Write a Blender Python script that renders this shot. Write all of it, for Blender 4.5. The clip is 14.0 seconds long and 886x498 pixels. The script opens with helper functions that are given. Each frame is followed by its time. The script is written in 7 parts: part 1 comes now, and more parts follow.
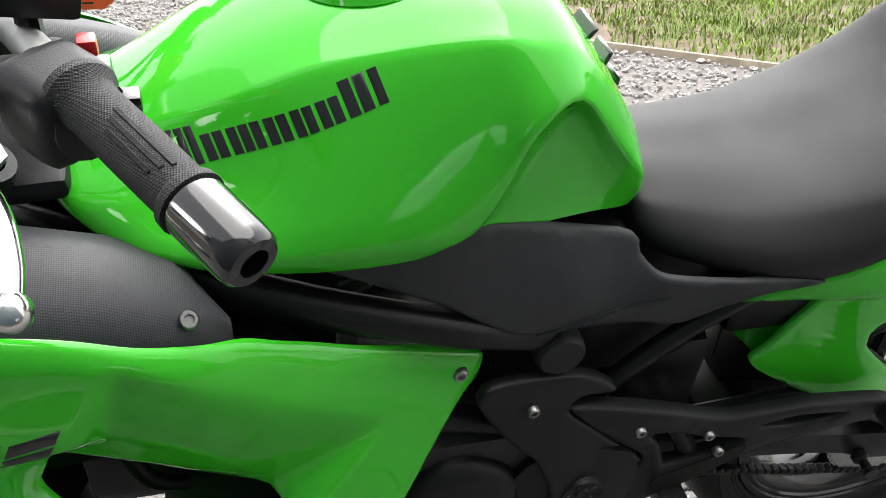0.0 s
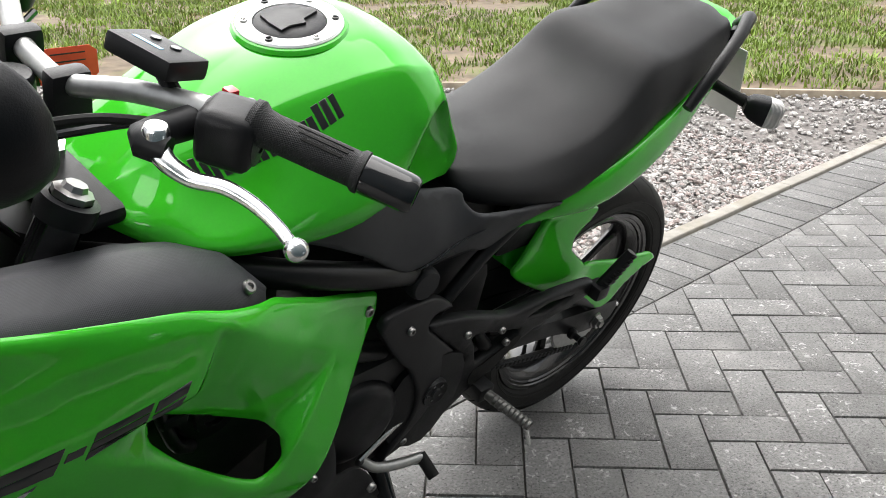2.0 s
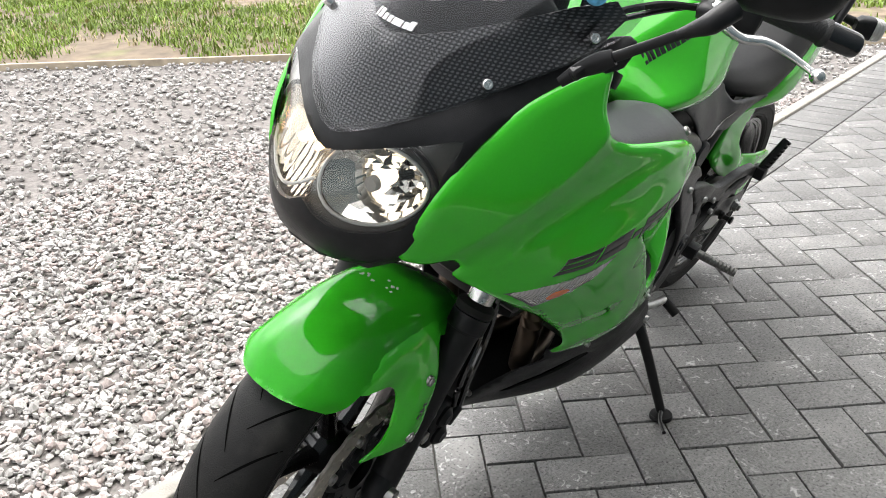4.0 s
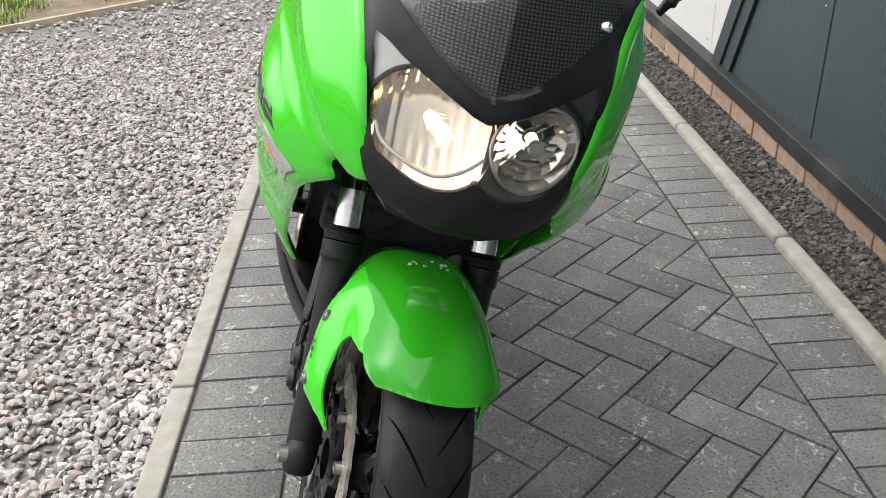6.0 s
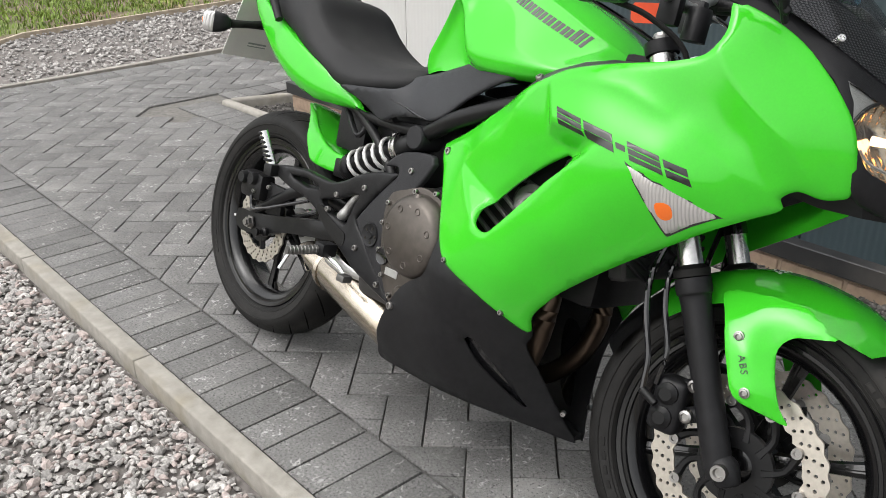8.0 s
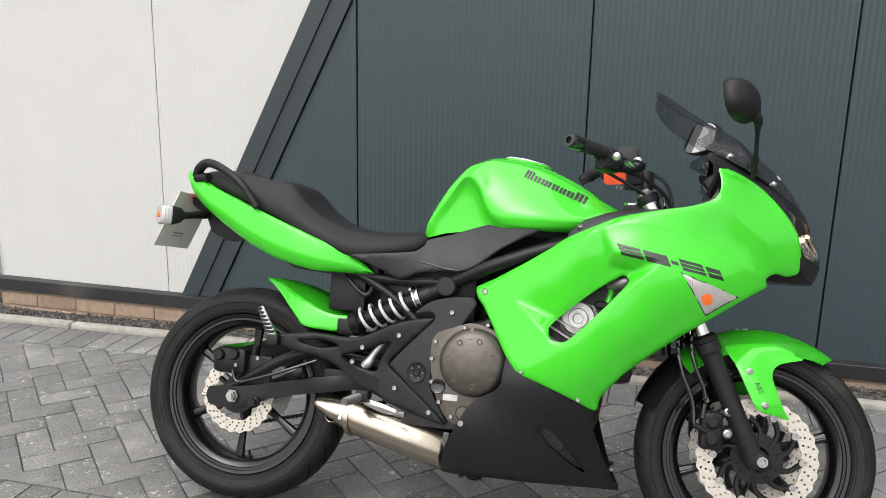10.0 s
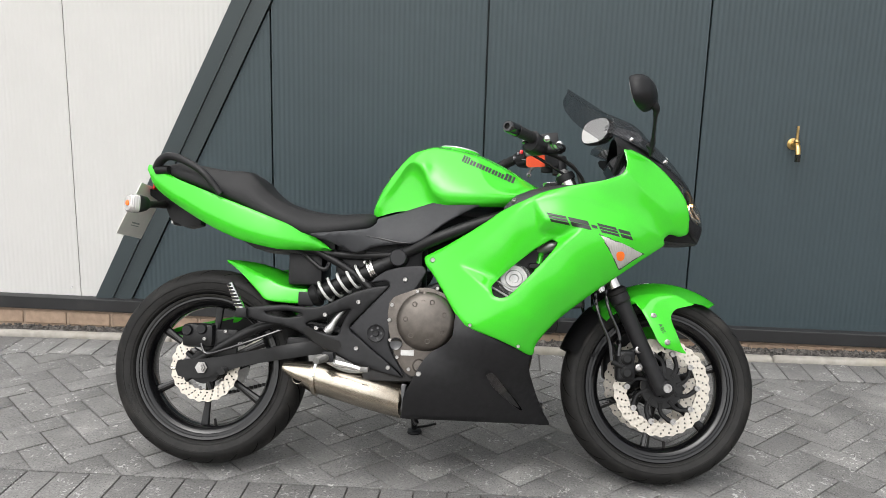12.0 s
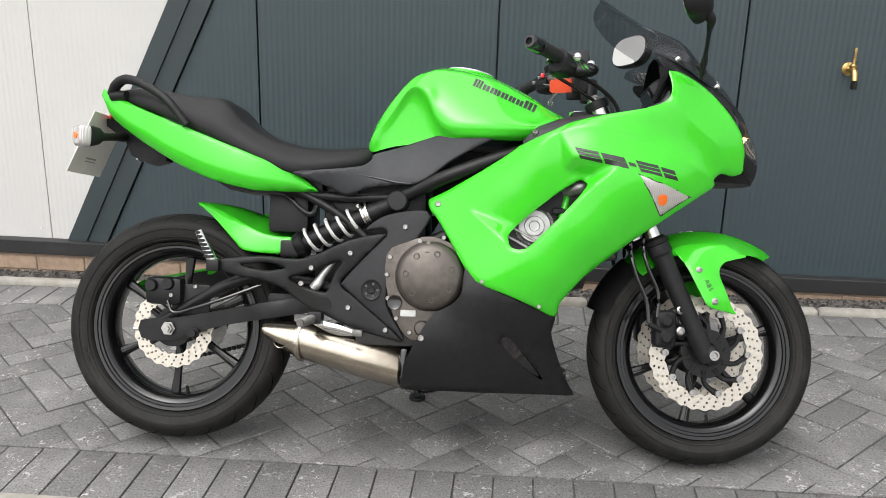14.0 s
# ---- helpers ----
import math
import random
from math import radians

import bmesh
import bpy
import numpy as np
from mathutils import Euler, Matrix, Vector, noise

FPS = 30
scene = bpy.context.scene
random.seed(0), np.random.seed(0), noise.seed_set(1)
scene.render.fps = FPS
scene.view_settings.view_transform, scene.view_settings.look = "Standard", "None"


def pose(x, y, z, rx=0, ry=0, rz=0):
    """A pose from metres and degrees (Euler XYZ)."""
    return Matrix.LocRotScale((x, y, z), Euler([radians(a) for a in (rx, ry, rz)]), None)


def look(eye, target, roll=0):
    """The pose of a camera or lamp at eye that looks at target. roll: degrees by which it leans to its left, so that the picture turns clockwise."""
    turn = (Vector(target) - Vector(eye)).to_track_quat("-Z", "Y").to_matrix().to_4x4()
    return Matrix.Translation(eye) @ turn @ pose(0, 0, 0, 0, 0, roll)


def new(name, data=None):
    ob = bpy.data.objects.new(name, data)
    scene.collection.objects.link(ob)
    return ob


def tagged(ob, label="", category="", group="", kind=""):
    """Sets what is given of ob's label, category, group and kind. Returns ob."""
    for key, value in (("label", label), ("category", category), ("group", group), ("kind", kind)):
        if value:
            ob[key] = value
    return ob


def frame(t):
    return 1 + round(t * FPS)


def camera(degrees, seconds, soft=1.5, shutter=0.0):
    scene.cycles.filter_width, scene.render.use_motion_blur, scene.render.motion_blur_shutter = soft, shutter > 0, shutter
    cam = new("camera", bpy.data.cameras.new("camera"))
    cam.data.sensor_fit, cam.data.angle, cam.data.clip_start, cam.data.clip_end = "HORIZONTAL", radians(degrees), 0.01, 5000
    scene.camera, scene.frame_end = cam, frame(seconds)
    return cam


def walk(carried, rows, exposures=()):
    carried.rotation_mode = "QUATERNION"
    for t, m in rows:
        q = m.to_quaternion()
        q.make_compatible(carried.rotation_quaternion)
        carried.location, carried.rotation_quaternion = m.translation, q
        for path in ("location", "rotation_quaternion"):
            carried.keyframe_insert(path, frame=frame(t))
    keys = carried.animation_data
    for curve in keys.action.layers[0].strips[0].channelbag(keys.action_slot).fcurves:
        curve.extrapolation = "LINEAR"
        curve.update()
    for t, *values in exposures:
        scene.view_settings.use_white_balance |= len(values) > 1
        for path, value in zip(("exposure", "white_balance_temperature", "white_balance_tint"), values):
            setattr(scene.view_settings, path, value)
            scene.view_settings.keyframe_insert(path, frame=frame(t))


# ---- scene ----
cam = camera(53.7, 14.0, soft=0.7)
PATH = [
    (0, (0.182, 0.946, 1.078), (-0.216, -0.824, 0.238), -0.1),
    (0.5, (0.289, 1.09, 1.114), (-0.378, -0.595, 0.268), -0.6),
    (1, (0.371, 1.174, 1.164), (-0.484, -0.435, 0.339), -0.9),
    (1.5, (0.476, 1.149, 1.154), (-0.63, -0.318, 0.365), -1.1),
    (2, (0.645, 1.097, 1.144), (-0.588, -0.272, 0.368), -0.7),
    (2.5, (0.867, 1.124, 1.136), (-0.38, -0.237, 0.366), -0.3),
    (3, (1.066, 1.102, 1.14), (-0.181, -0.259, 0.372), -0.3),
    (3.2, (1.149, 1.066, 1.137), (-0.099, -0.293, 0.367), -0.5),
    (5.3, (1.721, 0.457, 1.157), (-0.015, 0.101, 0.231), -2.3),
    (5.5, (1.721, 0.367, 1.16), (-0.034, 0.161, 0.223), -2.4),
    (6, (1.697, 0.083, 1.175), (-0.062, 0.141, 0.225), -2.6),
    (6.5, (1.706, -0.278, 1.2), (-0.021, 0.051, 0.246), -2.3),
    (7, (1.632, -0.628, 1.217), (-0.038, -0.062, 0.275), -2.1),
    (7.5, (1.457, -0.892, 1.23), (-0.123, -0.045, 0.343), -1.6),
    (8, (1.279, -1.19, 1.238), (-0.091, 0.013, 0.416), -1.0),
    (8.5, (1.066, -1.404, 1.259), (-0.064, 0.076, 0.528), -0.5),
    (8.7, (0.975, -1.483, 1.284), (-0.059, 0.09, 0.608), -0.3),
    (10.8, (0.32, -2.541, 1.37), (0.029, -0.619, 0.899), 0.5),
    (11, (0.306, -2.577, 1.358), (0.056, -0.648, 0.893), 0.5),
    (11.5, (0.265, -2.614, 1.337), (0.084, -0.675, 0.885), 0.7),
    (12, (0.246, -2.633, 1.311), (0.091, -0.689, 0.869), 0.7),
    (12.5, (0.244, -2.621, 1.294), (0.093, -0.674, 0.86), 0.8),
    (13, (0.232, -2.545, 1.268), (0.078, -0.601, 0.824), 0.8),
    (13.5, (0.232, -2.341, 1.249), (0.072, -0.41, 0.753), 0.8),
    (14, (0.214, -2.227, 1.239), (0.047, -0.323, 0.651), 0.7),
]
walk(cam, [(t, look(eye, target, roll)) for t, eye, target, roll in PATH],
     exposures=[(0.0, 1.9), (1.0, 1.98), (1.5, 1.72), (2.0, 1.5), (2.5, 1.62), (3.0, 1.95), (3.2, 1.95), (5.5, 1.4), (6.0, 1.2), (6.5, 1.03), (7.0, 1.02), (8.0, 0.91), (8.7, 0.95), (10.8, 1.03), (14.0, 1.05)])


# ---- light ----
world = bpy.data.worlds.new("overcast_sky")
scene.world = world
world.use_nodes = True
wt = world.node_tree
sky = wt.nodes.new("ShaderNodeTexSky")
sky.sky_type, sky.sun_disc = "NISHITA", False
sky.sun_elevation, sky.sun_rotation = radians(52), radians(200)
sky.air_density, sky.dust_density, sky.ozone_density = 1.4, 4.0, 0.6
cloud = wt.nodes.new("ShaderNodeHueSaturation")
cloud.inputs["Saturation"].default_value = 0.12
wt.links.new(sky.outputs[0], cloud.inputs["Color"])
wt.links.new(cloud.outputs[0], wt.nodes["Background"].inputs[0])
wt.nodes["Background"].inputs[1].default_value = 0.135
lamp = bpy.data.lights.new("sun", "SUN")
lamp.energy, lamp.angle, lamp.color = 0.9, radians(60), (1.0, 0.97, 0.93)
sun = new("sun", lamp)
sun.matrix_world = look((-1.5, 0.3, 11), (0, 0, 0))
scene.view_settings.exposure = 0.0


# ---- materials ----
def mat(name, color, rough=0.5, metal=0.0, var=0.0, scale=40.0, bump=0.0, bscale=200.0, coat=0.0, spec=0.5,
        rand=0.0, world=False, pits=None, flecks=None, stain=None, stain_scale=6.0, stain_amount=0.5, rvar=0.0):
    """A procedural surface: base colour varied at two scales, worn patches of a second colour, fine relief."""
    m = bpy.data.materials.new(name)
    m.use_nodes = True
    t = m.node_tree
    b = t.nodes["Principled BSDF"]
    b.inputs["Roughness"].default_value = rough
    b.inputs["Metallic"].default_value = metal
    b.inputs["Coat Weight"].default_value = coat
    b.inputs["Coat Roughness"].default_value = 0.04
    b.inputs["Specular IOR Level"].default_value = spec
    co = t.nodes.new("ShaderNodeTexCoord")
    where = t.nodes.new("ShaderNodeNewGeometry").outputs["Position"] if world else co.outputs["Object"]
    col = None

    def noise_node(s, detail=4.0):
        n = t.nodes.new("ShaderNodeTexNoise")
        n.inputs["Scale"].default_value, n.inputs["Detail"].default_value = s, detail
        t.links.new(where, n.inputs["Vector"])
        return n.outputs["Fac"]

    def mixer(fac, a, c, blend="MIX"):
        n = t.nodes.new("ShaderNodeMix")
        n.data_type, n.blend_type = "RGBA", blend
        for sock, v in ((n.inputs[0], fac), (n.inputs[6], a), (n.inputs[7], c)):
            if hasattr(v, "is_linked"):
                t.links.new(v, sock)
            elif isinstance(v, (int, float)):
                sock.default_value = v
            else:
                sock.default_value = (*v[:3], 1)
        return n.outputs[2]

    def ramp(v, lo, hi, a=0.0, c=1.0):
        n = t.nodes.new("ShaderNodeMapRange")
        n.inputs[1].default_value, n.inputs[2].default_value = lo, hi
        n.inputs[3].default_value, n.inputs[4].default_value = a, c
        t.links.new(v, n.inputs[0])
        return n.outputs[0]

    col = color
    if var:
        dark = [c * (1 - var) for c in color]
        light = [min(1, c * (1 + var)) for c in color]
        col = mixer(ramp(noise_node(scale), 0.3, 0.7), dark, light)
        col = mixer(ramp(noise_node(scale * 0.13, 2.0), 0.35, 0.65, 0.0, 0.5), col, [c * (1 - var * 0.7) for c in color])
    if stain:
        col = mixer(ramp(noise_node(stain_scale, 6.0), 0.55, 0.72, 0.0, stain_amount), col, stain)
    if pits:
        col = mixer(ramp(noise_node(pits[0], 2.0), 0.60, 0.68, 0.0, pits[1]), col, [c * 0.3 for c in color])
    if flecks:
        both_ = t.nodes.new("ShaderNodeMath")
        both_.operation = "MULTIPLY"
        thin = noise_node(flecks[0], 5.0)
        thin.node.inputs["Distortion"].default_value = 1.2
        t.links.new(ramp(thin, 0.585, 0.65, 0.0, flecks[1]), both_.inputs[0])
        t.links.new(ramp(noise_node(9.0, 2.0), 0.46, 0.62), both_.inputs[1])
        col = mixer(both_.outputs[0], col, (0.42, 0.415, 0.40))
    if rand:
        info = t.nodes.new("ShaderNodeObjectInfo")
        geo = t.nodes.new("ShaderNodeNewGeometry")
        add = t.nodes.new("ShaderNodeMath")
        t.links.new(info.outputs["Random"], add.inputs[0])
        t.links.new(geo.outputs["Random Per Island"], add.inputs[1])
        fr = t.nodes.new("ShaderNodeMath")
        fr.operation = "FRACT"
        t.links.new(add.outputs[0], fr.inputs[0])
        v = ramp(fr.outputs[0], 0, 1, 1 - rand, 1 + rand)
        hs = t.nodes.new("ShaderNodeHueSaturation")
        t.links.new(v, hs.inputs["Value"])
        if hasattr(col, "is_linked"):
            t.links.new(col, hs.inputs["Color"])
        else:
            hs.inputs["Color"].default_value = (*col, 1)
        col = hs.outputs[0]
    if hasattr(col, "is_linked"):
        t.links.new(col, b.inputs["Base Color"])
    else:
        b.inputs["Base Color"].default_value = (*col, 1)
    if rvar:
        t.links.new(ramp(noise_node(scale * 0.4), 0.3, 0.7, rough - rvar, rough + rvar), b.inputs["Roughness"])
    if bump:
        bn = t.nodes.new("ShaderNodeBump")
        bn.inputs["Strength"].default_value, bn.inputs["Distance"].default_value = bump, 0.002
        t.links.new(noise_node(bscale), bn.inputs["Height"])
        t.links.new(bn.outputs[0], b.inputs["Normal"])
    return m


def relief(m, kind, scale, strength, distance, axis="X"):
    """Adds a regular fine relief: ribs along one axis or a grid of dimples."""
    t = m.node_tree
    co = t.nodes.new("ShaderNodeTexCoord")
    if kind == "ribs":
        n = t.nodes.new("ShaderNodeTexWave")
        n.wave_type, n.bands_direction = "BANDS", axis
        n.inputs["Scale"].default_value = scale
        out = n.outputs["Fac"]
    else:
        n = t.nodes.new("ShaderNodeTexVoronoi")
        n.inputs["Scale"].default_value = scale
        n.inputs["Randomness"].default_value = 0.0
        out = n.outputs["Distance"]
    t.links.new(co.outputs["Object"], n.inputs["Vector"])
    bn = t.nodes.new("ShaderNodeBump")
    bn.inputs["Strength"].default_value, bn.inputs["Distance"].default_value = strength, distance
    t.links.new(out, bn.inputs["Height"])
    t.links.new(bn.outputs[0], t.nodes["Principled BSDF"].inputs["Normal"])
    return m


def glass(name, color, rough=0.0, ior=1.45, alpha_mix=0.0):
    """Thin clear plastic or glass: mostly let through, with a gloss that grows at a slant."""
    m = bpy.data.materials.new(name)
    m.use_nodes = True
    t = m.node_tree
    t.nodes.remove(t.nodes["Principled BSDF"])
    tr = t.nodes.new("ShaderNodeBsdfTransparent")
    tr.inputs[0].default_value = (*color, 1)
    gl = t.nodes.new("ShaderNodeBsdfGlossy")
    gl.inputs["Roughness"].default_value = rough
    lw = t.nodes.new("ShaderNodeLayerWeight")
    lw.inputs["Blend"].default_value = 0.5
    pw = t.nodes.new("ShaderNodeMath")
    pw.operation = "POWER"
    pw.inputs[1].default_value = 4.0
    t.links.new(lw.outputs["Facing"], pw.inputs[0])
    fr = t.nodes.new("ShaderNodeMath")
    fr.operation = "MULTIPLY_ADD"
    fr.inputs[1].default_value, fr.inputs[2].default_value = 0.6, 0.035
    t.links.new(pw.outputs[0], fr.inputs[0])
    mx = t.nodes.new("ShaderNodeMixShader")
    t.links.new(fr.outputs[0], mx.inputs[0])
    t.links.new(tr.outputs[0], mx.inputs[1])
    t.links.new(gl.outputs[0], mx.inputs[2])
    t.links.new(mx.outputs[0], t.nodes["Material Output"].inputs[0])
    return m


def glow(name, color, strength):
    m = mat(name, color, 0.3)
    b = m.node_tree.nodes["Principled BSDF"]
    b.inputs["Emission Color"].default_value = (*color, 1)
    b.inputs["Emission Strength"].default_value = strength
    return m


GREEN = mat("green_paint", (0.046, 0.50, 0.021), 0.55, 0, 0.03, 300, coat=1.0, spec=0.0)
BLACK_SATIN = mat("satin_black_plastic", (0.0115, 0.0115, 0.0125), 0.40, 0, 0.25, 60, 0.15, 900, spec=0.22, rvar=0.06)
BLACK_METAL = mat("black_powder_coat", (0.0095, 0.0095, 0.01), 0.34, 0.0, 0.25, 50, 0.1, 700, spec=0.22, rvar=0.05)
GREY_PLASTIC = mat("grey_textured_plastic", (0.021, 0.021, 0.023), 0.48, 0, 0.15, 80, 0.2, 1200, spec=0.2)
COVER = mat("dark_grey_side_cover", (0.025, 0.026, 0.029), 0.46, 0, 0.12, 80, 0.15, 1200, spec=0.3)
PAD = relief(mat("ribbed_grey_plastic", (0.034, 0.035, 0.039), 0.5, 0, 0.1, 80, spec=0.4), "cells", 620, 0.4, 0.0008)
SEAT = mat("seat_vinyl", (0.008, 0.008, 0.0088), 0.56, 0, 0.10, 25, 0.25, 1500, rvar=0.05, spec=0.31)
RUBBER = mat("tyre_rubber", (0.009, 0.0087, 0.0083), 0.62, 0, 0.35, 40, 0.35, 420, stain=(0.034, 0.032, 0.029), stain_scale=11, stain_amount=0.6, spec=0.22)
SIDEWALL = mat("tyre_sidewall", (0.015, 0.0145, 0.014), 0.6, 0, 0.25, 60, 0.3, 500, stain=(0.036, 0.034, 0.031), stain_scale=8, stain_amount=0.5, spec=0.2)
# near-black that paints the shade inside tyre grooves and the exhaust outlet
RECESS_SHADE = mat("painted_recess_shade", (0.002, 0.002, 0.002), 0.95, spec=0.05)
GRIP = relief(mat("grip_rubber", (0.014, 0.014, 0.0145), 0.6, spec=0.35), "cells", 700, 0.8, 0.001)
GLOSS_BLACK = mat("gloss_black", (0.008, 0.008, 0.009), 0.12, coat=0.5)
RIM = mat("black_rim_paint", (0.0035, 0.0035, 0.004), 0.24, coat=0.4, spec=0.3)
STEEL = mat("bright_steel", (0.62, 0.61, 0.59), 0.24, 1.0, 0.12, 90, rvar=0.06)
BRUSHED = mat("brushed_steel", (0.43, 0.385, 0.32), 0.27, 1.0, 0.12, 22, 0.1, 400, stain=(0.34, 0.25, 0.16), stain_scale=7, stain_amount=0.45)
ALLOY = mat("polished_alloy", (0.78, 0.78, 0.77), 0.2, 1.0, 0.08, 60)
DISC = mat("brake_disc_steel", (0.52, 0.48, 0.42), 0.36, 0.8, 0.12, 120)
ENGINE = mat("bronze_engine_paint", (0.100, 0.088, 0.078), 0.40, 0.7, 0.18, 60)
ENGINE_DARK = mat("dark_engine_casting", (0.035, 0.034, 0.034), 0.5, 0.3, 0.3, 40, 0.3, 300)
HEADER = mat("heat_stained_pipe", (0.11, 0.08, 0.058), 0.34, 0.9, 0.5, 18, stain=(0.05, 0.035, 0.028), stain_scale=9, stain_amount=0.7)
SILVER_CAST = mat("silver_casting", (0.45, 0.45, 0.44), 0.42, 0.8, 0.15, 80)
PEG = mat("dull_cast_alloy", (0.16, 0.157, 0.15), 0.45, 0.8, 0.2, 90)
CAPRING = mat("satin_alloy", (0.74, 0.74, 0.73), 0.33, 0.7)
LENS = glass("clear_lens", (0.93, 0.93, 0.92))
SMOKE = glass("smoked_acrylic", (0.73, 0.73, 0.74), 0.01, 1.45)
REFLECTOR = mat("chrome_reflector", (0.60, 0.585, 0.56), 0.08, 1.0, 0.03, 60)
# chrome made brighter and warmer: the bulb's glow is put into the colour
REFLECTOR_GLOW = mat("warm_glow_reflector", (0.74, 0.64, 0.51), 0.13, 1.0, 0.04, 60)
RIBLENS = relief(mat("ribbed_clear_lens", (0.48, 0.465, 0.45), 0.16, 0.25, coat=1.0), "ribs", 60, 0.55, 0.0015, "X")
ORANGE = mat("orange_bulb", (0.85, 0.16, 0.01), 0.25, coat=0.8)
BULB = glow("lit_bulb", (1.0, 0.66, 0.34), 3.0)
# added glow on the unlit left bulb, in place of reflections in its bowl
BULB_UNLIT_GLOW = glow("unlit_bulb_glow", (1.0, 0.85, 0.65), 1.5)
BULB_AMBER = glow("amber_side_bulb", (1.0, 0.45, 0.10), 8.0)
GREY_LENS = mat("grey_lamp_plastic", (0.085, 0.080, 0.076), 0.22, 0.4)
BOLT = mat("dull_bolt_steel", (0.34, 0.33, 0.32), 0.34, 1.0, 0.15, 90)
DECAL = mat("black_vinyl_decal", (0.012, 0.013, 0.012), 0.35, coat=0.4)
DECAL_GREY = mat("silver_outline_decal", (0.3, 0.33, 0.3), 0.4)
WHITE_DECAL = mat("white_decal", (0.75, 0.75, 0.75), 0.4)
TAG = mat("orange_card", (0.80, 0.085, 0.03), 0.7, 0, 0.1, 40)
RED = mat("red_plastic", (0.6, 0.01, 0.012), 0.35, coat=0.5)
BLUE = mat("iridescent_sticker", (0.12, 0.40, 0.62), 0.3, 0.5, 0.5, 120, coat=0.6)
GREY_PLATE = mat("plate_back", (0.78, 0.77, 0.72), 0.45, 0, 0.06, 20)
SPRING = mat("spring_paint", (0.62, 0.62, 0.60), 0.3, 0.3)
PALE_MARK = mat("pale_mark_grey", (0.5, 0.55, 0.48), 0.6, 0, 0.3, 200)
MIRROR = mat("mirror_glass", (0.95, 0.95, 0.95), 0.01, 1.0)
MESH_BLACK = mat("dotted_black_panel", (0.012, 0.012, 0.013), 0.3, coat=0.6)
_t = MESH_BLACK.node_tree
_v = _t.nodes.new("ShaderNodeTexVoronoi")
_v.inputs["Scale"].default_value, _v.inputs["Randomness"].default_value = 200, 0.0
_c = _t.nodes.new("ShaderNodeTexCoord")
_r = _t.nodes.new("ShaderNodeMapRange")
_r.inputs[1].default_value, _r.inputs[2].default_value, _r.inputs[3].default_value, _r.inputs[4].default_value = 0.26, 0.34, 1.0, 0.0
_m = _t.nodes.new("ShaderNodeMix")
_m.data_type = "RGBA"
_m.inputs[6].default_value, _m.inputs[7].default_value = (0.01, 0.01, 0.011, 1), (0.13, 0.13, 0.135, 1)
_s, _k = _t.nodes.new("ShaderNodeSeparateXYZ"), _t.nodes.new("ShaderNodeCombineXYZ")
_g = _t.nodes.new("ShaderNodeMath")
_g.operation = "MULTIPLY"
_g.inputs[1].default_value = 1.35
_v.voronoi_dimensions = "2D"
_t.links.new(_c.outputs["Object"], _s.inputs[0])
_t.links.new(_s.outputs["Y"], _k.inputs["X"])
_t.links.new(_s.outputs["Z"], _g.inputs[0])
_t.links.new(_g.outputs[0], _k.inputs["Y"])
_t.links.new(_k.outputs[0], _v.inputs["Vector"])
_t.links.new(_v.outputs["Distance"], _r.inputs[0])
_t.links.new(_r.outputs[0], _m.inputs[0])
_t.links.new(_m.outputs[2], _t.nodes["Principled BSDF"].inputs["Base Color"])

PAVER = mat("charcoal_paver", (0.150, 0.147, 0.143), 0.82, 0, 0.36, 150, 1.0, 300, rand=0.17, world=True, pits=(170, 0.95), flecks=(60, 0.8), stain=(0.225, 0.22, 0.21), stain_scale=5, stain_amount=0.6)
SAND = mat("jointing_sand", (0.150, 0.142, 0.130), 0.95, 0, 0.35, 60, 0.5, 300)
KERB = mat("concrete_edging", (0.29, 0.272, 0.242), 0.9, 0, 0.2, 25, 0.6, 220, stain=(0.2, 0.17, 0.11), stain_scale=5, stain_amount=0.5)
STONE = mat("crushed_granite", (0.385, 0.367, 0.351), 0.85, 0, 0.34, 150, 0.6, 400, rand=0.36)
STONE_PINK = mat("pink_granite", (0.36, 0.305, 0.285), 0.85, 0, 0.25, 120, 0.4, 400, rand=0.3)
DARK_STONE = mat("dark_slate_chips", (0.082, 0.075, 0.069), 0.8, 0, 0.3, 120, 0.4, 400, rand=0.6)
# darker than the stones on it: shade of the gaps is in the colour
SHADED_BED = mat("gravel_bed", (0.17, 0.155, 0.145), 0.95, 0, 0.45, 45, 1.0, 90)
DARK_BED = mat("dark_gravel_bed", (0.035, 0.032, 0.03), 0.95, 0, 0.5, 90, 1.0, 120)
SOIL = mat("bare_soil", (0.165, 0.125, 0.085), 0.95, 0, 0.45, 7, 1.0, 30, stain=(0.12, 0.17, 0.03), stain_scale=1.4, stain_amount=0.95)
GRASS = mat("grass_blades", (0.165, 0.245, 0.030), 0.6, 0, 0.35, 1.6, rand=0.4)
STRAW = mat("dry_grass_blades", (0.36, 0.31, 0.15), 0.7, 0, 0.2, 3, rand=0.3)
TIMBER = mat("weathered_timber", (0.44, 0.37, 0.28), 0.85, 0, 0.3, 12, 0.5, 60)
ANTHRACITE = relief(mat("anthracite_cladding", (0.036, 0.053, 0.061), 0.42, 0.0, 0.05, 8), "ribs", 13.7, 0.45, 0.003)
ANTHRACITE_FLAT = mat("anthracite_trim", (0.032, 0.043, 0.047), 0.4, 0, 0.06, 8)
WHITE_CLAD = relief(mat("white_cladding", (0.53, 0.522, 0.508), 0.42, 0, 0.02, 5), "ribs", 13.7, 0.6, 0.0015)
BRICK = mat("buff_brick", (0.30, 0.215, 0.155), 0.9, 0, 0.25, 30, 0.6, 180, rand=0.2)
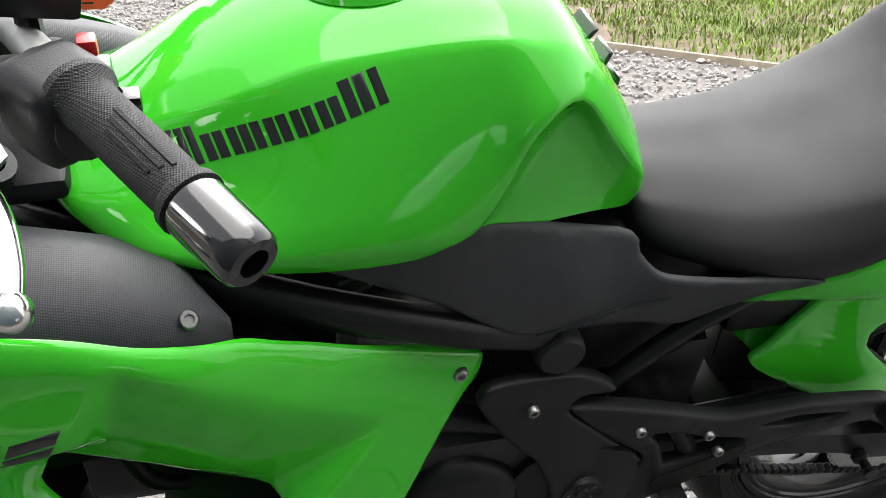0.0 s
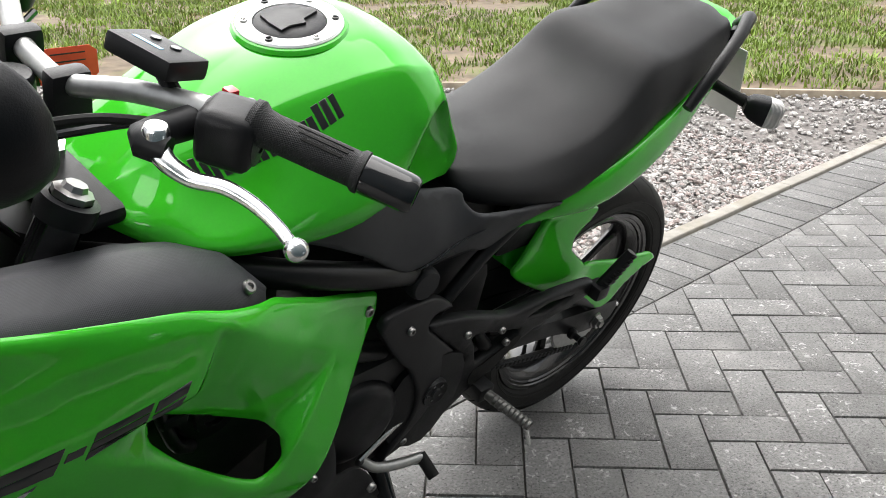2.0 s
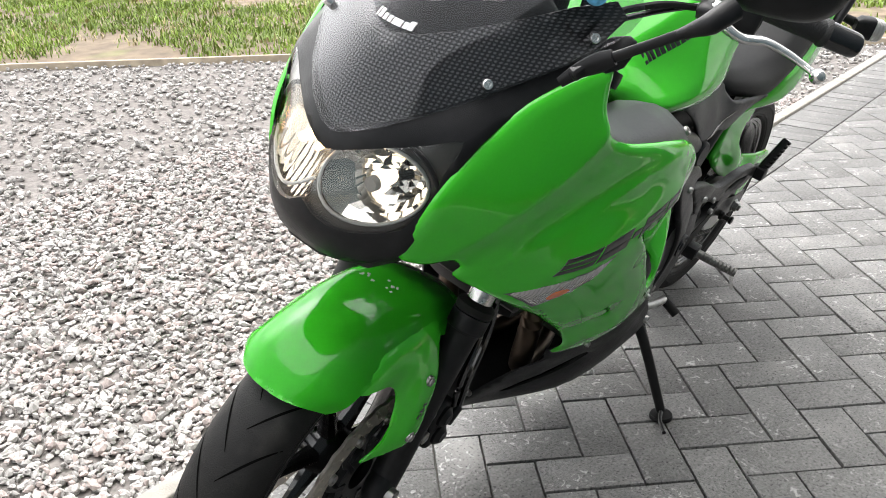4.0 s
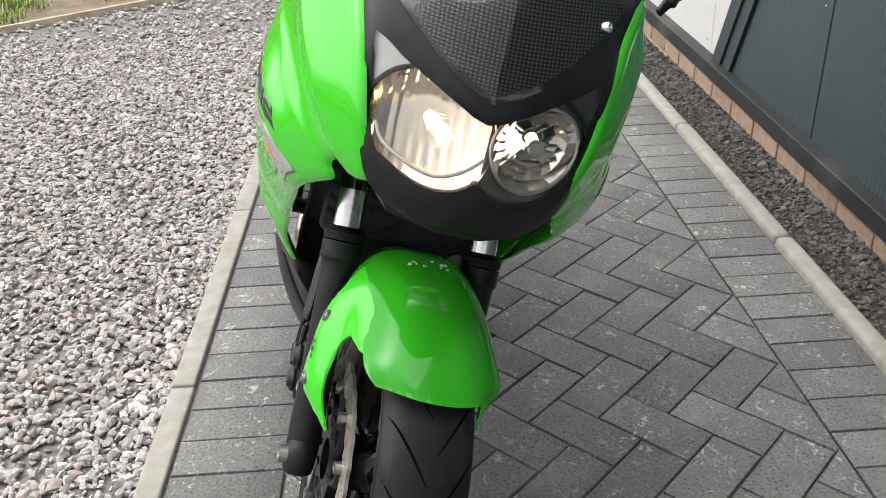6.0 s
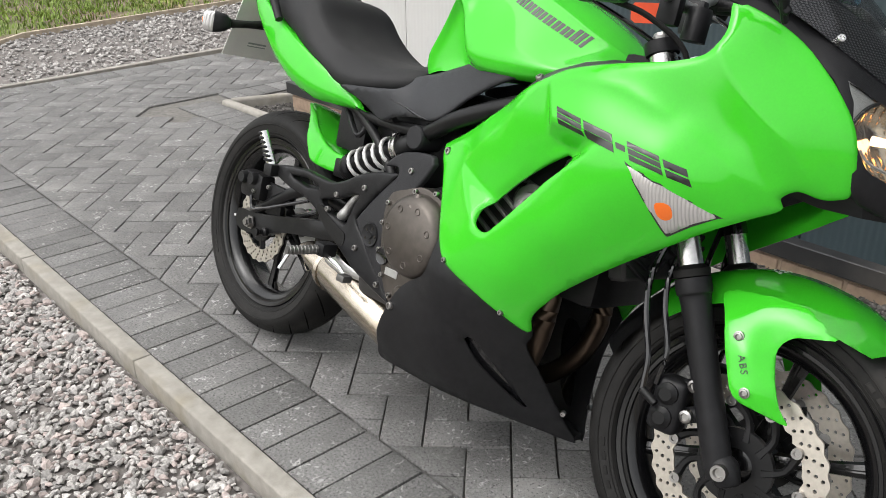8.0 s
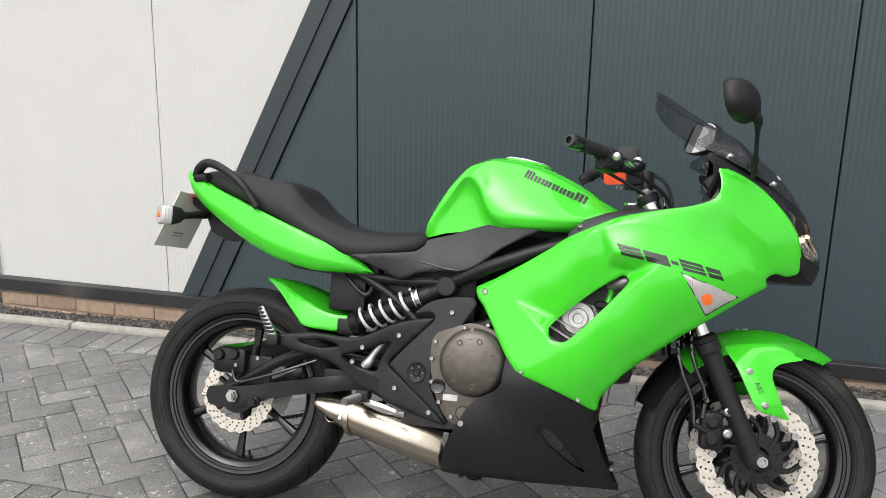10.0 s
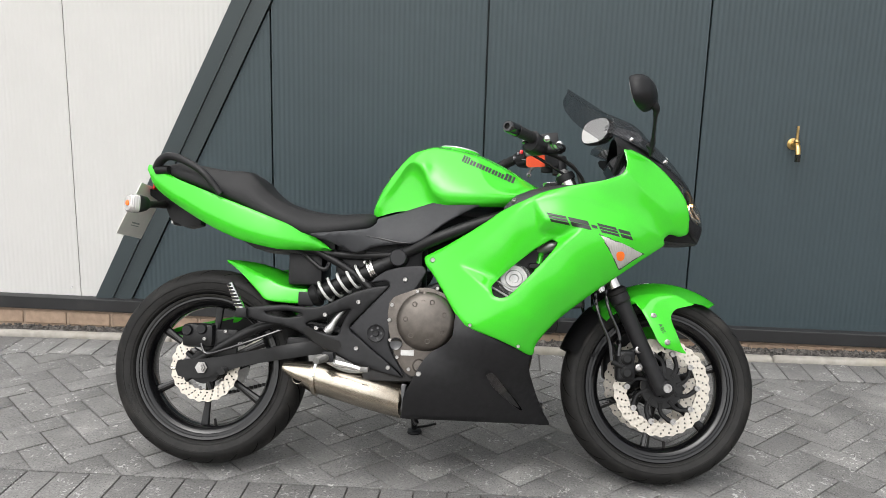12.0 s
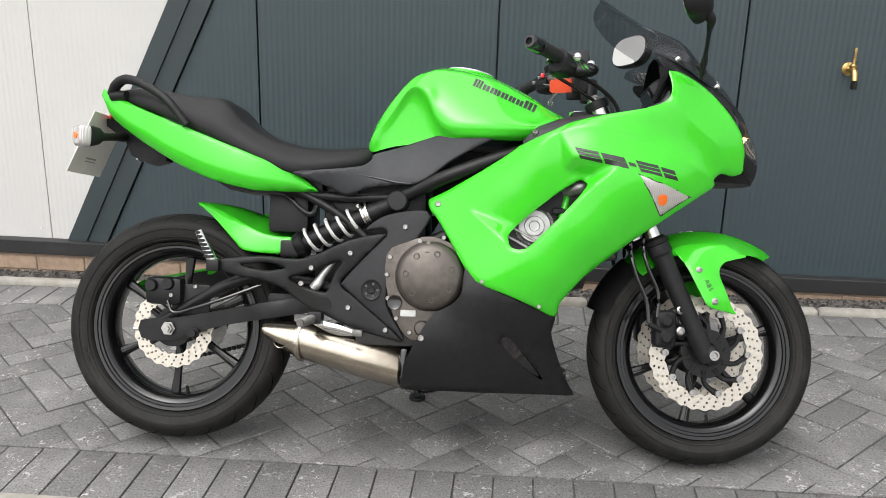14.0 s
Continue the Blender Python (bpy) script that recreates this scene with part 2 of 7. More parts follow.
MORTAR = mat("mortar", (0.34, 0.255, 0.19), 0.95, 0, 0.2, 40, 0.5, 250)
DRIP = mat("black_damp_course", (0.018, 0.018, 0.019), 0.55, 0, 0.3, 10, 0.2, 150, stain=(0.12, 0.11, 0.1), stain_scale=4, stain_amount=0.4)
SOCKET_GREY = mat("pale_grey_plastic", (0.52, 0.55, 0.56), 0.4, 0, 0.05, 20)
BRASS = mat("brass", (0.62, 0.42, 0.17), 0.3, 1.0, 0.15, 60)
ASPHALT = mat("asphalt", (0.09, 0.09, 0.092), 0.9, 0, 0.2, 8, 0.4, 80)


# ---- mesh tools ----
def finish(name, bm, material, sharp=40):
    bmesh.ops.recalc_face_normals(bm, faces=bm.faces)
    for f in bm.faces:
        f.smooth = True
    lim = radians(sharp)
    for e in bm.edges:
        if len(e.link_faces) == 2 and e.calc_face_angle(0) > lim:
            e.smooth = False
    me = bpy.data.meshes.new(name)
    bm.to_mesh(me)
    bm.free()
    me.materials.append(material)
    return me


def thing(name, label, category, m=Matrix(), group="", kind=""):
    ob = new(name)
    ob.matrix_world = m
    return tagged(ob, label, category, group, kind)


def part(name, bm, material, parent, label="", sharp=40):
    ob = new(name, finish(name, bm, material, sharp))
    ob.parent = parent
    if label:
        ob["label"] = label
    return ob


def solid(name, bm, material, label, category="", kind="", sharp=40):
    return tagged(new(name, finish(name, bm, material, sharp)), label, category, "", kind)


def box(lo, hi, bevel=0.0, seg=2, bm=None):
    made = bmesh.new()
    bmesh.ops.create_cube(made, size=1)
    for v in made.verts:
        v.co = [(a + b) / 2 + c * (b - a) for a, b, c in zip(lo, hi, v.co)]
    if bevel:
        bmesh.ops.bevel(made, geom=made.edges[:], offset=bevel, segments=seg, profile=0.6, affect="EDGES")
    return join(bm, made)


def join(bm, made):
    """Adds made's faces to bm and returns bm; made alone where bm is None."""
    if bm is None:
        return made
    at = {v: bm.verts.new(v.co) for v in made.verts}
    for f in made.faces:
        bm.faces.new([at[v] for v in f.verts])
    made.free()
    return bm


def turned(bm, m):
    bmesh.ops.transform(bm, matrix=m, verts=bm.verts)
    return bm


def between(a, b):
    """The pose at a whose z axis points to b."""
    a, b = Vector(a), Vector(b)
    return Matrix.Translation(a) @ (b - a).to_track_quat("Z", "Y").to_matrix().to_4x4()


def curve_points(pts, n=4, closed=False):
    p = [Vector(q) for q in pts]
    out = []
    count = len(p) if closed else len(p) - 1
    for i in range(count):
        p1, p2 = p[i], p[(i + 1) % len(p)]
        p0 = p[i - 1] if closed or i else p1 * 2 - p2
        p3 = p[(i + 2) % len(p)] if closed or i + 2 < len(p) else p2 * 2 - p1
        for k in range(n):
            t = k / n
            out.append(0.5 * (2 * p1 + (p2 - p0) * t + (2 * p0 - 5 * p1 + 4 * p2 - p3) * t * t + (3 * p1 - p0 - 3 * p2 + p3) * t ** 3))
    if not closed:
        out.append(p[-1])
    return out


def tube(pts, r, seg=12, smooth=5, bm=None, flat=1.0, up=(0, 0, 1)):
    """A pipe along a smoothed line; r one radius or one for each point; flat squeezes it across."""
    rad = r if isinstance(r, (list, tuple)) else [r] * len(pts)
    line = curve_points([(*p, q) for p, q in zip(pts, rad)], smooth)
    made = bmesh.new()
    rings = []
    for i, q in enumerate(line):
        a, b = line[max(i - 1, 0)].xyz, line[min(i + 1, len(line) - 1)].xyz
        d = (b - a).normalized()
        s = d.cross(Vector(up))
        s = s.normalized() if s.length > 1e-4 else d.orthogonal().normalized()
        u = s.cross(d)
        rings.append([made.verts.new(q.xyz + q.w * (math.cos(k) * s * flat + math.sin(k) * u)) for k in np.linspace(0, 2 * math.pi, seg, endpoint=False)])
    for a, b in zip(rings, rings[1:]):
        for k in range(seg):
            made.faces.new((a[k], a[(k + 1) % seg], b[(k + 1) % seg], b[k]))
    made.faces.new(rings[0][::-1])
    made.faces.new(rings[-1])
    return join(bm, made)


def lathe(profile, seg=32, m=None, bm=None, closed=False):
    """Turns (radius, height) points round z; m puts it in place."""
    made = bmesh.new()
    rings = []
    for r, z in profile:
        if r < 1e-6:
            rings.append([made.verts.new((0, 0, z))])
        else:
            rings.append([made.verts.new((r * math.cos(a), r * math.sin(a), z)) for a in np.linspace(0, 2 * math.pi, seg, endpoint=False)])
    pairs = list(zip(rings, rings[1:])) + ([(rings[-1], rings[0])] if closed else [])
    for a, b in pairs:
        for k in range(seg):
            q = [a[k % len(a)], a[(k + 1) % len(a)], b[(k + 1) % len(b)], b[k % len(b)]]
            q = list(dict.fromkeys(q))
            if len(q) > 2:
                made.faces.new(q)
    if m is not None:
        turned(made, m)
    return join(bm, made)


def loft(rings, bm=None, caps=True, closed=True):
    made = bmesh.new()
    vs = [[made.verts.new(p) for p in ring] for ring in rings]
    for a, b in zip(vs, vs[1:]):
        for k in range(len(a) if closed else len(a) - 1):
            made.faces.new((a[k], a[(k + 1) % len(a)], b[(k + 1) % len(a)], b[k]))
    if caps:
        made.faces.new(vs[0][::-1])
        made.faces.new(vs[-1])
    return join(bm, made)


def inside(poly, pts):
    """Which of the points lie inside the closed line."""
    x, y = pts[:, 0], pts[:, 1]
    hit = np.zeros(len(pts), bool)
    for (x1, y1), (x2, y2) in zip(poly, np.roll(poly, -1, 0)):
        if y1 != y2:
            hit ^= ((y1 > y) != (y2 > y)) & (x < (x2 - x1) * (y - y1) / (y2 - y1) + x1)
    return hit


def spread(ctrl, smooth=1e-4):
    """A smooth surface w(x, z) through the control points (x, z, w): a thin plate."""
    c = np.array(ctrl, float)
    n = len(c)

    def kern(a, b):
        d2 = ((a[:, None] - b[None]) ** 2).sum(-1) + 1e-12
        return 0.5 * d2 * np.log(d2)

    big = np.zeros((n + 3, n + 3))
    big[:n, :n] = kern(c[:, :2], c[:, :2]) + smooth * np.eye(n)
    big[:n, n], big[:n, n + 1:] = 1, c[:, :2]
    big[n, :n], big[n + 1:, :n] = 1, c[:, :2].T
    k = np.linalg.solve(big, np.concatenate([c[:, 2], np.zeros(3)]))
    return lambda p: kern(p, c[:, :2]) @ k[:n] + k[n] + p @ k[n + 1:]


def sheet(outline, holes=(), step=0.015, fine=3, bands=()):
    """Triangles that fill a smoothed outline with holes, with rows of points that run along the rim at the distances in bands."""
    from mathutils.geometry import delaunay_2d_cdt
    loops = [np.array([tuple(p) for p in curve_points([(*q,) for q in lp], fine, True)]) for lp in (outline, *holes)]
    pts, edges = [], []
    for lp in loops:
        s = len(pts)
        pts += [Vector(p) for p in lp]
        edges += [(s + i, s + (i + 1) % len(lp)) for i in range(len(lp))]
    rim = np.array([tuple(p) for p in pts])
    (x0, y0), (x1, y1) = rim.min(0), rim.max(0)
    gx, gy = np.meshgrid(np.arange(x0, x1, step), np.arange(y0, y1, step))
    gx[1::2] += step / 2
    g = np.stack([gx.ravel(), gy.ravel()], 1)
    keep = inside(loops[0], g)
    for lp in loops[1:]:
        keep &= ~inside(lp, g)
    g = g[keep]
    if len(g):
        near = np.sqrt(((g[:, None] - rim[None]) ** 2).sum(-1)).min(1) > max(bands, default=0) + step * 0.45
        g = g[near]
    pts += [Vector(p) for p in g]
    for k, lp in enumerate(loops):
        run = np.roll(lp, -1, 0) - np.roll(lp, 1, 0)
        turn = 1 if (lp[:, 0] * np.roll(lp[:, 1], -1) - np.roll(lp[:, 0], -1) * lp[:, 1]).sum() > 0 else -1
        side = np.stack([-run[:, 1], run[:, 0]], 1) / np.maximum(np.linalg.norm(run, axis=1), 1e-9)[:, None] * turn * (1 if k == 0 else -1)
        for d in bands:
            row = lp + side * d
            ok = np.sqrt(((row[:, None] - rim[None]) ** 2).sum(-1)).min(1) > d * 0.93
            ok &= inside(loops[0], row)
            for other in loops[1:]:
                ok &= ~inside(other, row)
            pts += [Vector(p) for p in row[ok]]
    v, _, f, _, _, _ = delaunay_2d_cdt(pts, edges, [], 0, 1e-6)
    v = np.array([tuple(p) for p in v])
    f = np.array([t for t in f if len(t) == 3])
    mid = v[f].mean(1)
    keep = inside(loops[0], mid)
    for lp in loops[1:]:
        keep &= ~inside(lp, mid)
    return v, f[keep]


def panel(outline, width, side, thick=0.004, holes=(), step=0.015, fine=3, edge=0.0015, roll=0.0):
    """A moulded side panel: the outline in (x, z), standing width(x, z) off the middle plane on one side (-1 right, 1 left)."""
    v, f = sheet(outline, holes, step, fine, (0.3 * roll, 0.65 * roll, roll) if roll else ())
    w = width(v) if callable(width) else np.full(len(v), float(width))
    count = {}
    for t in f:
        for i in range(3):
            k = tuple(sorted((t[i], t[(i + 1) % 3])))
            count[k] = count.get(k, 0) + 1
    rim = [k for k, c in count.items() if c == 1]
    on = np.zeros(len(v), bool)
    on[[i for k in rim for i in k]] = True
    if roll:
        far = np.concatenate([np.sqrt(((q[:, None] - v[on][None]) ** 2).sum(-1)).min(1) for q in np.array_split(v, 40)])
        sink = edge * np.clip(1 - far / roll, 0, 1) ** 2
    else:
        sink = np.where(on, edge, 0.0)
    made = bmesh.new()
    out = [made.verts.new((x, side * (a - r), z)) for (x, z), a, r in zip(v, w, sink)]
    back = [made.verts.new((x, side * (a - thick - edge), z)) for (x, z), a in zip(v, w)]
    for a, b, c in f:
        made.faces.new((out[a], out[b], out[c]))
        made.faces.new((back[c], back[b], back[a]))
    for a, b in rim:
        made.faces.new((out[a], back[a], back[b], out[b]))
    for vert in [q for q in made.verts if not q.link_faces]:
        made.verts.remove(vert)
    return made


def bolt(p, n, r=0.008, parent=None, name="bolt", material=None, h=0.005):
    """A socket-head bolt at p, its head towards n."""
    bm = lathe([(0, h * 0.35), (r * 0.42, h * 0.35), (r * 0.5, h), (r * 0.8, h), (r, h * 0.6), (r, -0.004), (0, -0.004)], 14, between(p, Vector(p) + Vector(n)))
    return part(name, bm, material or BOLT, parent)


# ---- the place ----
def prism(poly, y0, y1, bm=None):
    """A slab with the outline poly in (x, z) from y0 to y1."""
    made = bmesh.new()
    a = [made.verts.new((x, y0, z)) for x, z in poly]
    b = [made.verts.new((x, y1, z)) for x, z in poly]
    made.faces.new(a)
    made.faces.new(b[::-1])
    for i in range(len(a)):
        j = (i + 1) % len(a)
        made.faces.new((a[i], b[i], b[j], a[j]))
    return join(bm, made)


def clip(poly, nx, ny, d):
    """The part of poly with nx * x + ny * y <= d."""
    out = []
    for (x1, y1), (x2, y2) in zip(poly, poly[1:] + poly[:1]):
        a, b = nx * x1 + ny * y1 - d, nx * x2 + ny * y2 - d
        if a <= 0:
            out.append((x1, y1))
        if (a < 0 < b) or (b < 0 < a):
            k = a / (a - b)
            out.append((x1 + k * (x2 - x1), y1 + k * (y2 - y1)))
    return out


def area(poly):
    return abs(sum(x1 * y2 - x2 * y1 for (x1, y1), (x2, y2) in zip(poly, poly[1:] + poly[:1]))) / 2


def slab(poly, z0, z1, chamfer=0.0024, bm=None):
    """A paving block with a worn chamfer round its top face; poly in (x, y)."""
    n = len(poly)
    cx, cy = sum(p[0] for p in poly) / n, sum(p[1] for p in poly) / n
    made = bmesh.new()

    def ring(z, inset):
        out = []
        for x, y in poly:
            d = math.hypot(x - cx, y - cy) or 1
            k = 1 - inset * 1.3 / d
            out.append(made.verts.new((cx + (x - cx) * k, cy + (y - cy) * k, z)))
        return out

    rings = [ring(z0, 0), ring(z1 - chamfer * 0.8, 0), ring(z1, chamfer)]
    for a, b in zip(rings, rings[1:]):
        for i in range(n):
            made.faces.new((a[i], a[(i + 1) % n], b[(i + 1) % n], b[i]))
    made.faces.new(rings[2])
    return join(bm, made)


def sheet_ground(poly, z, name, material, label, kind="structure", thick=0.05):
    bm = bmesh.new()
    a = [bm.verts.new((x, y, z)) for x, y in poly]
    b = [bm.verts.new((x, y, z - thick)) for x, y in poly]
    bm.faces.new(a)
    bm.faces.new(b[::-1])
    for i in range(len(a)):
        bm.faces.new((a[i], a[(i + 1) % len(a)], b[(i + 1) % len(a)], b[i]))
    return solid(name, bm, material, label, kind=kind)


# open ground to the horizon, gently uneven
bm = bmesh.new()
bmesh.ops.create_grid(bm, x_segments=90, y_segments=90, size=1)
for v in bm.verts:
    r = max(abs(v.co.x), abs(v.co.y))
    k = 14 * r if r < 0.8 else 11.2 + (r - 0.8) * 2400
    v.co *= k / max(r, 1e-6)
    v.co.z = -0.13 + 0.03 * noise.noise(v.co * 0.8) * min(1, max(0, (math.hypot(v.co.x, v.co.y) - 3)))
ground = solid("ground", bm, SOIL, "rough open ground of bare soil and patchy grass", kind="structure")

# the line of the timber edge between the gravel and the grass, from the near end to the far one
EDGE = [(2.2, -8.2), (-0.95, -5.1), (-2.5, -3.4), (-3.45, -2.38), (-4.22, -1.35), (-6.25, 1.0), (-6.6, 3.4), (-6.7, 7.0)]
PAVE_BACK = -4.36                 # the far end of the paving
L0, LS = 0.872, 0.013             # the soldier course along the building: y at x = 0, and its slope
gravel_poly = EDGE + [(-4.3, 7.0), (-4.3, -0.45), (6, -0.45), (6, -8.2)]
gravel_bed = sheet_ground(gravel_poly, -0.05, "gravel_bed", SHADED_BED, "bed of crushed pale granite gravel beside the paving")


def stones(name, label, count, sampler, size, z, material, seed, squash=0.75):
    """Loose crushed stones as one mesh: angular lumps, each turned, sized and sunk by chance."""
    rng = np.random.default_rng(seed)
    ico = bmesh.new()
    bmesh.ops.create_icosphere(ico, subdivisions=1, radius=1)
    base = np.array([tuple(v.co) for v in ico.verts])
    tri = np.array([[v.index for v in f.verts] for f in ico.faces])
    ico.free()
    shapes = [base * (0.62 + 0.62 * rng.random((len(base), 1))) for _ in range(24)]
    xy = sampler(rng, count)
    n = len(xy)
    s = size * np.exp(rng.normal(0, 0.28, n))
    q = rng.normal(size=(n, 4))
    q /= np.linalg.norm(q, axis=1, keepdims=True)
    w, x, y, zq = q.T
    rot = np.stack([1 - 2 * (y * y + zq * zq), 2 * (x * y - w * zq), 2 * (x * zq + w * y), 2 * (x * y + w * zq), 1 - 2 * (x * x + zq * zq), 2 * (y * zq - w * x),
                    2 * (x * zq - w * y), 2 * (y * zq + w * x), 1 - 2 * (x * x + y * y)], 1).reshape(n, 3, 3)
    pick = rng.integers(0, 24, n)
    flat = np.stack([np.ones(n), 0.65 + 0.3 * rng.random(n), 0.42 + 0.3 * rng.random(n)], 1)
    local = np.stack(shapes)[pick] * flat[:, None] * s[:, None, None]
    co = np.einsum("nij,nkj->nki", rot, local)
    co[..., 2] *= squash
    co[..., :2] += xy[:, None]
    co[..., 2] += (z + s * 0.25 + rng.random(n) * size * 0.5)[:, None]
    faces = (tri[None] + (np.arange(n) * len(base))[:, None, None]).reshape(-1, 3)
    me = bpy.data.meshes.new(name)
    me.vertices.add(n * len(base))
    me.vertices.foreach_set("co", co.astype(np.float32).ravel())
    me.loops.add(len(faces) * 3)
    me.loops.foreach_set("vertex_index", faces.astype(np.int32).ravel())
    me.polygons.add(len(faces))
    me.polygons.foreach_set("loop_start", np.arange(0, len(faces) * 3, 3, dtype=np.int32))
    me.update(calc_edges=True)
    me.shade_flat()
    me.materials.append(material)
    return tagged(new(name, me), label, "gravel", kind="stuff")


gp = np.array(gravel_poly)


def near_gravel(rng, n):
    p = np.stack([rng.uniform(-3.2, 2.4, n), -0.5 - 1.9 * rng.random(n) ** 1.15], 1)
    return p


def far_gravel(rng, n):
    p = np.stack([rng.uniform(-6.7, 2.6, n), rng.uniform(-6.6, 4.4, n)], 1)
    ok = inside(gp, p) & ~((p[:, 0] > -3.2) & (p[:, 1] > -2.2))
    return p[ok]


stones("gravel", "pale grey crushed granite chippings", 40000, near_gravel, 0.0112, -0.048, STONE, 11)
stones("gravel", "pinkish crushed granite chippings among grey ones", 9000, near_gravel, 0.0112, -0.044, STONE_PINK, 12)
stones("gravel", "pale grey crushed granite chippings further off", 58000, far_gravel, 0.015, -0.047, STONE, 13)


def dark_strip(rng, n):
    x = rng.uniform(-3.0, 3.2, n)
    return np.stack([x, rng.uniform(0.25, 0.55, n) + L0 + LS * x], 1)


bm = bmesh.new()
for x0, x1 in ((-3.05, 6),):
    f = [bm.verts.new((x, L0 + LS * x + d, -0.035)) for x, d in ((x0, 0.2), (x1, 0.2), (x1, 0.7), (x0, 0.7))]
    bm.faces.new(f)
solid("dark_gravel_bed", bm, DARK_BED, "strip of dark gravel between edging and wall", kind="structure")
stones("dark_gravel", "fine dark slate chippings along the wall", 17000, dark_strip, 0.0085, -0.038, DARK_STONE, 14)

# ---- paving ----
pavement = sheet_ground([(PAVE_BACK + 0.02, -0.47), (6, -0.47), (6, L0 + LS * 6 + 0.2), (-3.1, L0 - LS * 3.1 + 0.2), (-3.1, 6), (PAVE_BACK + 0.02, 6)], -0.010,
                        "pavement", SAND, "charcoal block paving laid in herringbone with a soldier course")
shared_paver = None
HALF = math.sqrt(0.5)
A0, PITCH, GAP = Vector((-1.152, 0.144)), 0.1022, 0.0030
far_bm = bmesh.new()
rng = random.Random(5)
whole = []
placed = []


def add_block(poly, near, full):
    """full: (centre, turn) of an uncut block, which shares one mesh."""
    z = rng.uniform(-0.0012, 0.0014)
    if not near:
        slab(poly, -0.03, z, 0.0024, far_bm)
    elif full:
        whole.append((full, z))
    else:
        cx, cy = sum(p[0] for p in poly) / len(poly), sum(p[1] for p in poly) / len(poly)
        bm = slab([(x - cx, y - cy) for x, y in poly], -0.03, 0)
        placed.append((bm, (cx, cy, z)))


def grid_poly(a0, b0, a1, b1):
    g = GAP / 2
    out = []
    for a, b in ((a0 * PITCH + g, b0 * PITCH + g), (a1 * PITCH - g, b0 * PITCH + g), (a1 * PITCH - g, b1 * PITCH - g), (a0 * PITCH + g, b1 * PITCH - g)):
        out.append((A0.x + (a - b) * HALF, A0.y + (a + b) * HALF))
    return out


for a in range(-60, 75):
    for b in range(-60, 75):
        s = (a - b) % 4
        if s == 0:
            poly = grid_poly(a, b, a + 2, b + 1)
        elif s == 3:
            poly = grid_poly(a, b, a + 1, b + 2)
        else:
            continue
        cx, cy = sum(p[0] for p in poly) / 4, sum(p[1] for p in poly) / 4
        if not (PAVE_BACK + 0.1 < cx < 3.6 and -0.4 < cy < 4.6):
            continue
        cut = clip(poly, 0, -1, 0.2 - 0.003)
        if cut:
            cut = clip(cut, -LS, 1, L0 - 0.003) if cx > -3.25 else cut
        if cut:
            cut = clip(cut, -1, 0, -(PAVE_BACK + 0.22))
        if cx < -2.95 and cx > -3.45 and cut and cy > L0 - 0.2:
            cut = clip(cut, 1, 0, -3.32)
        if cut and len(cut) > 2 and area(cut) > 0.0006:
            near = -1.75 < cx < 1.45 and cy < 1.1
            full = ((cx, cy), 45 if s == 0 else 135) if abs(area(cut) - area(poly)) < 1e-7 else None
            add_block(cut, near, full)
# soldier courses: across the open side, along the building, and round the far end
x = PAVE_BACK + 0.03
while x < 3.6:
    add_block([(x, -0.423), (x + 0.0985, -0.423), (x + 0.0985, -0.203), (x, -0.203)], -1.3 < x < 1.3, None)
    y = L0 + LS * x
    if x > -3.3:
        d = LS * 0.0985
        add_block([(x, y + 0.003), (x + 0.0985, y + 0.003 + d), (x + 0.0985, y + 0.2 + d), (x, y + 0.2)], -1.3 < x < 1.3, None)
    x += 0.1025
y = -0.2
while y < 4.5:
    add_block([(PAVE_BACK + 0.02, y), (PAVE_BACK + 0.217, y), (PAVE_BACK + 0.217, y + 0.0985), (PAVE_BACK + 0.02, y + 0.0985)], False, None)
    if y > L0 - LS * 3.2 + 0.2:
        add_block([(-3.315, y), (-3.12, y), (-3.12, y + 0.0985), (-3.315, y + 0.0985)], False, None)
    y += 0.1025
tagged(part("paving_rest", far_bm, PAVER, pavement), kind="stuff")


# ---- edging kerbs ----
def kerb_run(p0, p1, width, z0, z1, length=0.915, label="", round_top=0.006):
    run = thing("kerb", label, "kerb", kind="structure", group="edging kerbs")
    d = Vector(p1) - Vector(p0)
    n = max(1, round(d.length / length))
    ang = math.atan2(d.y, d.x)
    step = d.length / n
    for i in range(n):
        bm = box((0.002, -width / 2, z0), (step - 0.002, width / 2, z1), round_top, 3)
        turned(bm, Matrix.Translation((*(Vector(p0) + d * (i / n)), 0)) @ Matrix.Rotation(ang, 4, "Z") @ Matrix.Translation((0, 0, rng.uniform(-0.002, 0.003))))
        part("kerb_stone", bm, KERB, run)
    return run


kerb_run((PAVE_BACK - 0.04, -0.456), (5.5, -0.456), 0.052, -0.12, 0.008, label="pale concrete pin kerb between paving and gravel")
kerb_run((PAVE_BACK - 0.01, -0.43), (PAVE_BACK - 0.2, 4.6), 0.05, -0.12, 0.006, label="pale concrete pin kerb across the end of the paving")
kerb_run((-3.09, L0 - LS * 3.09 + 0.226), (5.0, L0 + LS * 5 + 0.226), 0.052, -0.14, 0.022, label="rounded pale concrete edging along dark gravel", round_top=0.018)
kerb_run((-3.085, L0 - LS * 3.1 + 0.255), (-2.86, 1.62), 0.05, -0.14, 0.02, 0.6, label="short return of pale concrete edging at the wall", round_top=0.018)
edge_thing = thing("timber_edging", "weathered thin timber board edging the grass", "edging", kind="structure")
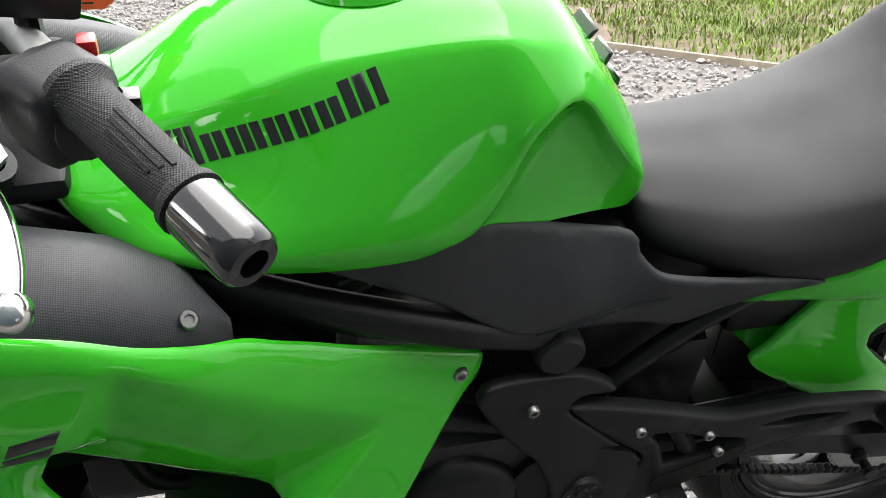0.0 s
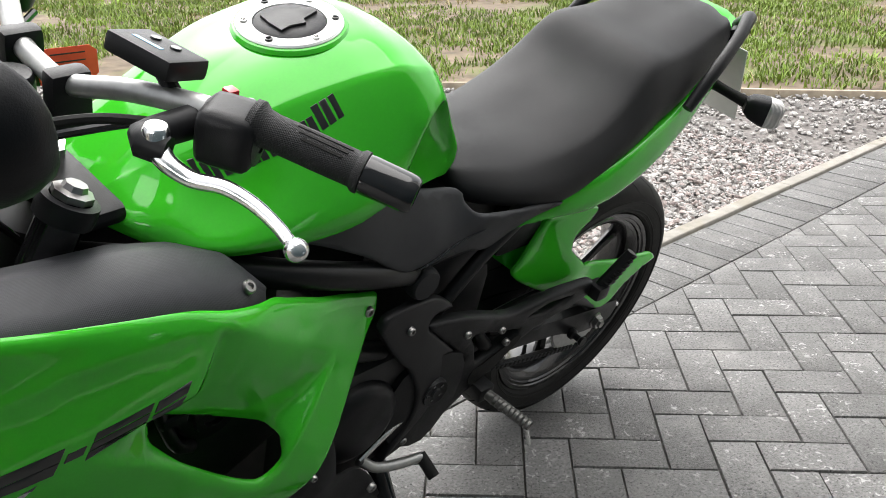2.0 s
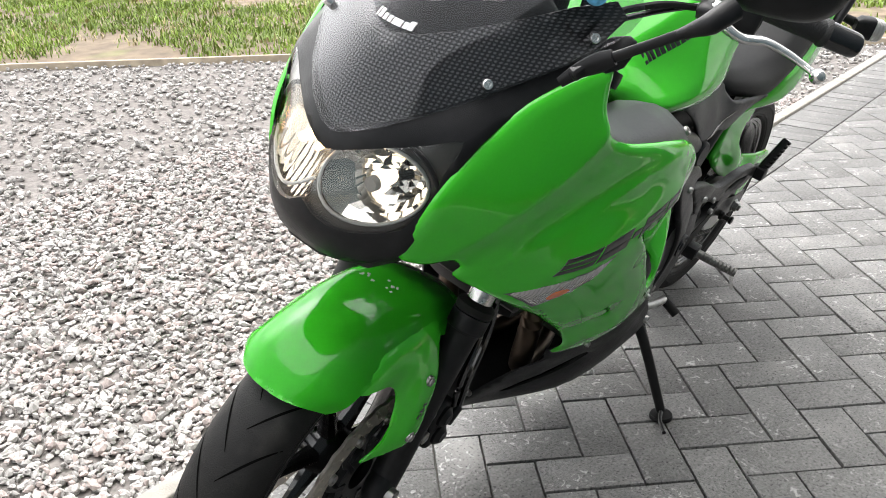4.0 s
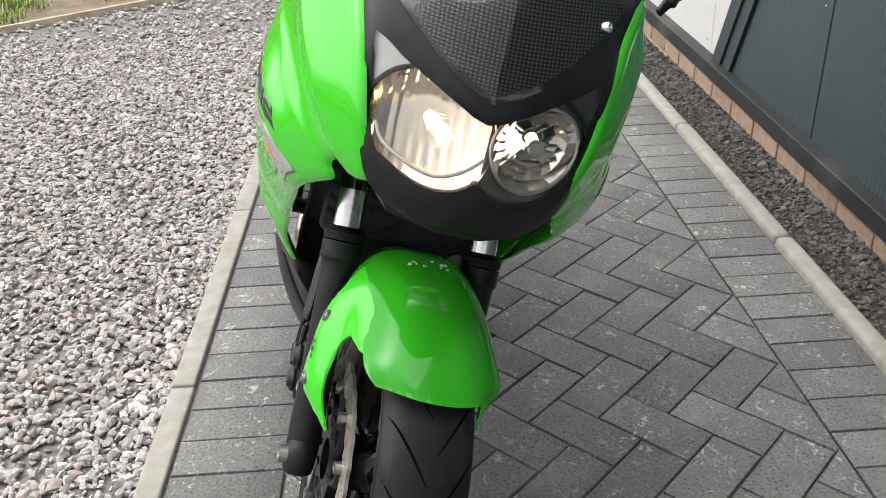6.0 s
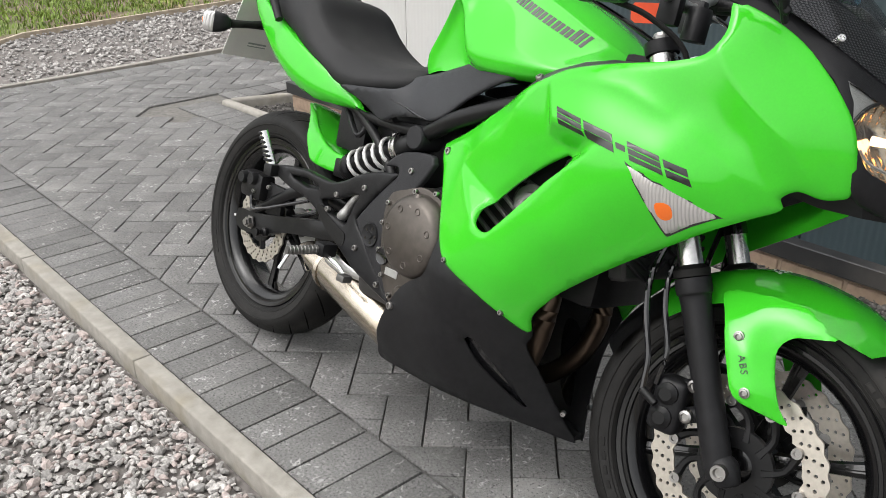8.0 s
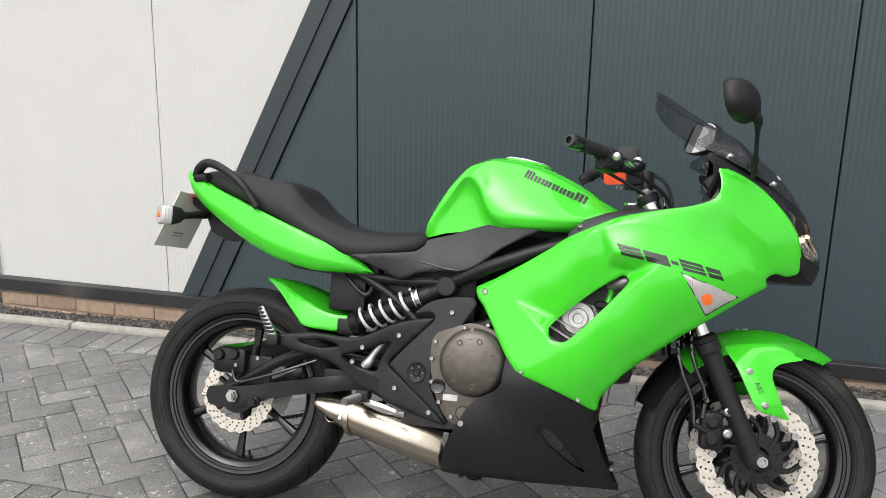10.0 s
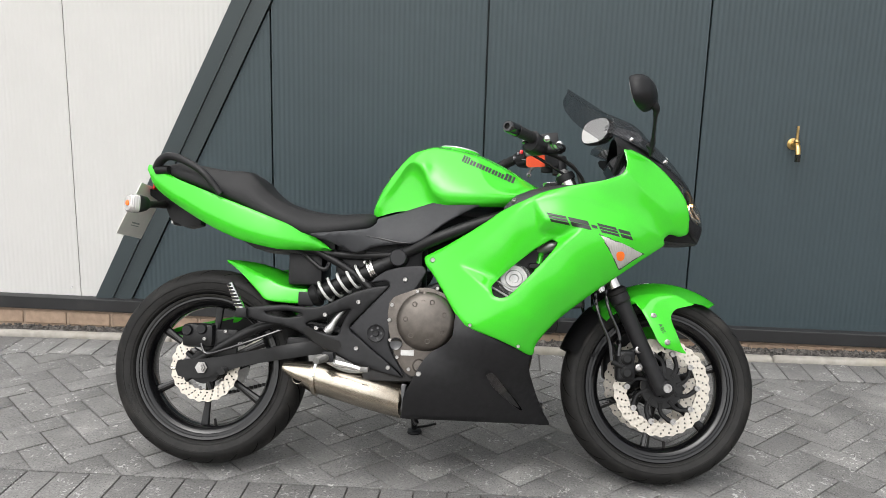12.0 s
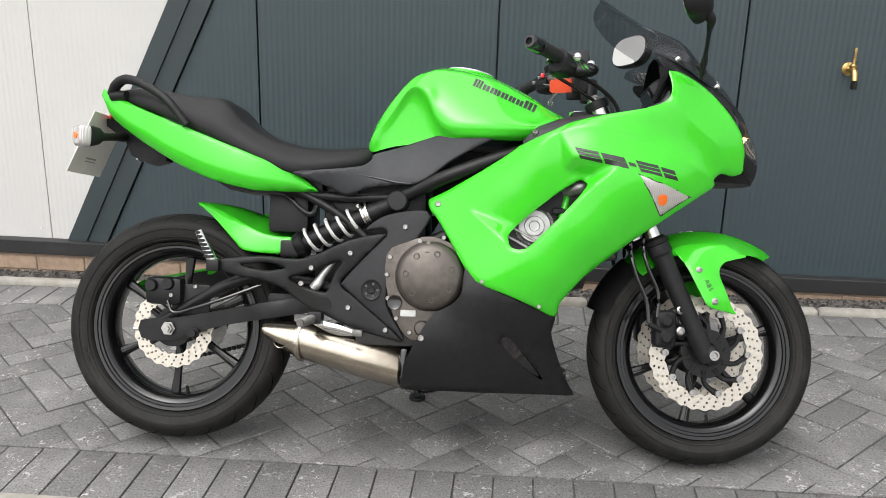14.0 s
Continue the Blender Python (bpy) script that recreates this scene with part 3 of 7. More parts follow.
for (xa, ya), (xb, yb) in zip(EDGE, EDGE[1:]):
    d = Vector((xb - xa, yb - ya))
    bm = box((0, -0.014, -0.14), (d.length - 0.003, 0.014, -0.004), 0.003, 1)
    turned(bm, Matrix.Translation((xa, ya, 0)) @ Matrix.Rotation(math.atan2(d.y, d.x), 4, "Z"))
    part("board", bm, TIMBER, edge_thing)

# ---- grass ----
beyond = np.array([(x - 0.02, y - 0.02) for x, y in EDGE] + [(-24, 9), (-24, -26), (2.2, -26)])


def blades(name, label, count, seed, height, material, reach, clump):
    rng_ = np.random.default_rng(seed)
    tufts = np.stack([rng_.uniform(-20, 3.0, count // 14), rng_.uniform(-16, 9, count // 14)], 1)
    tufts = tufts[inside(beyond, tufts)]
    # bare strip of soil next to the board
    edge_pts = np.array([tuple(p) for p in curve_points([(*p,) for p in EDGE], 8)])
    d = np.sqrt(((tufts[:, None] - edge_pts[None]) ** 2).sum(-1)).min(1)
    bare = np.array([noise.noise(Vector((x * 0.7, y * 0.7, seed))) for x, y in tufts])
    tufts = tufts[(rng_.random(len(tufts)) < np.clip((d - 0.3) / 0.7, 0.06, 1)) & (bare > -0.28 + 0.25 * reach)]
    n = len(tufts) * 14
    root = np.repeat(tufts, 14, 0) + rng_.normal(0, clump, (n, 2))
    h = height * np.exp(rng_.normal(0, 0.35, n))
    a = rng_.uniform(0, 2 * np.pi, n)
    lean = rng_.uniform(0.1, 0.9, n) * h
    wd = 0.0045 + 0.003 * rng_.random(n)
    base = -0.125
    sx, sy = np.cos(a + 1.57) * wd, np.sin(a + 1.57) * wd
    v = np.zeros((n, 5, 3))
    for k, (t, wk) in enumerate(((0, -1), (0, 1), (0.55, 0.8), (0.55, -0.8), (1, 0))):
        v[:, k, 0] = root[:, 0] + np.cos(a) * lean * t * t + sx * wk
        v[:, k, 1] = root[:, 1] + np.sin(a) * lean * t * t + sy * wk
        v[:, k, 2] = base + h * t * (1 - 0.25 * t)
    o = np.arange(n)[:, None] * 5
    tri = np.concatenate([o + (0, 1, 2), o + (0, 2, 3), o + (3, 2, 4)], 1).reshape(-1, 3)
    me = bpy.data.meshes.new(name)
    me.vertices.add(n * 5)
    me.vertices.foreach_set("co", v.astype(np.float32).ravel())
    me.loops.add(len(tri) * 3)
    me.loops.foreach_set("vertex_index", tri.astype(np.int32).ravel())
    me.polygons.add(len(tri))
    me.polygons.foreach_set("loop_start", np.arange(0, len(tri) * 3, 3, dtype=np.int32))
    me.update(calc_edges=True)
    me.materials.append(material)
    return tagged(new(name, me), label, "grass", kind="stuff")


blades("grass", "patchy young green grass on soil", 640000, 3, 0.052, GRASS, 0.0, 0.07)
blades("dry_grass", "dry straw-coloured grass among the green", 60000, 4, 0.05, STRAW, 0.8, 0.06)
sheet_ground([(-40, 10.5), (-9.8, 5.6), (-9.2, 7.6), (-40, 13)], -0.06, "road", ASPHALT, "strip of grey road beyond the grass", thick=0.1)

# ---- building ----
WALL = pose(0, 1.385, 0, 0, 0.9, 1.0)
TOP, DRIP_TOP, END = 2.5, 0.085, -2.80
building = thing("building", "clad building with dark and white upright panels over a brick plinth", "building", WALL, kind="structure")


def diag(z, x_at_base):
    return x_at_base + 0.503 * (z - DRIP_TOP)


core = box((END + 0.01, 0.05, -0.3), (6, 4.5, TOP), bm=None)
part("wall_core", core, ANTHRACITE_FLAT, building)
part("roof", box((END - 0.03, -0.04, TOP), (6.05, 4.55, TOP + 0.06), 0.004, 1), ANTHRACITE_FLAT, building, "dark flat metal roof")
cuts = [-1.9, -0.89, 0.093, 1.065, 2.05, 3.03, 4.0, 5.0]
for x0, x1 in zip(cuts, cuts[1:]):
    poly = [(x0 + 0.004, DRIP_TOP), (x1 - 0.004, DRIP_TOP), (x1 - 0.004, TOP), (x0 + 0.004, TOP)]
    poly = clip(poly, -1, 0.503, -(-1.595 - 0.503 * DRIP_TOP) - 0.004)
    if len(poly) > 2:
        part("dark_panel", prism(poly, 0, 0.045), ANTHRACITE, building, "anthracite ribbed cladding panel")
for x0, x1 in ((END, -2.845 + 0.0), (-2.845, -1.856), (-1.856, -0.87), (-0.87, 0.2)):
    if x1 - x0 < 0.05:
        x0, x1 = END, -2.74
    poly = [(max(x0, END) + 0.002, DRIP_TOP), (x1 - 0.002, DRIP_TOP), (x1 - 0.002, TOP), (max(x0, END) + 0.002, TOP)]
    poly = clip(poly, 1, -0.503, -1.775 - 0.503 * DRIP_TOP - 0.002)
    if len(poly) > 2 and x0 != END:
        poly = clip(poly, -1, 0, 2.742)
    if len(poly) > 2:
        part("white_panel", prism(poly, 0.004, 0.045), WHITE_CLAD, building, "white ribbed cladding panel")
part("white_return", box((END, 0.004, DRIP_TOP), (END + 0.01, 4.4, TOP)), WHITE_CLAD, building, "white cladding on the end wall")
# sloping flashing in three folds between white and dark
for o0, o1, y in ((0.0, 0.085, -0.018), (0.087, 0.115, -0.008), (0.117, 0.178, -0.014)):
    b0, b1 = -1.775 + o0, -1.775 + o1
    part("flashing", prism([(diag(DRIP_TOP, b0), DRIP_TOP), (diag(DRIP_TOP, b1), DRIP_TOP), (diag(TOP, b1), TOP), (diag(TOP, b0), TOP)], y, 0.03), ANTHRACITE_FLAT, building, "dark folded metal flashing")
part("drip_board", box((END - 0.012, -0.05, 0.024), (6, 0.06, DRIP_TOP), 0.003, 1), DRIP, building, "black weathered board under the cladding")
part("drip_board", box((END - 0.012, 0.06, 0.024), (END + 0.05, 4.4, DRIP_TOP), 0.003, 1), DRIP, building, "black weathered board under the cladding")
plinth = part("plinth", box((END + 0.012, -0.028, -0.3), (6, 0.06, 0.024)), MORTAR, building, "mortar of the brick plinth")
part("plinth", box((END + 0.012, 0.06, -0.3), (END + 0.1, 4.4, 0.024)), MORTAR, building, "mortar of the brick plinth")
for row, (z0, z1) in enumerate(((-0.205, -0.140), (-0.13, -0.065), (-0.055, 0.010))):
    x = END + 0.014 + (0.11 if row % 2 else 0)
    while x < 3.0:
        part("brick", box((x, -0.034, z0), (x + 0.208, 0.0, z1), 0.004, 1), BRICK, plinth)
        x += 0.219
# screws low on the white panels
for x, z in ((-2.78, 0.13), (-1.9, 0.13), (-0.94, 0.5)):
    bolt((x, 0.002, z), (0, -1, 0), 0.005, building, "screw", CAPRING, 0.003)

# outside tap
tap = thing("outside_tap", "small brass garden tap fixed to dark cladding", "tap", WALL @ Matrix.Translation((1.475, 0, 0.945)))
part("wall_plate", lathe([(0, 0), (0.026, 0), (0.026, 0.006), (0.012, 0.012), (0, 0.012)], 20, between((0, 0.0, 0), (0, -1, 0))), BRASS, tap)
part("body", tube([(0, -0.008, 0), (0, -0.045, 0.0), (0, -0.07, -0.008), (0, -0.085, -0.04)], [0.011, 0.0135, 0.013, 0.011], 12), BRASS, tap)
part("spindle", lathe([(0.013, 0), (0.015, 0.012), (0.007, 0.02), (0.006, 0.05), (0, 0.05)], 14, Matrix.Translation((0, -0.05, 0.005))), BRASS, tap)
part("handle", box((-0.005, -0.056, 0.05), (0.005, -0.044, 0.085), 0.003), BRASS, tap)
part("outlet", lathe([(0.0125, 0), (0.0125, 0.03), (0.009, 0.032), (0.009, 0), ], 14, Matrix.Translation((0, -0.085, -0.07)), closed=True), GLOSS_BLACK, tap, "black hose thread")

# weatherproof twin socket low on the dark cladding
socket = thing("outdoor_socket", "pale grey weatherproof twin socket with hinged cover on dark cladding", "socket", WALL @ Matrix.Translation((-0.335, 0, 0.435)))
part("back_box", box((0, -0.055, 0), (0.185, 0.0, 0.17), 0.012), SOCKET_GREY, socket)
lid = part("cover", box((-0.006, -0.105, 0.052), (0.191, -0.03, 0.182), 0.014, 3), SOCKET_GREY, socket, "hinged cover with a raised rim")
part("cover_rim", box((-0.009, -0.110, 0.050), (0.194, -0.026, 0.064), 0.005, 2), SOCKET_GREY, lid)
part("cover_panel", box((0.016, -0.109, 0.078), (0.169, -0.100, 0.165), 0.004, 2), SOCKET_GREY, lid)
for x in (0.035, 0.15):
    part("cable_gland", lathe([(0, -0.012), (0.014, -0.012), (0.016, -0.006), (0.016, 0.002), (0, 0.002)], 18, Matrix.Translation((x, -0.03, 0.0))), SOCKET_GREY, socket)

# the single paving blocks near the motorcycle
shared_paver = finish("paver", slab([(-0.1, -0.049), (0.1, -0.049), (0.1, 0.049), (-0.1, 0.049)], -0.03, 0), PAVER)
for ((cx, cy), turn), z in whole:
    ob = new("paver", shared_paver)
    ob.parent = pavement
    ob.matrix_world = pose(cx, cy, z, rng.uniform(-0.5, 0.5), rng.uniform(-0.4, 0.4), turn + rng.uniform(-0.3, 0.3))
for bm, at in placed:
    ob = part("paver", bm, PAVER, pavement)
    ob.location = at


# ---- motorcycle: x ahead, y to its left, z up in its own plane; it leans on its side stand ----
BIKE = Matrix.Translation((0, -0.112, 0)) @ Matrix.Rotation(radians(1.2), 4, "Z") @ Matrix.Rotation(radians(-17.2), 4, "X")
bike = thing("motorcycle", "bright green sports motorcycle with black seat leaning on its side stand", "motorcycle", BIKE)
SIDES = ((-1, "right"), (1, "left"))
# steering axis, and a slight turn to the left
AXIS_LOW = Vector((0.795, 0, 0.0))
AXIS_DIR = Vector((-0.423, 0, 0.906)).normalized()
STEER = Matrix.Translation(AXIS_LOW) @ Matrix.Rotation(radians(5.0), 4, AXIS_DIR) @ Matrix.Translation(-AXIS_LOW)
F_AXLE, R_AXLE = Vector((0.713, 0, 0.306)), Vector((-0.700, 0, 0.326))


def sp(name, bm, material, parent, label="", sharp=40):
    """A part of the steered front end."""
    return part(name, turned(bm, STEER), material, parent, label, sharp)


def wheel(name, axle, R, width, spokes, steer, label):
    put = (STEER if steer else Matrix()) @ Matrix.Translation(axle) @ Matrix.Rotation(radians(90), 4, "X")
    rim_r = 0.232
    h = width / 2
    prof = [(rim_r - 0.030, -h * 0.66), (rim_r - 0.021, -h * 0.70), (rim_r - 0.019, -h * 0.76), (rim_r - 0.013, -h * 0.765), (rim_r - 0.011, -h * 0.81), (rim_r - 0.003, -h * 0.83), (rim_r + 0.004, -h * 0.74), (rim_r - 0.004, -h * 0.66), (rim_r - 0.026, -h * 0.5), (rim_r - 0.03, 0),
            (rim_r - 0.026, h * 0.5), (rim_r - 0.004, h * 0.66), (rim_r + 0.004, h * 0.74), (rim_r - 0.003, h * 0.83), (rim_r - 0.011, h * 0.81), (rim_r - 0.013, h * 0.765), (rim_r - 0.019, h * 0.76), (rim_r - 0.021, h * 0.70), (rim_r - 0.030, h * 0.66), (rim_r - 0.043, h * 0.4), (rim_r - 0.045, 0), (rim_r - 0.043, -h * 0.4)]
    w = part(name, lathe(prof, 72, put, closed=True), RIM, bike, label)
    hub = lathe([(0.0, -0.06), (0.03, -0.06), (0.042, -0.05), (0.04, -0.02), (0.05, 0), (0.04, 0.02), (0.042, 0.05), (0.03, 0.06), (0, 0.06)], 28, put)
    part("hub", hub, RIM, w)
    for i in range(spokes):
        a = 2 * math.pi * (i + (0.32 if steer else 0.42)) / spokes
        bm = None
        for da in (-0.026, 0.026):
            c0, c1 = (0.035 * math.cos(a), 0.035 * math.sin(a)), ((rim_r - 0.04) * math.cos(a + da * 0.55), (rim_r - 0.04) * math.sin(a + da * 0.55))
            bm = tube([(c0[0], c0[1], 0), ((c0[0] + c1[0]) / 2, (c0[1] + c1[1]) / 2, 0), (c1[0], c1[1], 0)], [0.017, 0.0095, 0.012], 8, 4, bm, 1.0)
        part("spoke", turned(bm, put), RIM, w)
    part("valve", turned(tube([(0.1, 0.172, 0.01), (0.088, 0.155, 0.014), (0.084, 0.146, 0.016)], [0.006, 0.0045, 0.004], 8, 2), put @ Matrix.Rotation(-2.5, 4, "Z")), RUBBER, w)
    # tyre: a rounded section; dark strips laid on it paint the shade of slanted grooves
    crown = R - rim_r
    ZF, RF = [0, 0.25, 0.5, 0.75, 0.94, 1.0, 0.95, 0.88, 0.74], [1, 0.985, 0.94, 0.84, 0.66, 0.47, 0.24, 0.06, -0.02]
    right = [(rim_r + crown * b, h * a) for a, b in zip(ZF, RF)]
    left = [(r, -z) for r, z in right[:0:-1]]
    prof = [tuple(p) for p in curve_points([(*p,) for p in left + right], 3)]
    tyre = part("tyre", lathe(prof, 128, put), RUBBER, w, "worn black sport tyre with slanted grooves")
    rr, zz = np.array([p[0] for p in prof]), np.array([p[1] for p in prof])
    half = [(z, r) for r, z in zip(rr, zz) if z >= 0 and r > rim_r + crown * 0.45]
    half.sort()
    for i in range(24):
        for s in (-1, 1):
            a0 = 2 * math.pi * (i + (0.5 if s > 0 else 0)) / 24
            bm = bmesh.new()
            last = None
            for k in range(9):
                zf = 0.07 + 0.86 * k / 8
                r = np.interp(h * zf, [q[0] for q in half], [q[1] for q in half]) + 0.0004
                wd = 0.0022 + 0.0085 * math.sin(math.pi * (k + 0.4) / 8.8)
                pair = [bm.verts.new((r * math.cos(a0 + 0.034 * k + d * wd), r * math.sin(a0 + 0.034 * k + d * wd), s * h * zf)) for d in (-1, 1)]
                if last:
                    bm.faces.new((last[0], last[1], pair[1], pair[0]))
                last = pair
            part("groove", turned(bm, put), RECESS_SHADE, w)
    for s in (-1, 1):
        at = lambda f: h * np.interp(f, RF[:2:-1], ZF[:2:-1])
        band = [(rim_r + crown * f, s * (at(f) + 0.0006)) for f in (0.02, 0.06, 0.12, 0.18, 0.24, 0.30, 0.36, 0.42, 0.47)]
        part("sidewall", lathe(band, 96, put), SIDEWALL, w, "dusty dark grey tyre sidewall")
        for f in (0.07, 0.16, 0.44):
            part("sidewall_ring", lathe([(rim_r + crown * (f + 0.022), s * (at(f) + 0.0005)), (rim_r + crown * f, s * (at(f) + 0.0019)), (rim_r + crown * (f - 0.022), s * (at(f) + 0.0002))], 96, put, None), RUBBER, w)
        for k in range(9):
            a = 0.5 + 0.105 * k + (2.4 if k > 4 else 0)
            r0 = rim_r + crown * 0.30
            bar_bm = box((r0 - 0.004, -0.008, s * at(0.30) - 0.001), (r0 + 0.004, 0.008, s * at(0.30) + 0.0016), 0.0005, 1)
            part("raised_bar", turned(bar_bm, put @ Matrix.Rotation(a, 4, "Z")), RUBBER, w)
    return w, put


def disc_ring(r0, r1, lobes, holes, z, thick=0.005):
    """A wave-edged brake disc with drilled holes, round the z axis."""
    outer = [((r1 + 0.0022 * math.cos(a * lobes)) * math.cos(a), (r1 + 0.0022 * math.cos(a * lobes)) * math.sin(a)) for a in np.linspace(0, 2 * math.pi, lobes * 8, endpoint=False)]
    inner = [((r0 + 0.003 * math.cos(a * lobes)) * math.cos(a), (r0 + 0.003 * math.cos(a * lobes)) * math.sin(a)) for a in np.linspace(0, 2 * math.pi, 64, endpoint=False)]
    pts = []
    for i in range(holes):
        for k in range(3):
            a = 2 * math.pi * (i + 0.28 * k) / holes
            r = r0 + (r1 - r0) * (0.24 + 0.27 * k)
            pts.append((r * math.cos(a), r * math.sin(a)))
    hl = [[(x + 0.0033 * math.cos(b), y + 0.0033 * math.sin(b)) for b in np.linspace(0, 2 * math.pi, 6, endpoint=False)] for x, y in pts]
    bm = panel(outer, 0.0, 1, thick, [inner, *hl], 0.03, 1, 0.0)
    return turned(bm, Matrix.Translation((0, 0, z)) @ Matrix.Rotation(radians(90), 4, "X"))


front_wheel, FW = wheel("front_wheel", F_AXLE, 0.299, 0.116, 6, True, "black six-spoke front wheel")
rear_wheel, RW = wheel("rear_wheel", R_AXLE, 0.309, 0.144, 6, False, "black six-spoke rear wheel")
for s in (-1, 1):
    d = part("brake_disc", turned(disc_ring(0.108, 0.148, 28, 34, 0), FW @ Matrix.Translation((0, 0, -s * 0.068))), DISC, front_wheel, "drilled wave-edged steel brake disc", 30)
    place = FW @ Matrix.Translation((0, 0, -s * 0.066))
    part("disc_carrier", turned(lathe([(0.03, -0.006), (0.064, -0.006), (0.064, 0.006), (0.03, 0.006)], 36, None, None, True), place), BLACK_METAL, front_wheel, "black disc carrier")
    for i in range(10):
        a = 2 * math.pi * (i + 0.5) / 10
        arm = tube([(0.046 * math.cos(a - 0.15), 0.046 * math.sin(a - 0.15), 0), (0.080 * math.cos(a), 0.080 * math.sin(a), 0), (0.108 * math.cos(a + 0.28), 0.108 * math.sin(a + 0.28), 0)], [0.010, 0.0065, 0.0085], 6, 3)
        part("carrier_arm", turned(arm, place), BLACK_METAL, front_wheel)
    for i in range(10):
        a = 2 * math.pi * i / 10
        bb = lathe([(0, 0.006), (0.004, 0.006), (0.0048, 0.009), (0.009, 0.009), (0.0095, -0.004), (0, -0.004)], 12, Matrix.Translation((0.108 * math.cos(a), 0.108 * math.sin(a), 0)))
        part("disc_button", turned(bb, FW @ Matrix.Translation((0, 0, -s * 0.069)) @ (Matrix.Rotation(math.pi, 4, "X") if s > 0 else Matrix())), BOLT, front_wheel)
part("brake_disc", turned(disc_ring(0.072, 0.108, 22, 26, 0), RW @ Matrix.Translation((0, 0, 0.078))), DISC, rear_wheel, "drilled wave-edged rear brake disc", 30)
bm = lathe([(0.03, -0.006), (0.052, -0.006), (0.052, 0.006), (0.03, 0.006)], 28, None, None, True)
for i in range(5):
    a = 2 * math.pi * i / 5
    bm = tube([(0.045 * math.cos(a), 0.045 * math.sin(a), 0), (0.074 * math.cos(a), 0.074 * math.sin(a), 0)], 0.008, 6, 2, bm)
part("disc_carrier", turned(bm, RW @ Matrix.Translation((0, 0, 0.078))), BLACK_METAL, rear_wheel)
# rear sprocket and chain on the left
bm = lathe([(0.04, -0.003), (0.096, -0.003), (0.096, 0.003), (0.04, 0.003)], 60, None, None, True)
for i in range(46):
    a = 2 * math.pi * i / 46
    bm = lathe([(0.0, 0.0025), (0.0035, 0.0025), (0.0035, -0.0025), (0, -0.0025)], 5, Matrix.Translation((0.098 * math.cos(a), 0.098 * math.sin(a), 0)), bm)
part("sprocket", turned(bm, RW @ Matrix.Translation((0, 0, -0.082))), SILVER_CAST, rear_wheel, "steel rear sprocket")
FS = Vector((-0.16, 0.083, 0.40))
chain = part("drive_chain", lathe([(0.03, -0.004), (0.036, -0.004), (0.036, 0.004), (0.03, 0.004)], 24, between(FS, FS + Vector((0, 1, 0))), None, True), BLACK_METAL, bike, "oiled drive chain")
link = finish("chain_link", box((-0.0062, -0.007, -0.0055), (0.0062, 0.007, 0.0055), 0.002, 1), BLACK_METAL)
for up_ in (1, -1):
    p0, p1 = Vector((R_AXLE.x, 0.083, R_AXLE.z + 0.1 * up_)), Vector((FS.x, 0.083, FS.z + 0.035 * up_))
    for i in range(38):
        ob = new("chain_link", link)
        ob.parent = chain
        ob.location = p0.lerp(p1, (i + 0.5) / 38)

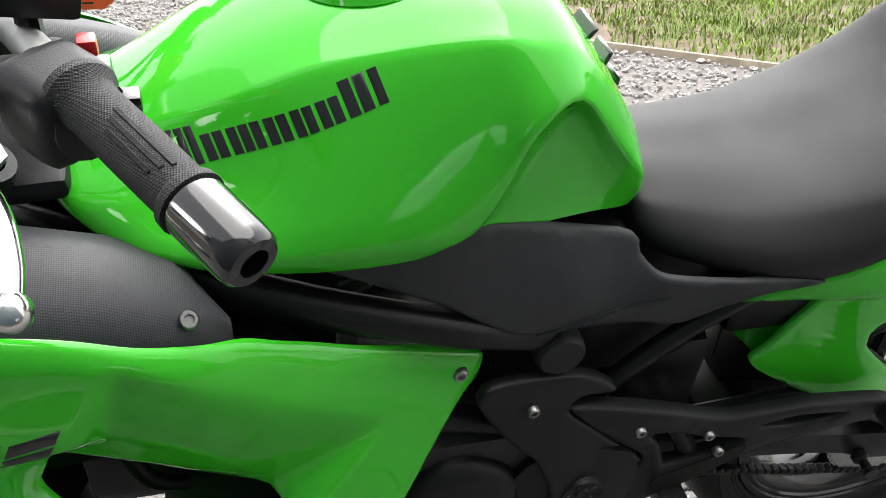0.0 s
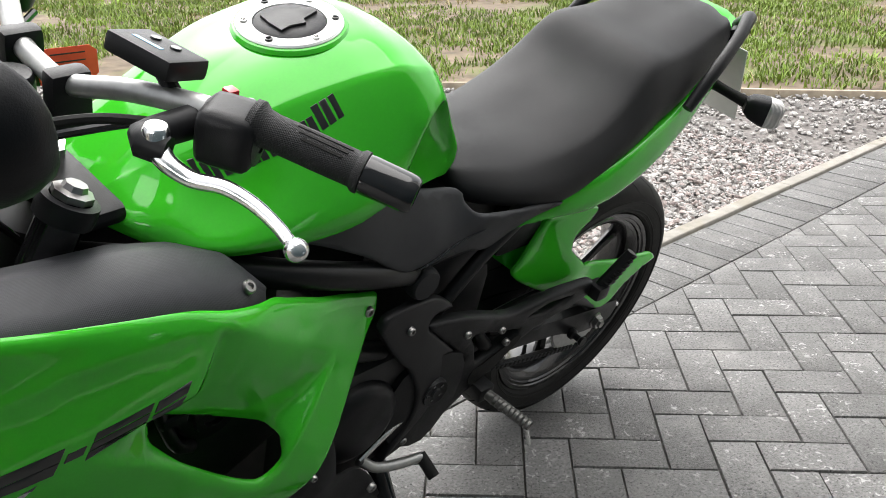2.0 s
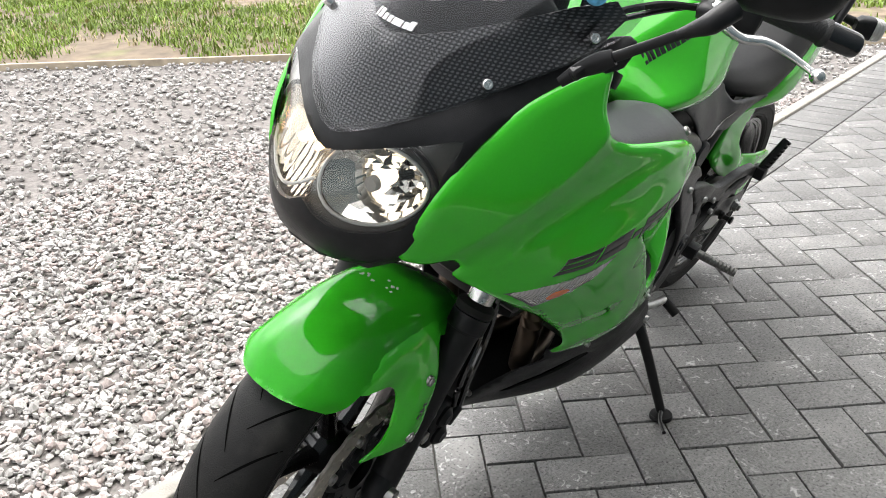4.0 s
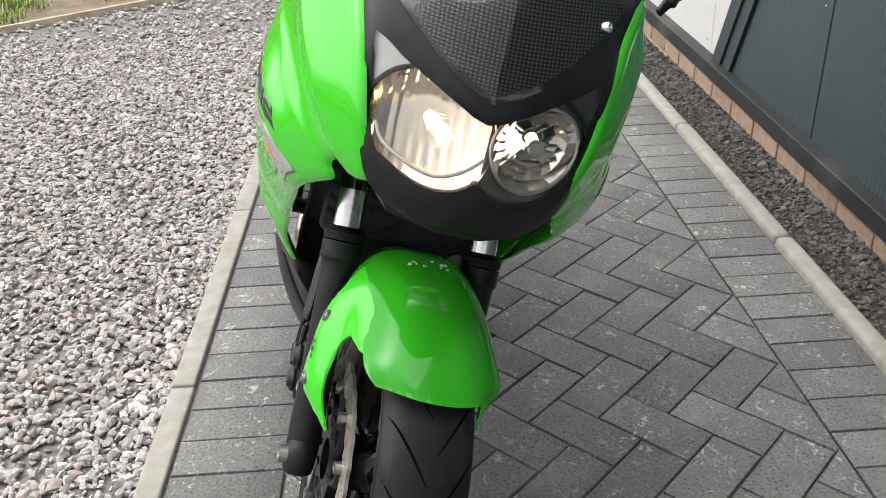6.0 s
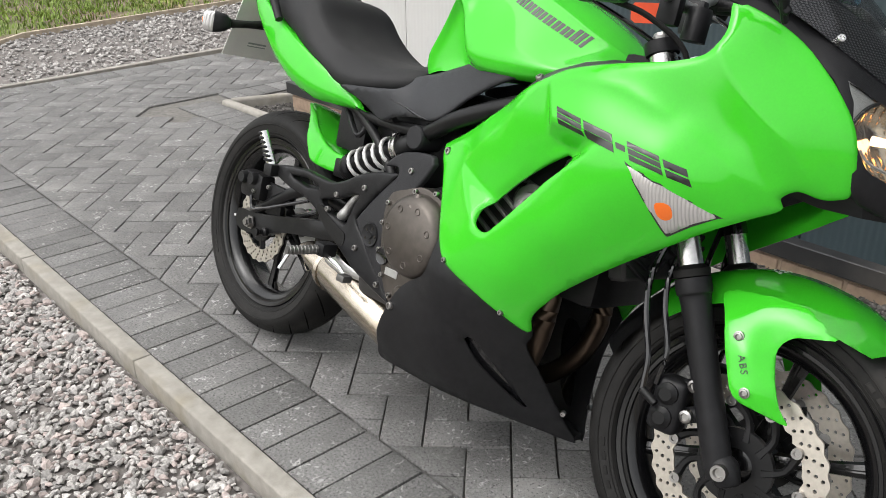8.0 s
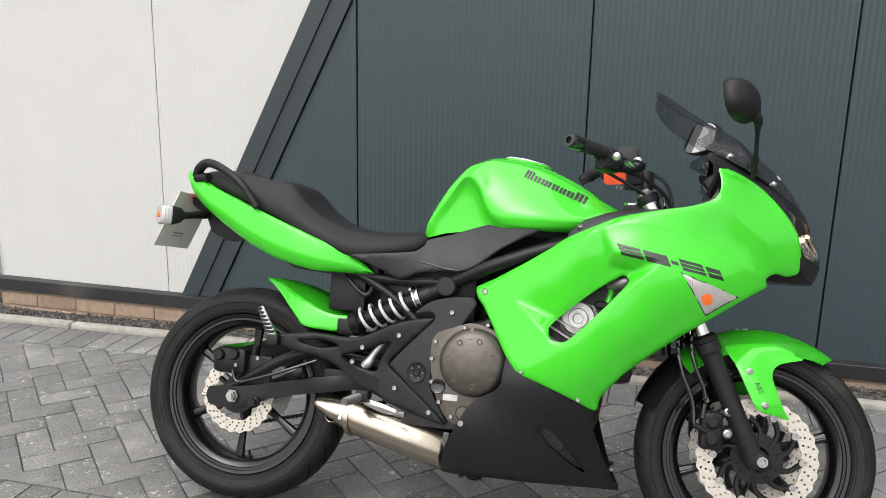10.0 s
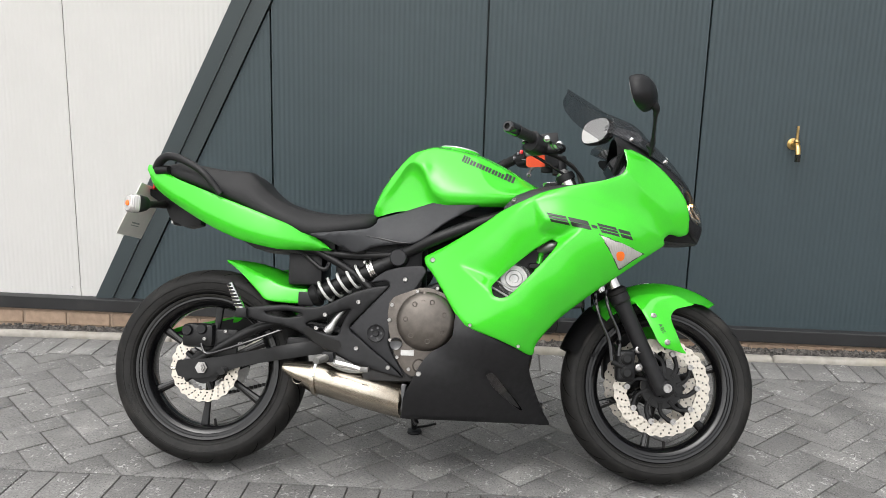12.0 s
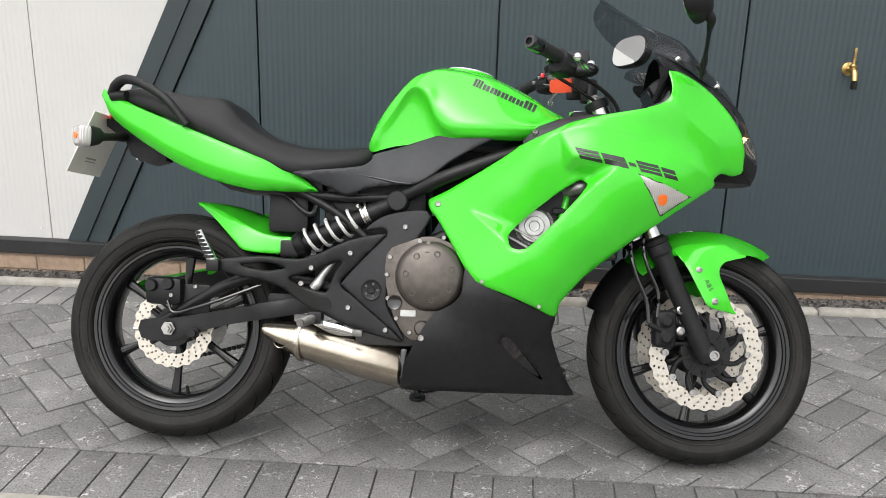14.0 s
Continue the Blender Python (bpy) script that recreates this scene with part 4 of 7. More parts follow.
# ---- fork ----
FORK = Vector((-0.423, 0, 0.906))
for s, _ in SIDES:
    base = Vector((0.694, s * 0.105, 0.316))
    leg = sp("fork_leg", tube([base - FORK * 0.03, base, base + FORK * 0.1, base + FORK * 0.235, base + FORK * 0.265, base + FORK * 0.272, base + FORK * 0.296], [0.022, 0.0245, 0.0242, 0.025, 0.0265, 0.030, 0.030], 20, 4), BLACK_SATIN, bike, "black lower fork leg")
    ax_ = Vector((F_AXLE.x, s * 0.108, F_AXLE.z))
    sp("fork_foot", tube([base, base.lerp(ax_, 0.6), ax_, ax_ - FORK * 0.022, ax_ - FORK * 0.026], [0.0235, 0.0232, 0.0235, 0.021, 0.014], 18, 4), BLACK_SATIN, leg)
    sp("axle_bolt", lathe([(0, 0.002), (0.007, 0.002), (0.0085, 0.008), (0.013, 0.008), (0.014, -0.01), (0, -0.01)], 16, between((F_AXLE.x, s * 0.131, F_AXLE.z), (F_AXLE.x, s * 2, F_AXLE.z))), BOLT, leg, "bright axle end")
    sp("dust_seal", lathe([(0.022, 0), (0.030, 0.002), (0.031, 0.014), (0.024, 0.020), (0.0205, 0.022)], 24, between(base + FORK * 0.296, base + FORK * 2)), RUBBER, leg)
    sp("stanchion", tube([base + FORK * 0.29, base + FORK * 0.375], 0.0205, 20, 2), STEEL, leg, "bright steel fork tube")
    # steel tube coloured black for the dark surroundings it mirrors; bright top right only
    sp("upper_tube", tube([base + FORK * 0.372, base + FORK * 0.44, base + FORK * 0.60, base + FORK * 0.69], 0.0230, 20, 2), GLOSS_BLACK, leg, "upper fork tube with its dark reflections painted black")
    if s < 0:
        sp("bright_top", tube([base + FORK * 0.59, base + FORK * 0.676], 0.0238, 20, 2), STEEL, leg, "bright top of the fork tube")
    sp("fork_cap", lathe([(0.0205, 0), (0.0205, 0.007), (0.013, 0.009), (0.011, 0.015), (0, 0.015)], 8, between(base + FORK * 0.70, base + FORK * 2)), BOLT, leg)
    sp("yoke_clamp", lathe([(0.021, -0.010), (0.029, -0.010), (0.030, 0.0), (0.029, 0.012), (0.021, 0.013)], 24, between(base + FORK * 0.687, base + FORK * 2)), BLACK_SATIN, leg)
    # caliper behind the leg with hoses
    c = base + Vector((-0.102, -s * 0.006, 0.052))
    cal = sp("brake_caliper", box(c - Vector((0.028, 0.026, 0.048)), c + Vector((0.028, 0.026, 0.048)), 0.016, 3), BLACK_SATIN, bike, "black two-piston brake caliper")
    for dz in (-0.02, 0.022):
        sp("piston_cover", lathe([(0, 0.007), (0.011, 0.007), (0.015, 0.003), (0.019, 0), (0.019, -0.01), (0, -0.01)], 18, between(c + Vector((0.0, s * 0.03, dz)), c + Vector((0, s, dz)))), BLACK_METAL, cal)
    sp("caliper_bridge", tube([c + Vector((0.01, 0, -0.02)), c + Vector((0.045, 0, 0.0)), c + Vector((0.075, 0, 0.005))], [0.016, 0.014, 0.014], 10, 3), BLACK_SATIN, cal)
    sp("caliper_ear", tube([c + Vector((0.005, 0, 0.03)), c + Vector((0.04, 0, 0.05)), c + Vector((0.07, 0, 0.045))], [0.014, 0.012, 0.012], 10, 3), BLACK_SATIN, cal)
    sp("hose_joint", tube([c + Vector((-0.045, s * 0.028, 0.012)), c + Vector((-0.015, s * 0.030, -0.002))], [0.008, 0.007], 10, 2), BLACK_METAL, cal, "banjo joint of the brake hose")
    for dz in (-0.004, 0.050):
        q = c + Vector((0.038, s * 0.018, dz))
        sp("caliper_bolt", lathe([(0, 0.004), (0.006, 0.004), (0.007, 0.008), (0.011, 0.006), (0.0115, -0.012), (0, -0.012)], 12, between(q, q + Vector((0, s, 0)))), BOLT, cal)
    sp("brake_hose", tube([c + Vector((-0.045, s * 0.028, 0.014)), c + Vector((-0.052, s * 0.026, 0.07)), c + Vector((-0.080, s * 0.02, 0.14)), c + Vector((-0.092, s * 0.01, 0.21)), c + Vector((-0.075, -s * 0.01, 0.30))], 0.0055, 8), GLOSS_BLACK, cal, "black brake hose")
    sp("sensor_hose", tube([c + Vector((-0.024, s * 0.026, 0.03)), c + Vector((-0.022, s * 0.026, 0.09)), c + Vector((-0.050, s * 0.02, 0.16)), c + Vector((-0.060, s * 0.01, 0.22)), c + Vector((-0.045, -s * 0.01, 0.30))], 0.005, 8), GLOSS_BLACK, cal, "thin black sensor cable")
top = AXIS_LOW + AXIS_DIR * 1.01
yoke = sp("triple_clamp", box((top.x - 0.028, -0.11, top.z - 0.014), (top.x + 0.035, 0.11, top.z + 0.008), 0.01), BLACK_SATIN, bike, "black upper fork clamp")
sp("steering_nut", lathe([(0.02, 0), (0.02, 0.012), (0.012, 0.014), (0, 0.014)], 6, Matrix.Translation((top.x, 0, top.z + 0.014))), ALLOY, yoke)
sp("lower_clamp", box((0.50, -0.13, 0.70), (0.58, 0.13, 0.735), 0.012), BLACK_SATIN, yoke)

# ---- front mudguard ----
rings = []
for j in range(49):
    i = j / 2
    a = radians(55 + i * 3.2)
    half = 0.089 - 0.016 * max(0, 1 - i / 3) ** 2
    R0 = 0.318 + 0.006 * math.sin(math.pi * i / 24)
    drop = 0.055 - 0.022 * max(0, 1 - i / 8)
    back = radians(4.5) * max(0, 1 - i / 5)
    rings.append([(F_AXLE.x + (R0 - drop * abs(u) ** 2.6) * math.cos(a + back * u * u), half * math.copysign(abs(u) ** 0.8, u), F_AXLE.z + (R0 - drop * abs(u) ** 2.6) * math.sin(a + back * u * u)) for u in np.linspace(-1, 1, 33)])
bm = loft(rings, caps=False, closed=False)
bmesh.ops.solidify(bm, geom=bm.faces[:], thickness=0.003)
fender = sp("front_mudguard", bm, GREEN, bike, "glossy green front mudguard", 60)
skin = []
for deg in range(70, 119, 6):
    for u in (0.6, 0.75, 0.88, 0.98):
        lift = 0.3185 + 0.006 * (u - 0.6) / 0.38
        skin.append((F_AXLE.x + (lift - 0.055 * u ** 2.6) * math.cos(radians(deg)), F_AXLE.z + (lift - 0.055 * u ** 2.6) * math.sin(radians(deg)), 0.0905 * u ** 0.8))
wing = spread(skin + [(0.65, 0.535, 0.112), (0.672, 0.473, 0.128), (0.700, 0.50, 0.127), (0.697, 0.432, 0.133), (0.72, 0.45, 0.131), (0.776, 0.408, 0.102), (0.742, 0.46, 0.120), (0.738, 0.50, 0.108), (0.722, 0.535, 0.102)], 5e-5)
for s, _ in SIDES:
    wg = sp("fork_wing", panel([(0.617, 0.575), (0.64, 0.592), (0.69, 0.602), (0.745, 0.596), (0.81, 0.566), (0.775, 0.553), (0.748, 0.544), (0.733, 0.522), (0.739, 0.492), (0.763, 0.434), (0.779, 0.411), (0.739, 0.419), (0.697, 0.431), (0.672, 0.473), (0.64, 0.54)], wing, s, 0.003, step=0.007, fine=3), GREEN, fender, "green mudguard wing over the fork leg")
    for x, z in ((0.675, 0.522), (0.713, 0.443)):
        w_ = float(wing(np.array([[x, z]]))[0])
        sp("mudguard_bolt", lathe([(0, 0.002), (0.0035, 0.002), (0.0042, 0.005), (0.0062, 0.0045), (0.0068, 0.0018), (0.0088, 0.0012), (0.0088, -0.004), (0, -0.004)], 16, between((x, s * w_, z), (x, s * 2, z))), BOLT, fender)
    cu = bpy.data.curves.new("lettering", "FONT")
    cu.body, cu.size, cu.extrude, cu.align_x, cu.align_y = "ABS", 0.0165, 0.0003, "CENTER", "CENTER"
    cu.space_character = 1.2
    cu.materials.append(DECAL)
    txt = new("lettering", cu)
    ax = Vector((0.04, 0, -0.08)).normalized() if s < 0 else Vector((-0.04, 0, 0.08)).normalized()
    nrm = Vector((0, s, 0))
    rot = Matrix((ax, nrm.cross(ax), nrm)).transposed().to_4x4()
    xz = (0.697, 0.484)
    txt.parent = fender
    txt.matrix_local = STEER @ Matrix.Translation((xz[0], s * (float(wing(np.array([xz]))[0]) + 0.001), xz[1])) @ rot
# two clusters of small pale marks on top of the mudguard
mark_rng = random.Random(8)
for a0, y0 in ((97, -0.022), (98, 0.012)):
    for k in range(6):
        a = radians(a0 + mark_rng.uniform(-2.2, 2.2))
        y = y0 + mark_rng.uniform(-0.011, 0.011)
        rad = 0.3245 - 0.055 * (abs(y) / 0.089) ** 3.2
        bm = turned(box((-0.0012 - 0.002 * mark_rng.random(), -0.0015, -0.0008), (0.0012 + 0.003 * mark_rng.random(), 0.0015, 0.0006), 0.0004, 1), Matrix.Translation((F_AXLE.x + rad * math.cos(a), y, F_AXLE.z + rad * math.sin(a))) @ Matrix.Rotation(math.pi / 2 - a, 4, "Y") @ Matrix.Rotation(mark_rng.uniform(0, 3), 4, "Z"))
        sp("paint_scuff", bm, PALE_MARK, fender, "small pale mark on the mudguard")
rings = []
for i in range(9):
    a = radians(131 + i * 3.6)
    rings.append([(F_AXLE.x + (0.322 - 0.045 * abs(u) ** 2.4) * math.cos(a), 0.075 * u, F_AXLE.z + (0.322 - 0.045 * abs(u) ** 2.4) * math.sin(a)) for u in np.linspace(-1, 1, 11)])
bm = loft(rings, caps=False, closed=False)
bmesh.ops.solidify(bm, geom=bm.faces[:], thickness=0.003)
sp("mudguard_extension", bm, BLACK_SATIN, fender, "black plastic mudguard extension")

# ---- frame, engine ----
frame_part = part("frame", tube([(0.40, 0, 0.86), (0.44, 0, 0.74)], 0.038, 18, 2), BLACK_METAL, bike, "black tubular steel frame")
for s, _ in SIDES:
    part("main_tube", tube([(0.40, s * 0.05, 0.84), (0.27, s * 0.12, 0.828), (0.16, s * 0.148, 0.795), (0.03, s * 0.150, 0.745), (-0.05, s * 0.135, 0.709), (-0.095, s * 0.125, 0.688)], 0.019, 14), BLACK_METAL, frame_part)
    part("lower_tube", tube([(0.42, s * 0.05, 0.72), (0.30, s * 0.13, 0.68), (0.10, s * 0.14, 0.62), (-0.05, s * 0.13, 0.56)], 0.016, 12), BLACK_METAL, frame_part)
    part("seat_tube", tube([(-0.10, s * 0.11, 0.69), (-0.3, s * 0.10, 0.69), (-0.55, s * 0.08, 0.74), (-0.75, s * 0.06, 0.83)], 0.014, 10), BLACK_METAL, frame_part)
    part("seat_stay", tube([(-0.15, s * 0.12, 0.56), (-0.25, s * 0.11, 0.64), (-0.36, s * 0.1, 0.70)], 0.012, 10), BLACK_METAL, frame_part)
    part("tube_end_cap", lathe([(0, 0.022), (0.023, 0.021), (0.0258, 0.018), (0.027, 0.013), (0.027, -0.045), (0, -0.045)], 28, between((-0.095, s * 0.132, 0.680), (-0.095, s * 2, 0.680))), GREY_PLASTIC, frame_part, "round grey plastic frame cap")

eng = part("engine", box((-0.20, -0.15, 0.30), (0.16, 0.15, 0.55), 0.03), ENGINE_DARK, bike, "dark twin-cylinder engine")
part("cylinder_block", turned(box((-0.10, -0.155, 0), (0.10, 0.155, 0.24), 0.015), Matrix.Translation((0.17, 0, 0.50)) @ Matrix.Rotation(radians(28), 4, "Y")), ENGINE_DARK, eng)
for i in range(5):
    z = 0.53 + i * 0.022
    part("cooling_fin", turned(box((-0.105, -0.165, 0), (0.105, -0.08, 0.007), 0.002, 1), Matrix.Translation((0.15 + 0.012 * i, 0, z)) @ Matrix.Rotation(radians(28), 4, "Y")), SILVER_CAST, eng)
for s, _ in SIDES:
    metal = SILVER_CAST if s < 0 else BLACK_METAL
    ctr = Vector((0.258, s * 0.155, 0.625))
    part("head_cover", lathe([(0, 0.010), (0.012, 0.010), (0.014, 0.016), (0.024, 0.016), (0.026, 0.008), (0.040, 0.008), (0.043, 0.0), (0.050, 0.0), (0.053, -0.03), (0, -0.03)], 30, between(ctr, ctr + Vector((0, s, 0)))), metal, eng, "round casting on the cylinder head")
    part("cam_box", box((0.20, min(s * 0.10, s * 0.15), 0.545), (0.30, max(s * 0.10, s * 0.15), 0.585), 0.008), metal, eng)
    part("coolant_hose", tube([(0.285, s * 0.165, 0.585), (0.315, s * 0.178, 0.62), (0.335, s * 0.172, 0.69), (0.34, s * 0.15, 0.74)], 0.0085, 10), GREEN if s < 0 else BLACK_METAL, eng, "coolant hose")
    part("hose_elbow", tube([(0.335, s * 0.16, 0.715), (0.37, s * 0.185, 0.728), (0.41, s * 0.15, 0.735)], 0.019, 12), metal, eng)
    part("hose_clip", box((0.30, min(s * 0.165, s * 0.185), 0.655), (0.335, max(s * 0.165, s * 0.185), 0.672), 0.003, 1), BLACK_METAL, eng)
# right: clutch cover
cc = Vector((-0.002, -0.172, 0.489))
cover = part("clutch_cover", lathe([(0, 0.036), (0.07, 0.036), (0.082, 0.028), (0.088, 0.012), (0.090, 0.0), (0.090, -0.03), (0, -0.03)], 48, between(cc, cc + Vector((0, -1, 0)))), ENGINE, eng, "round bronze clutch cover")
for i in range(7):
    a = 2 * math.pi * i / 7 + 0.35
    q = cc + Vector((0.06 * math.cos(a), -0.0365, 0.06 * math.sin(a)))
    part("cover_dimple", lathe([(0, -0.001), (0.0045, -0.001), (0.0062, 0.0008), (0.0075, 0.0008), (0.0085, -0.001), (0, -0.002)], 14, between(q, q + Vector((0, -1, 0)))), ENGINE, eng)
part("oil_filler", tube([(-0.006, -0.185, 0.575), (-0.01, -0.195, 0.545)], [0.012, 0.016], 12, 2), ENGINE, eng)
casing = panel([(-0.115, 0.54), (-0.06, 0.575), (0.0, 0.59), (0.07, 0.56), (0.10, 0.50), (0.09, 0.42), (0.03, 0.38), (-0.01, 0.33), (-0.06, 0.335), (-0.105, 0.42)], 0.178, -1, 0.05, step=0.04, edge=0.004)
part("engine_casing", casing, ENGINE, eng, "bronze engine side casing")
for x, z in ((-0.105, 0.535), (-0.112, 0.49), (-0.108, 0.43), (-0.085, 0.38), (-0.05, 0.345), (-0.03, 0.578), (0.03, 0.588)):
    bolt((x, -0.178, z), (0, -1, 0), 0.006, eng, "casing_bolt")
part("oil_window", lathe([(0, 0.004), (0.012, 0.004), (0.018, 0.006), (0.02, 0), (0.02, -0.02), (0, -0.02)], 20, between((-0.09, -0.178, 0.42), (-0.09, -1, 0.42))), GLOSS_BLACK, eng)
part("data_label", box((-0.075, -0.1805, 0.385), (-0.035, -0.1785, 0.402), 0.001, 1), SILVER_CAST, eng, "small pale data label")
part("drain_plug", lathe([(0, 0.006), (0.016, 0.006), (0.02, 0), (0.02, -0.02), (0, -0.02)], 18, between((-0.019, -0.178, 0.357), (-0.019, -1, 0.357))), ENGINE, eng)
# left: generator and sprocket covers
part("generator_cover", lathe([(0, 0.018), (0.055, 0.018), (0.072, 0.010), (0.078, 0), (0.08, -0.03), (0, -0.03)], 36, between((0.0, 0.155, 0.45), (0.0, 2, 0.45))), BLACK_SATIN, eng, "black round generator cover")
part("sprocket_cover", panel([(-0.21, 0.50), (-0.10, 0.52), (-0.06, 0.46), (-0.08, 0.36), (-0.16, 0.32), (-0.22, 0.40)], 0.165, 1, 0.04, step=0.04, edge=0.004), BLACK_SATIN, eng, "black sprocket cover")
# radiator and headers
rad = part("radiator", turned(box((-0.018, -0.135, -0.105), (0.018, 0.135, 0.105), 0.006, 1), Matrix.Translation((0.43, 0, 0.645)) @ Matrix.Rotation(radians(-14), 4, "Y")), ENGINE_DARK, bike, "black radiator behind the front wheel")
for i in range(9):
    for k in (-1, 1):
        for col in (-0.068, 0.068):
            slat = turned(box((0.018, -0.034, -0.0035), (0.025, 0.034, 0.0035), 0.001, 1), Matrix.Translation((0.43, col, 0.645)) @ Matrix.Rotation(radians(-14), 4, "Y") @ Matrix.Translation((0, k * 0.033, -0.088 + i * 0.022)) @ Matrix.Rotation(radians(32 * k), 4, "X"))
            part("radiator_slat", slat, GREY_PLASTIC, rad)
for s, _ in SIDES:
    hp = part("exhaust_header", tube([(0.24, s * 0.07, 0.58), (0.285, s * 0.085, 0.55), (0.300, s * 0.092, 0.47), (0.298, s * 0.095, 0.38), (0.27, s * 0.085, 0.30), (0.20, s * 0.06, 0.235), (0.10, s * 0.045, 0.22), (0.0, -0.02 + s * 0.03, 0.22)], 0.0215, 16), HEADER, bike, "heat-stained exhaust header pipe")
# silencer, low on the right
def oval(x, y, z, rx, rz, n=24):
    return [(x, y + rx * math.cos(a), z + rz * math.sin(a)) for a in np.linspace(0, 2 * math.pi, n, endpoint=False)]
muf = part("silencer", loft([oval(-0.068, -0.09, 0.247, 0.058, 0.052), oval(-0.080, -0.09, 0.247, 0.068, 0.058), oval(-0.2, -0.09, 0.275, 0.068, 0.057), oval(-0.330, -0.09, 0.306, 0.065, 0.053), oval(-0.345, -0.09, 0.309, 0.060, 0.050)]), BRUSHED, bike, "brushed steel silencer, bronze with heat")
part("silencer_band", loft([oval(-0.340, -0.09, 0.303, 0.065, 0.0545), oval(-0.352, -0.09, 0.306, 0.065, 0.0545)], closed=True), BRUSHED, muf)
tip_ = part("silencer_tip", loft([oval(-0.350, -0.09, 0.305, 0.058, 0.05), oval(-0.40, -0.095, 0.320, 0.052, 0.034), oval(-0.432, -0.10, 0.331, 0.044, 0.021), oval(-0.441, -0.10, 0.334, 0.040, 0.016), oval(-0.443, -0.10, 0.334, 0.036, 0.012)]), BRUSHED, muf, "blunt tapered steel end cap")
bore = between((-0.392, -0.1375, 0.305), (-0.50, -0.60, 0.20))
part("outlet", lathe([(0.0155, 0.0035), (0.0165, 0.0042), (0.0178, 0.002), (0.0178, -0.012), (0.0155, -0.012)], 24, bore, None, True), BRUSHED, tip_)
# a near-black disc paints the shade inside the outlet
part("outlet_bore", lathe([(0, 0.003), (0.0156, 0.003), (0.0156, -0.012), (0, -0.012)], 20, bore), RECESS_SHADE, tip_, "dark exhaust outlet")
part("silencer_strap", tube([(-0.16, -0.13, 0.335), (-0.24, -0.14, 0.338), (-0.30, -0.145, 0.36)], [0.008, 0.011, 0.008], 8, flat=0.4), SILVER_CAST, muf, "alloy silencer bracket")
part("silencer_shade", box((-0.075, -0.15, 0.195), (-0.055, -0.03, 0.30), 0.008), GLOSS_BLACK, muf)

# ---- swingarm and shock ----
for s, _ in SIDES:
    w0 = 0.115
    sw = part("swingarm", panel([(-0.778, 0.345), (-0.70, 0.352), (-0.58, 0.374), (-0.46, 0.40), (-0.36, 0.418), (-0.20, 0.445), (-0.19, 0.405), (-0.36, 0.374), (-0.52, 0.345), (-0.60, 0.325), (-0.65, 0.302), (-0.72, 0.292), (-0.775, 0.298)], w0, s, 0.036, step=0.05, fine=2, edge=0.007), BLACK_METAL, bike, "black steel swingarm side")
    part("swingarm_brace", tube([(-0.725, s * 0.10, 0.345), (-0.64, s * 0.10, 0.395), (-0.55, s * 0.10, 0.445), (-0.47, s * 0.098, 0.47), (-0.36, s * 0.095, 0.462), (-0.26, s * 0.09, 0.445)], [0.010, 0.014, 0.016, 0.015, 0.015, 0.016], 10, flat=0.8), BLACK_METAL, sw)
    part("axle_nut", lathe([(0, 0.016), (0.009, 0.016), (0.009, 0.01), (0.014, 0.01), (0.015, 0), (0.019, 0), (0.019, -0.004), (0, -0.004)], 6, between((R_AXLE.x, s * 0.118, R_AXLE.z), (R_AXLE.x, s * 2, R_AXLE.z))), BOLT, sw, "bright axle nut")
    part("adjuster_bolt", tube([(-0.775, s * 0.10, 0.32), (-0.80, s * 0.10, 0.32)], 0.005, 8, 1), STEEL, sw)
    part("stand_bobbin", lathe([(0, 0.03), (0.011, 0.03), (0.011, 0.024), (0.007, 0.02), (0.007, 0.008), (0.012, 0.004), (0.012, -0.005), (0, -0.005)], 14, between((-0.628, s * 0.115, 0.318), (-0.628, s * 2, 0.318))), BLACK_METAL, sw)
part("pivot_beam", box((-0.24, -0.11, 0.40), (-0.18, 0.11, 0.46), 0.015), BLACK_METAL, sw)
part("cross_beam", box((-0.44, -0.10, 0.39), (-0.36, 0.10, 0.43), 0.012), BLACK_METAL, sw)
rcal = part("rear_caliper", box((-0.765, -0.125, 0.388), (-0.665, -0.075, 0.462), 0.018), BLACK_METAL, bike, "black rear brake caliper")
for x, z in ((-0.745, 0.44), (-0.70, 0.445)):
    part("piston_cover", lathe([(0, 0.012), (0.014, 0.012), (0.017, 0.004), (0.017, -0.01), (0, -0.01)], 16, between((x, -0.125, z), (x, -1, z))), BLACK_SATIN, rcal)
part("caliper_bracket", box((-0.70, -0.1, 0.36), (-0.595, -0.085, 0.445), 0.008), BLACK_METAL, rcal)
part("hose", tube([(-0.70, -0.125, 0.40), (-0.68, -0.13, 0.37), (-0.62, -0.135, 0.385), (-0.55, -0.135, 0.41), (-0.45, -0.125, 0.45)], 0.0045, 8), GLOSS_BLACK, rcal)
for x, z in ((-0.69, 0.415), (-0.625, 0.44)):
    bolt((x, -0.126, z), (0, -1, 0), 0.006, rcal, "pin_bolt")
# coil shock on the right
s0, s1 = Vector((-0.365, -0.085, 0.555)), Vector((-0.115, -0.105, 0.672))
sd = (s1 - s0).normalized()
shock = part("shock_absorber", tube([s0, s0.lerp(s1, 0.5), s1], [0.024, 0.025, 0.025], 20, 2), BLACK_METAL, bike, "rear shock absorber with white coil spring")
coil = []
su = sd.orthogonal().normalized()
sv = sd.cross(su)
for i in range(84):
    a = 2 * math.pi * i / 16
    coil.append(tuple(s0 + sd * (0.03 + 0.165 * i / 83) + (su * math.cos(a) + sv * math.sin(a)) * 0.034))
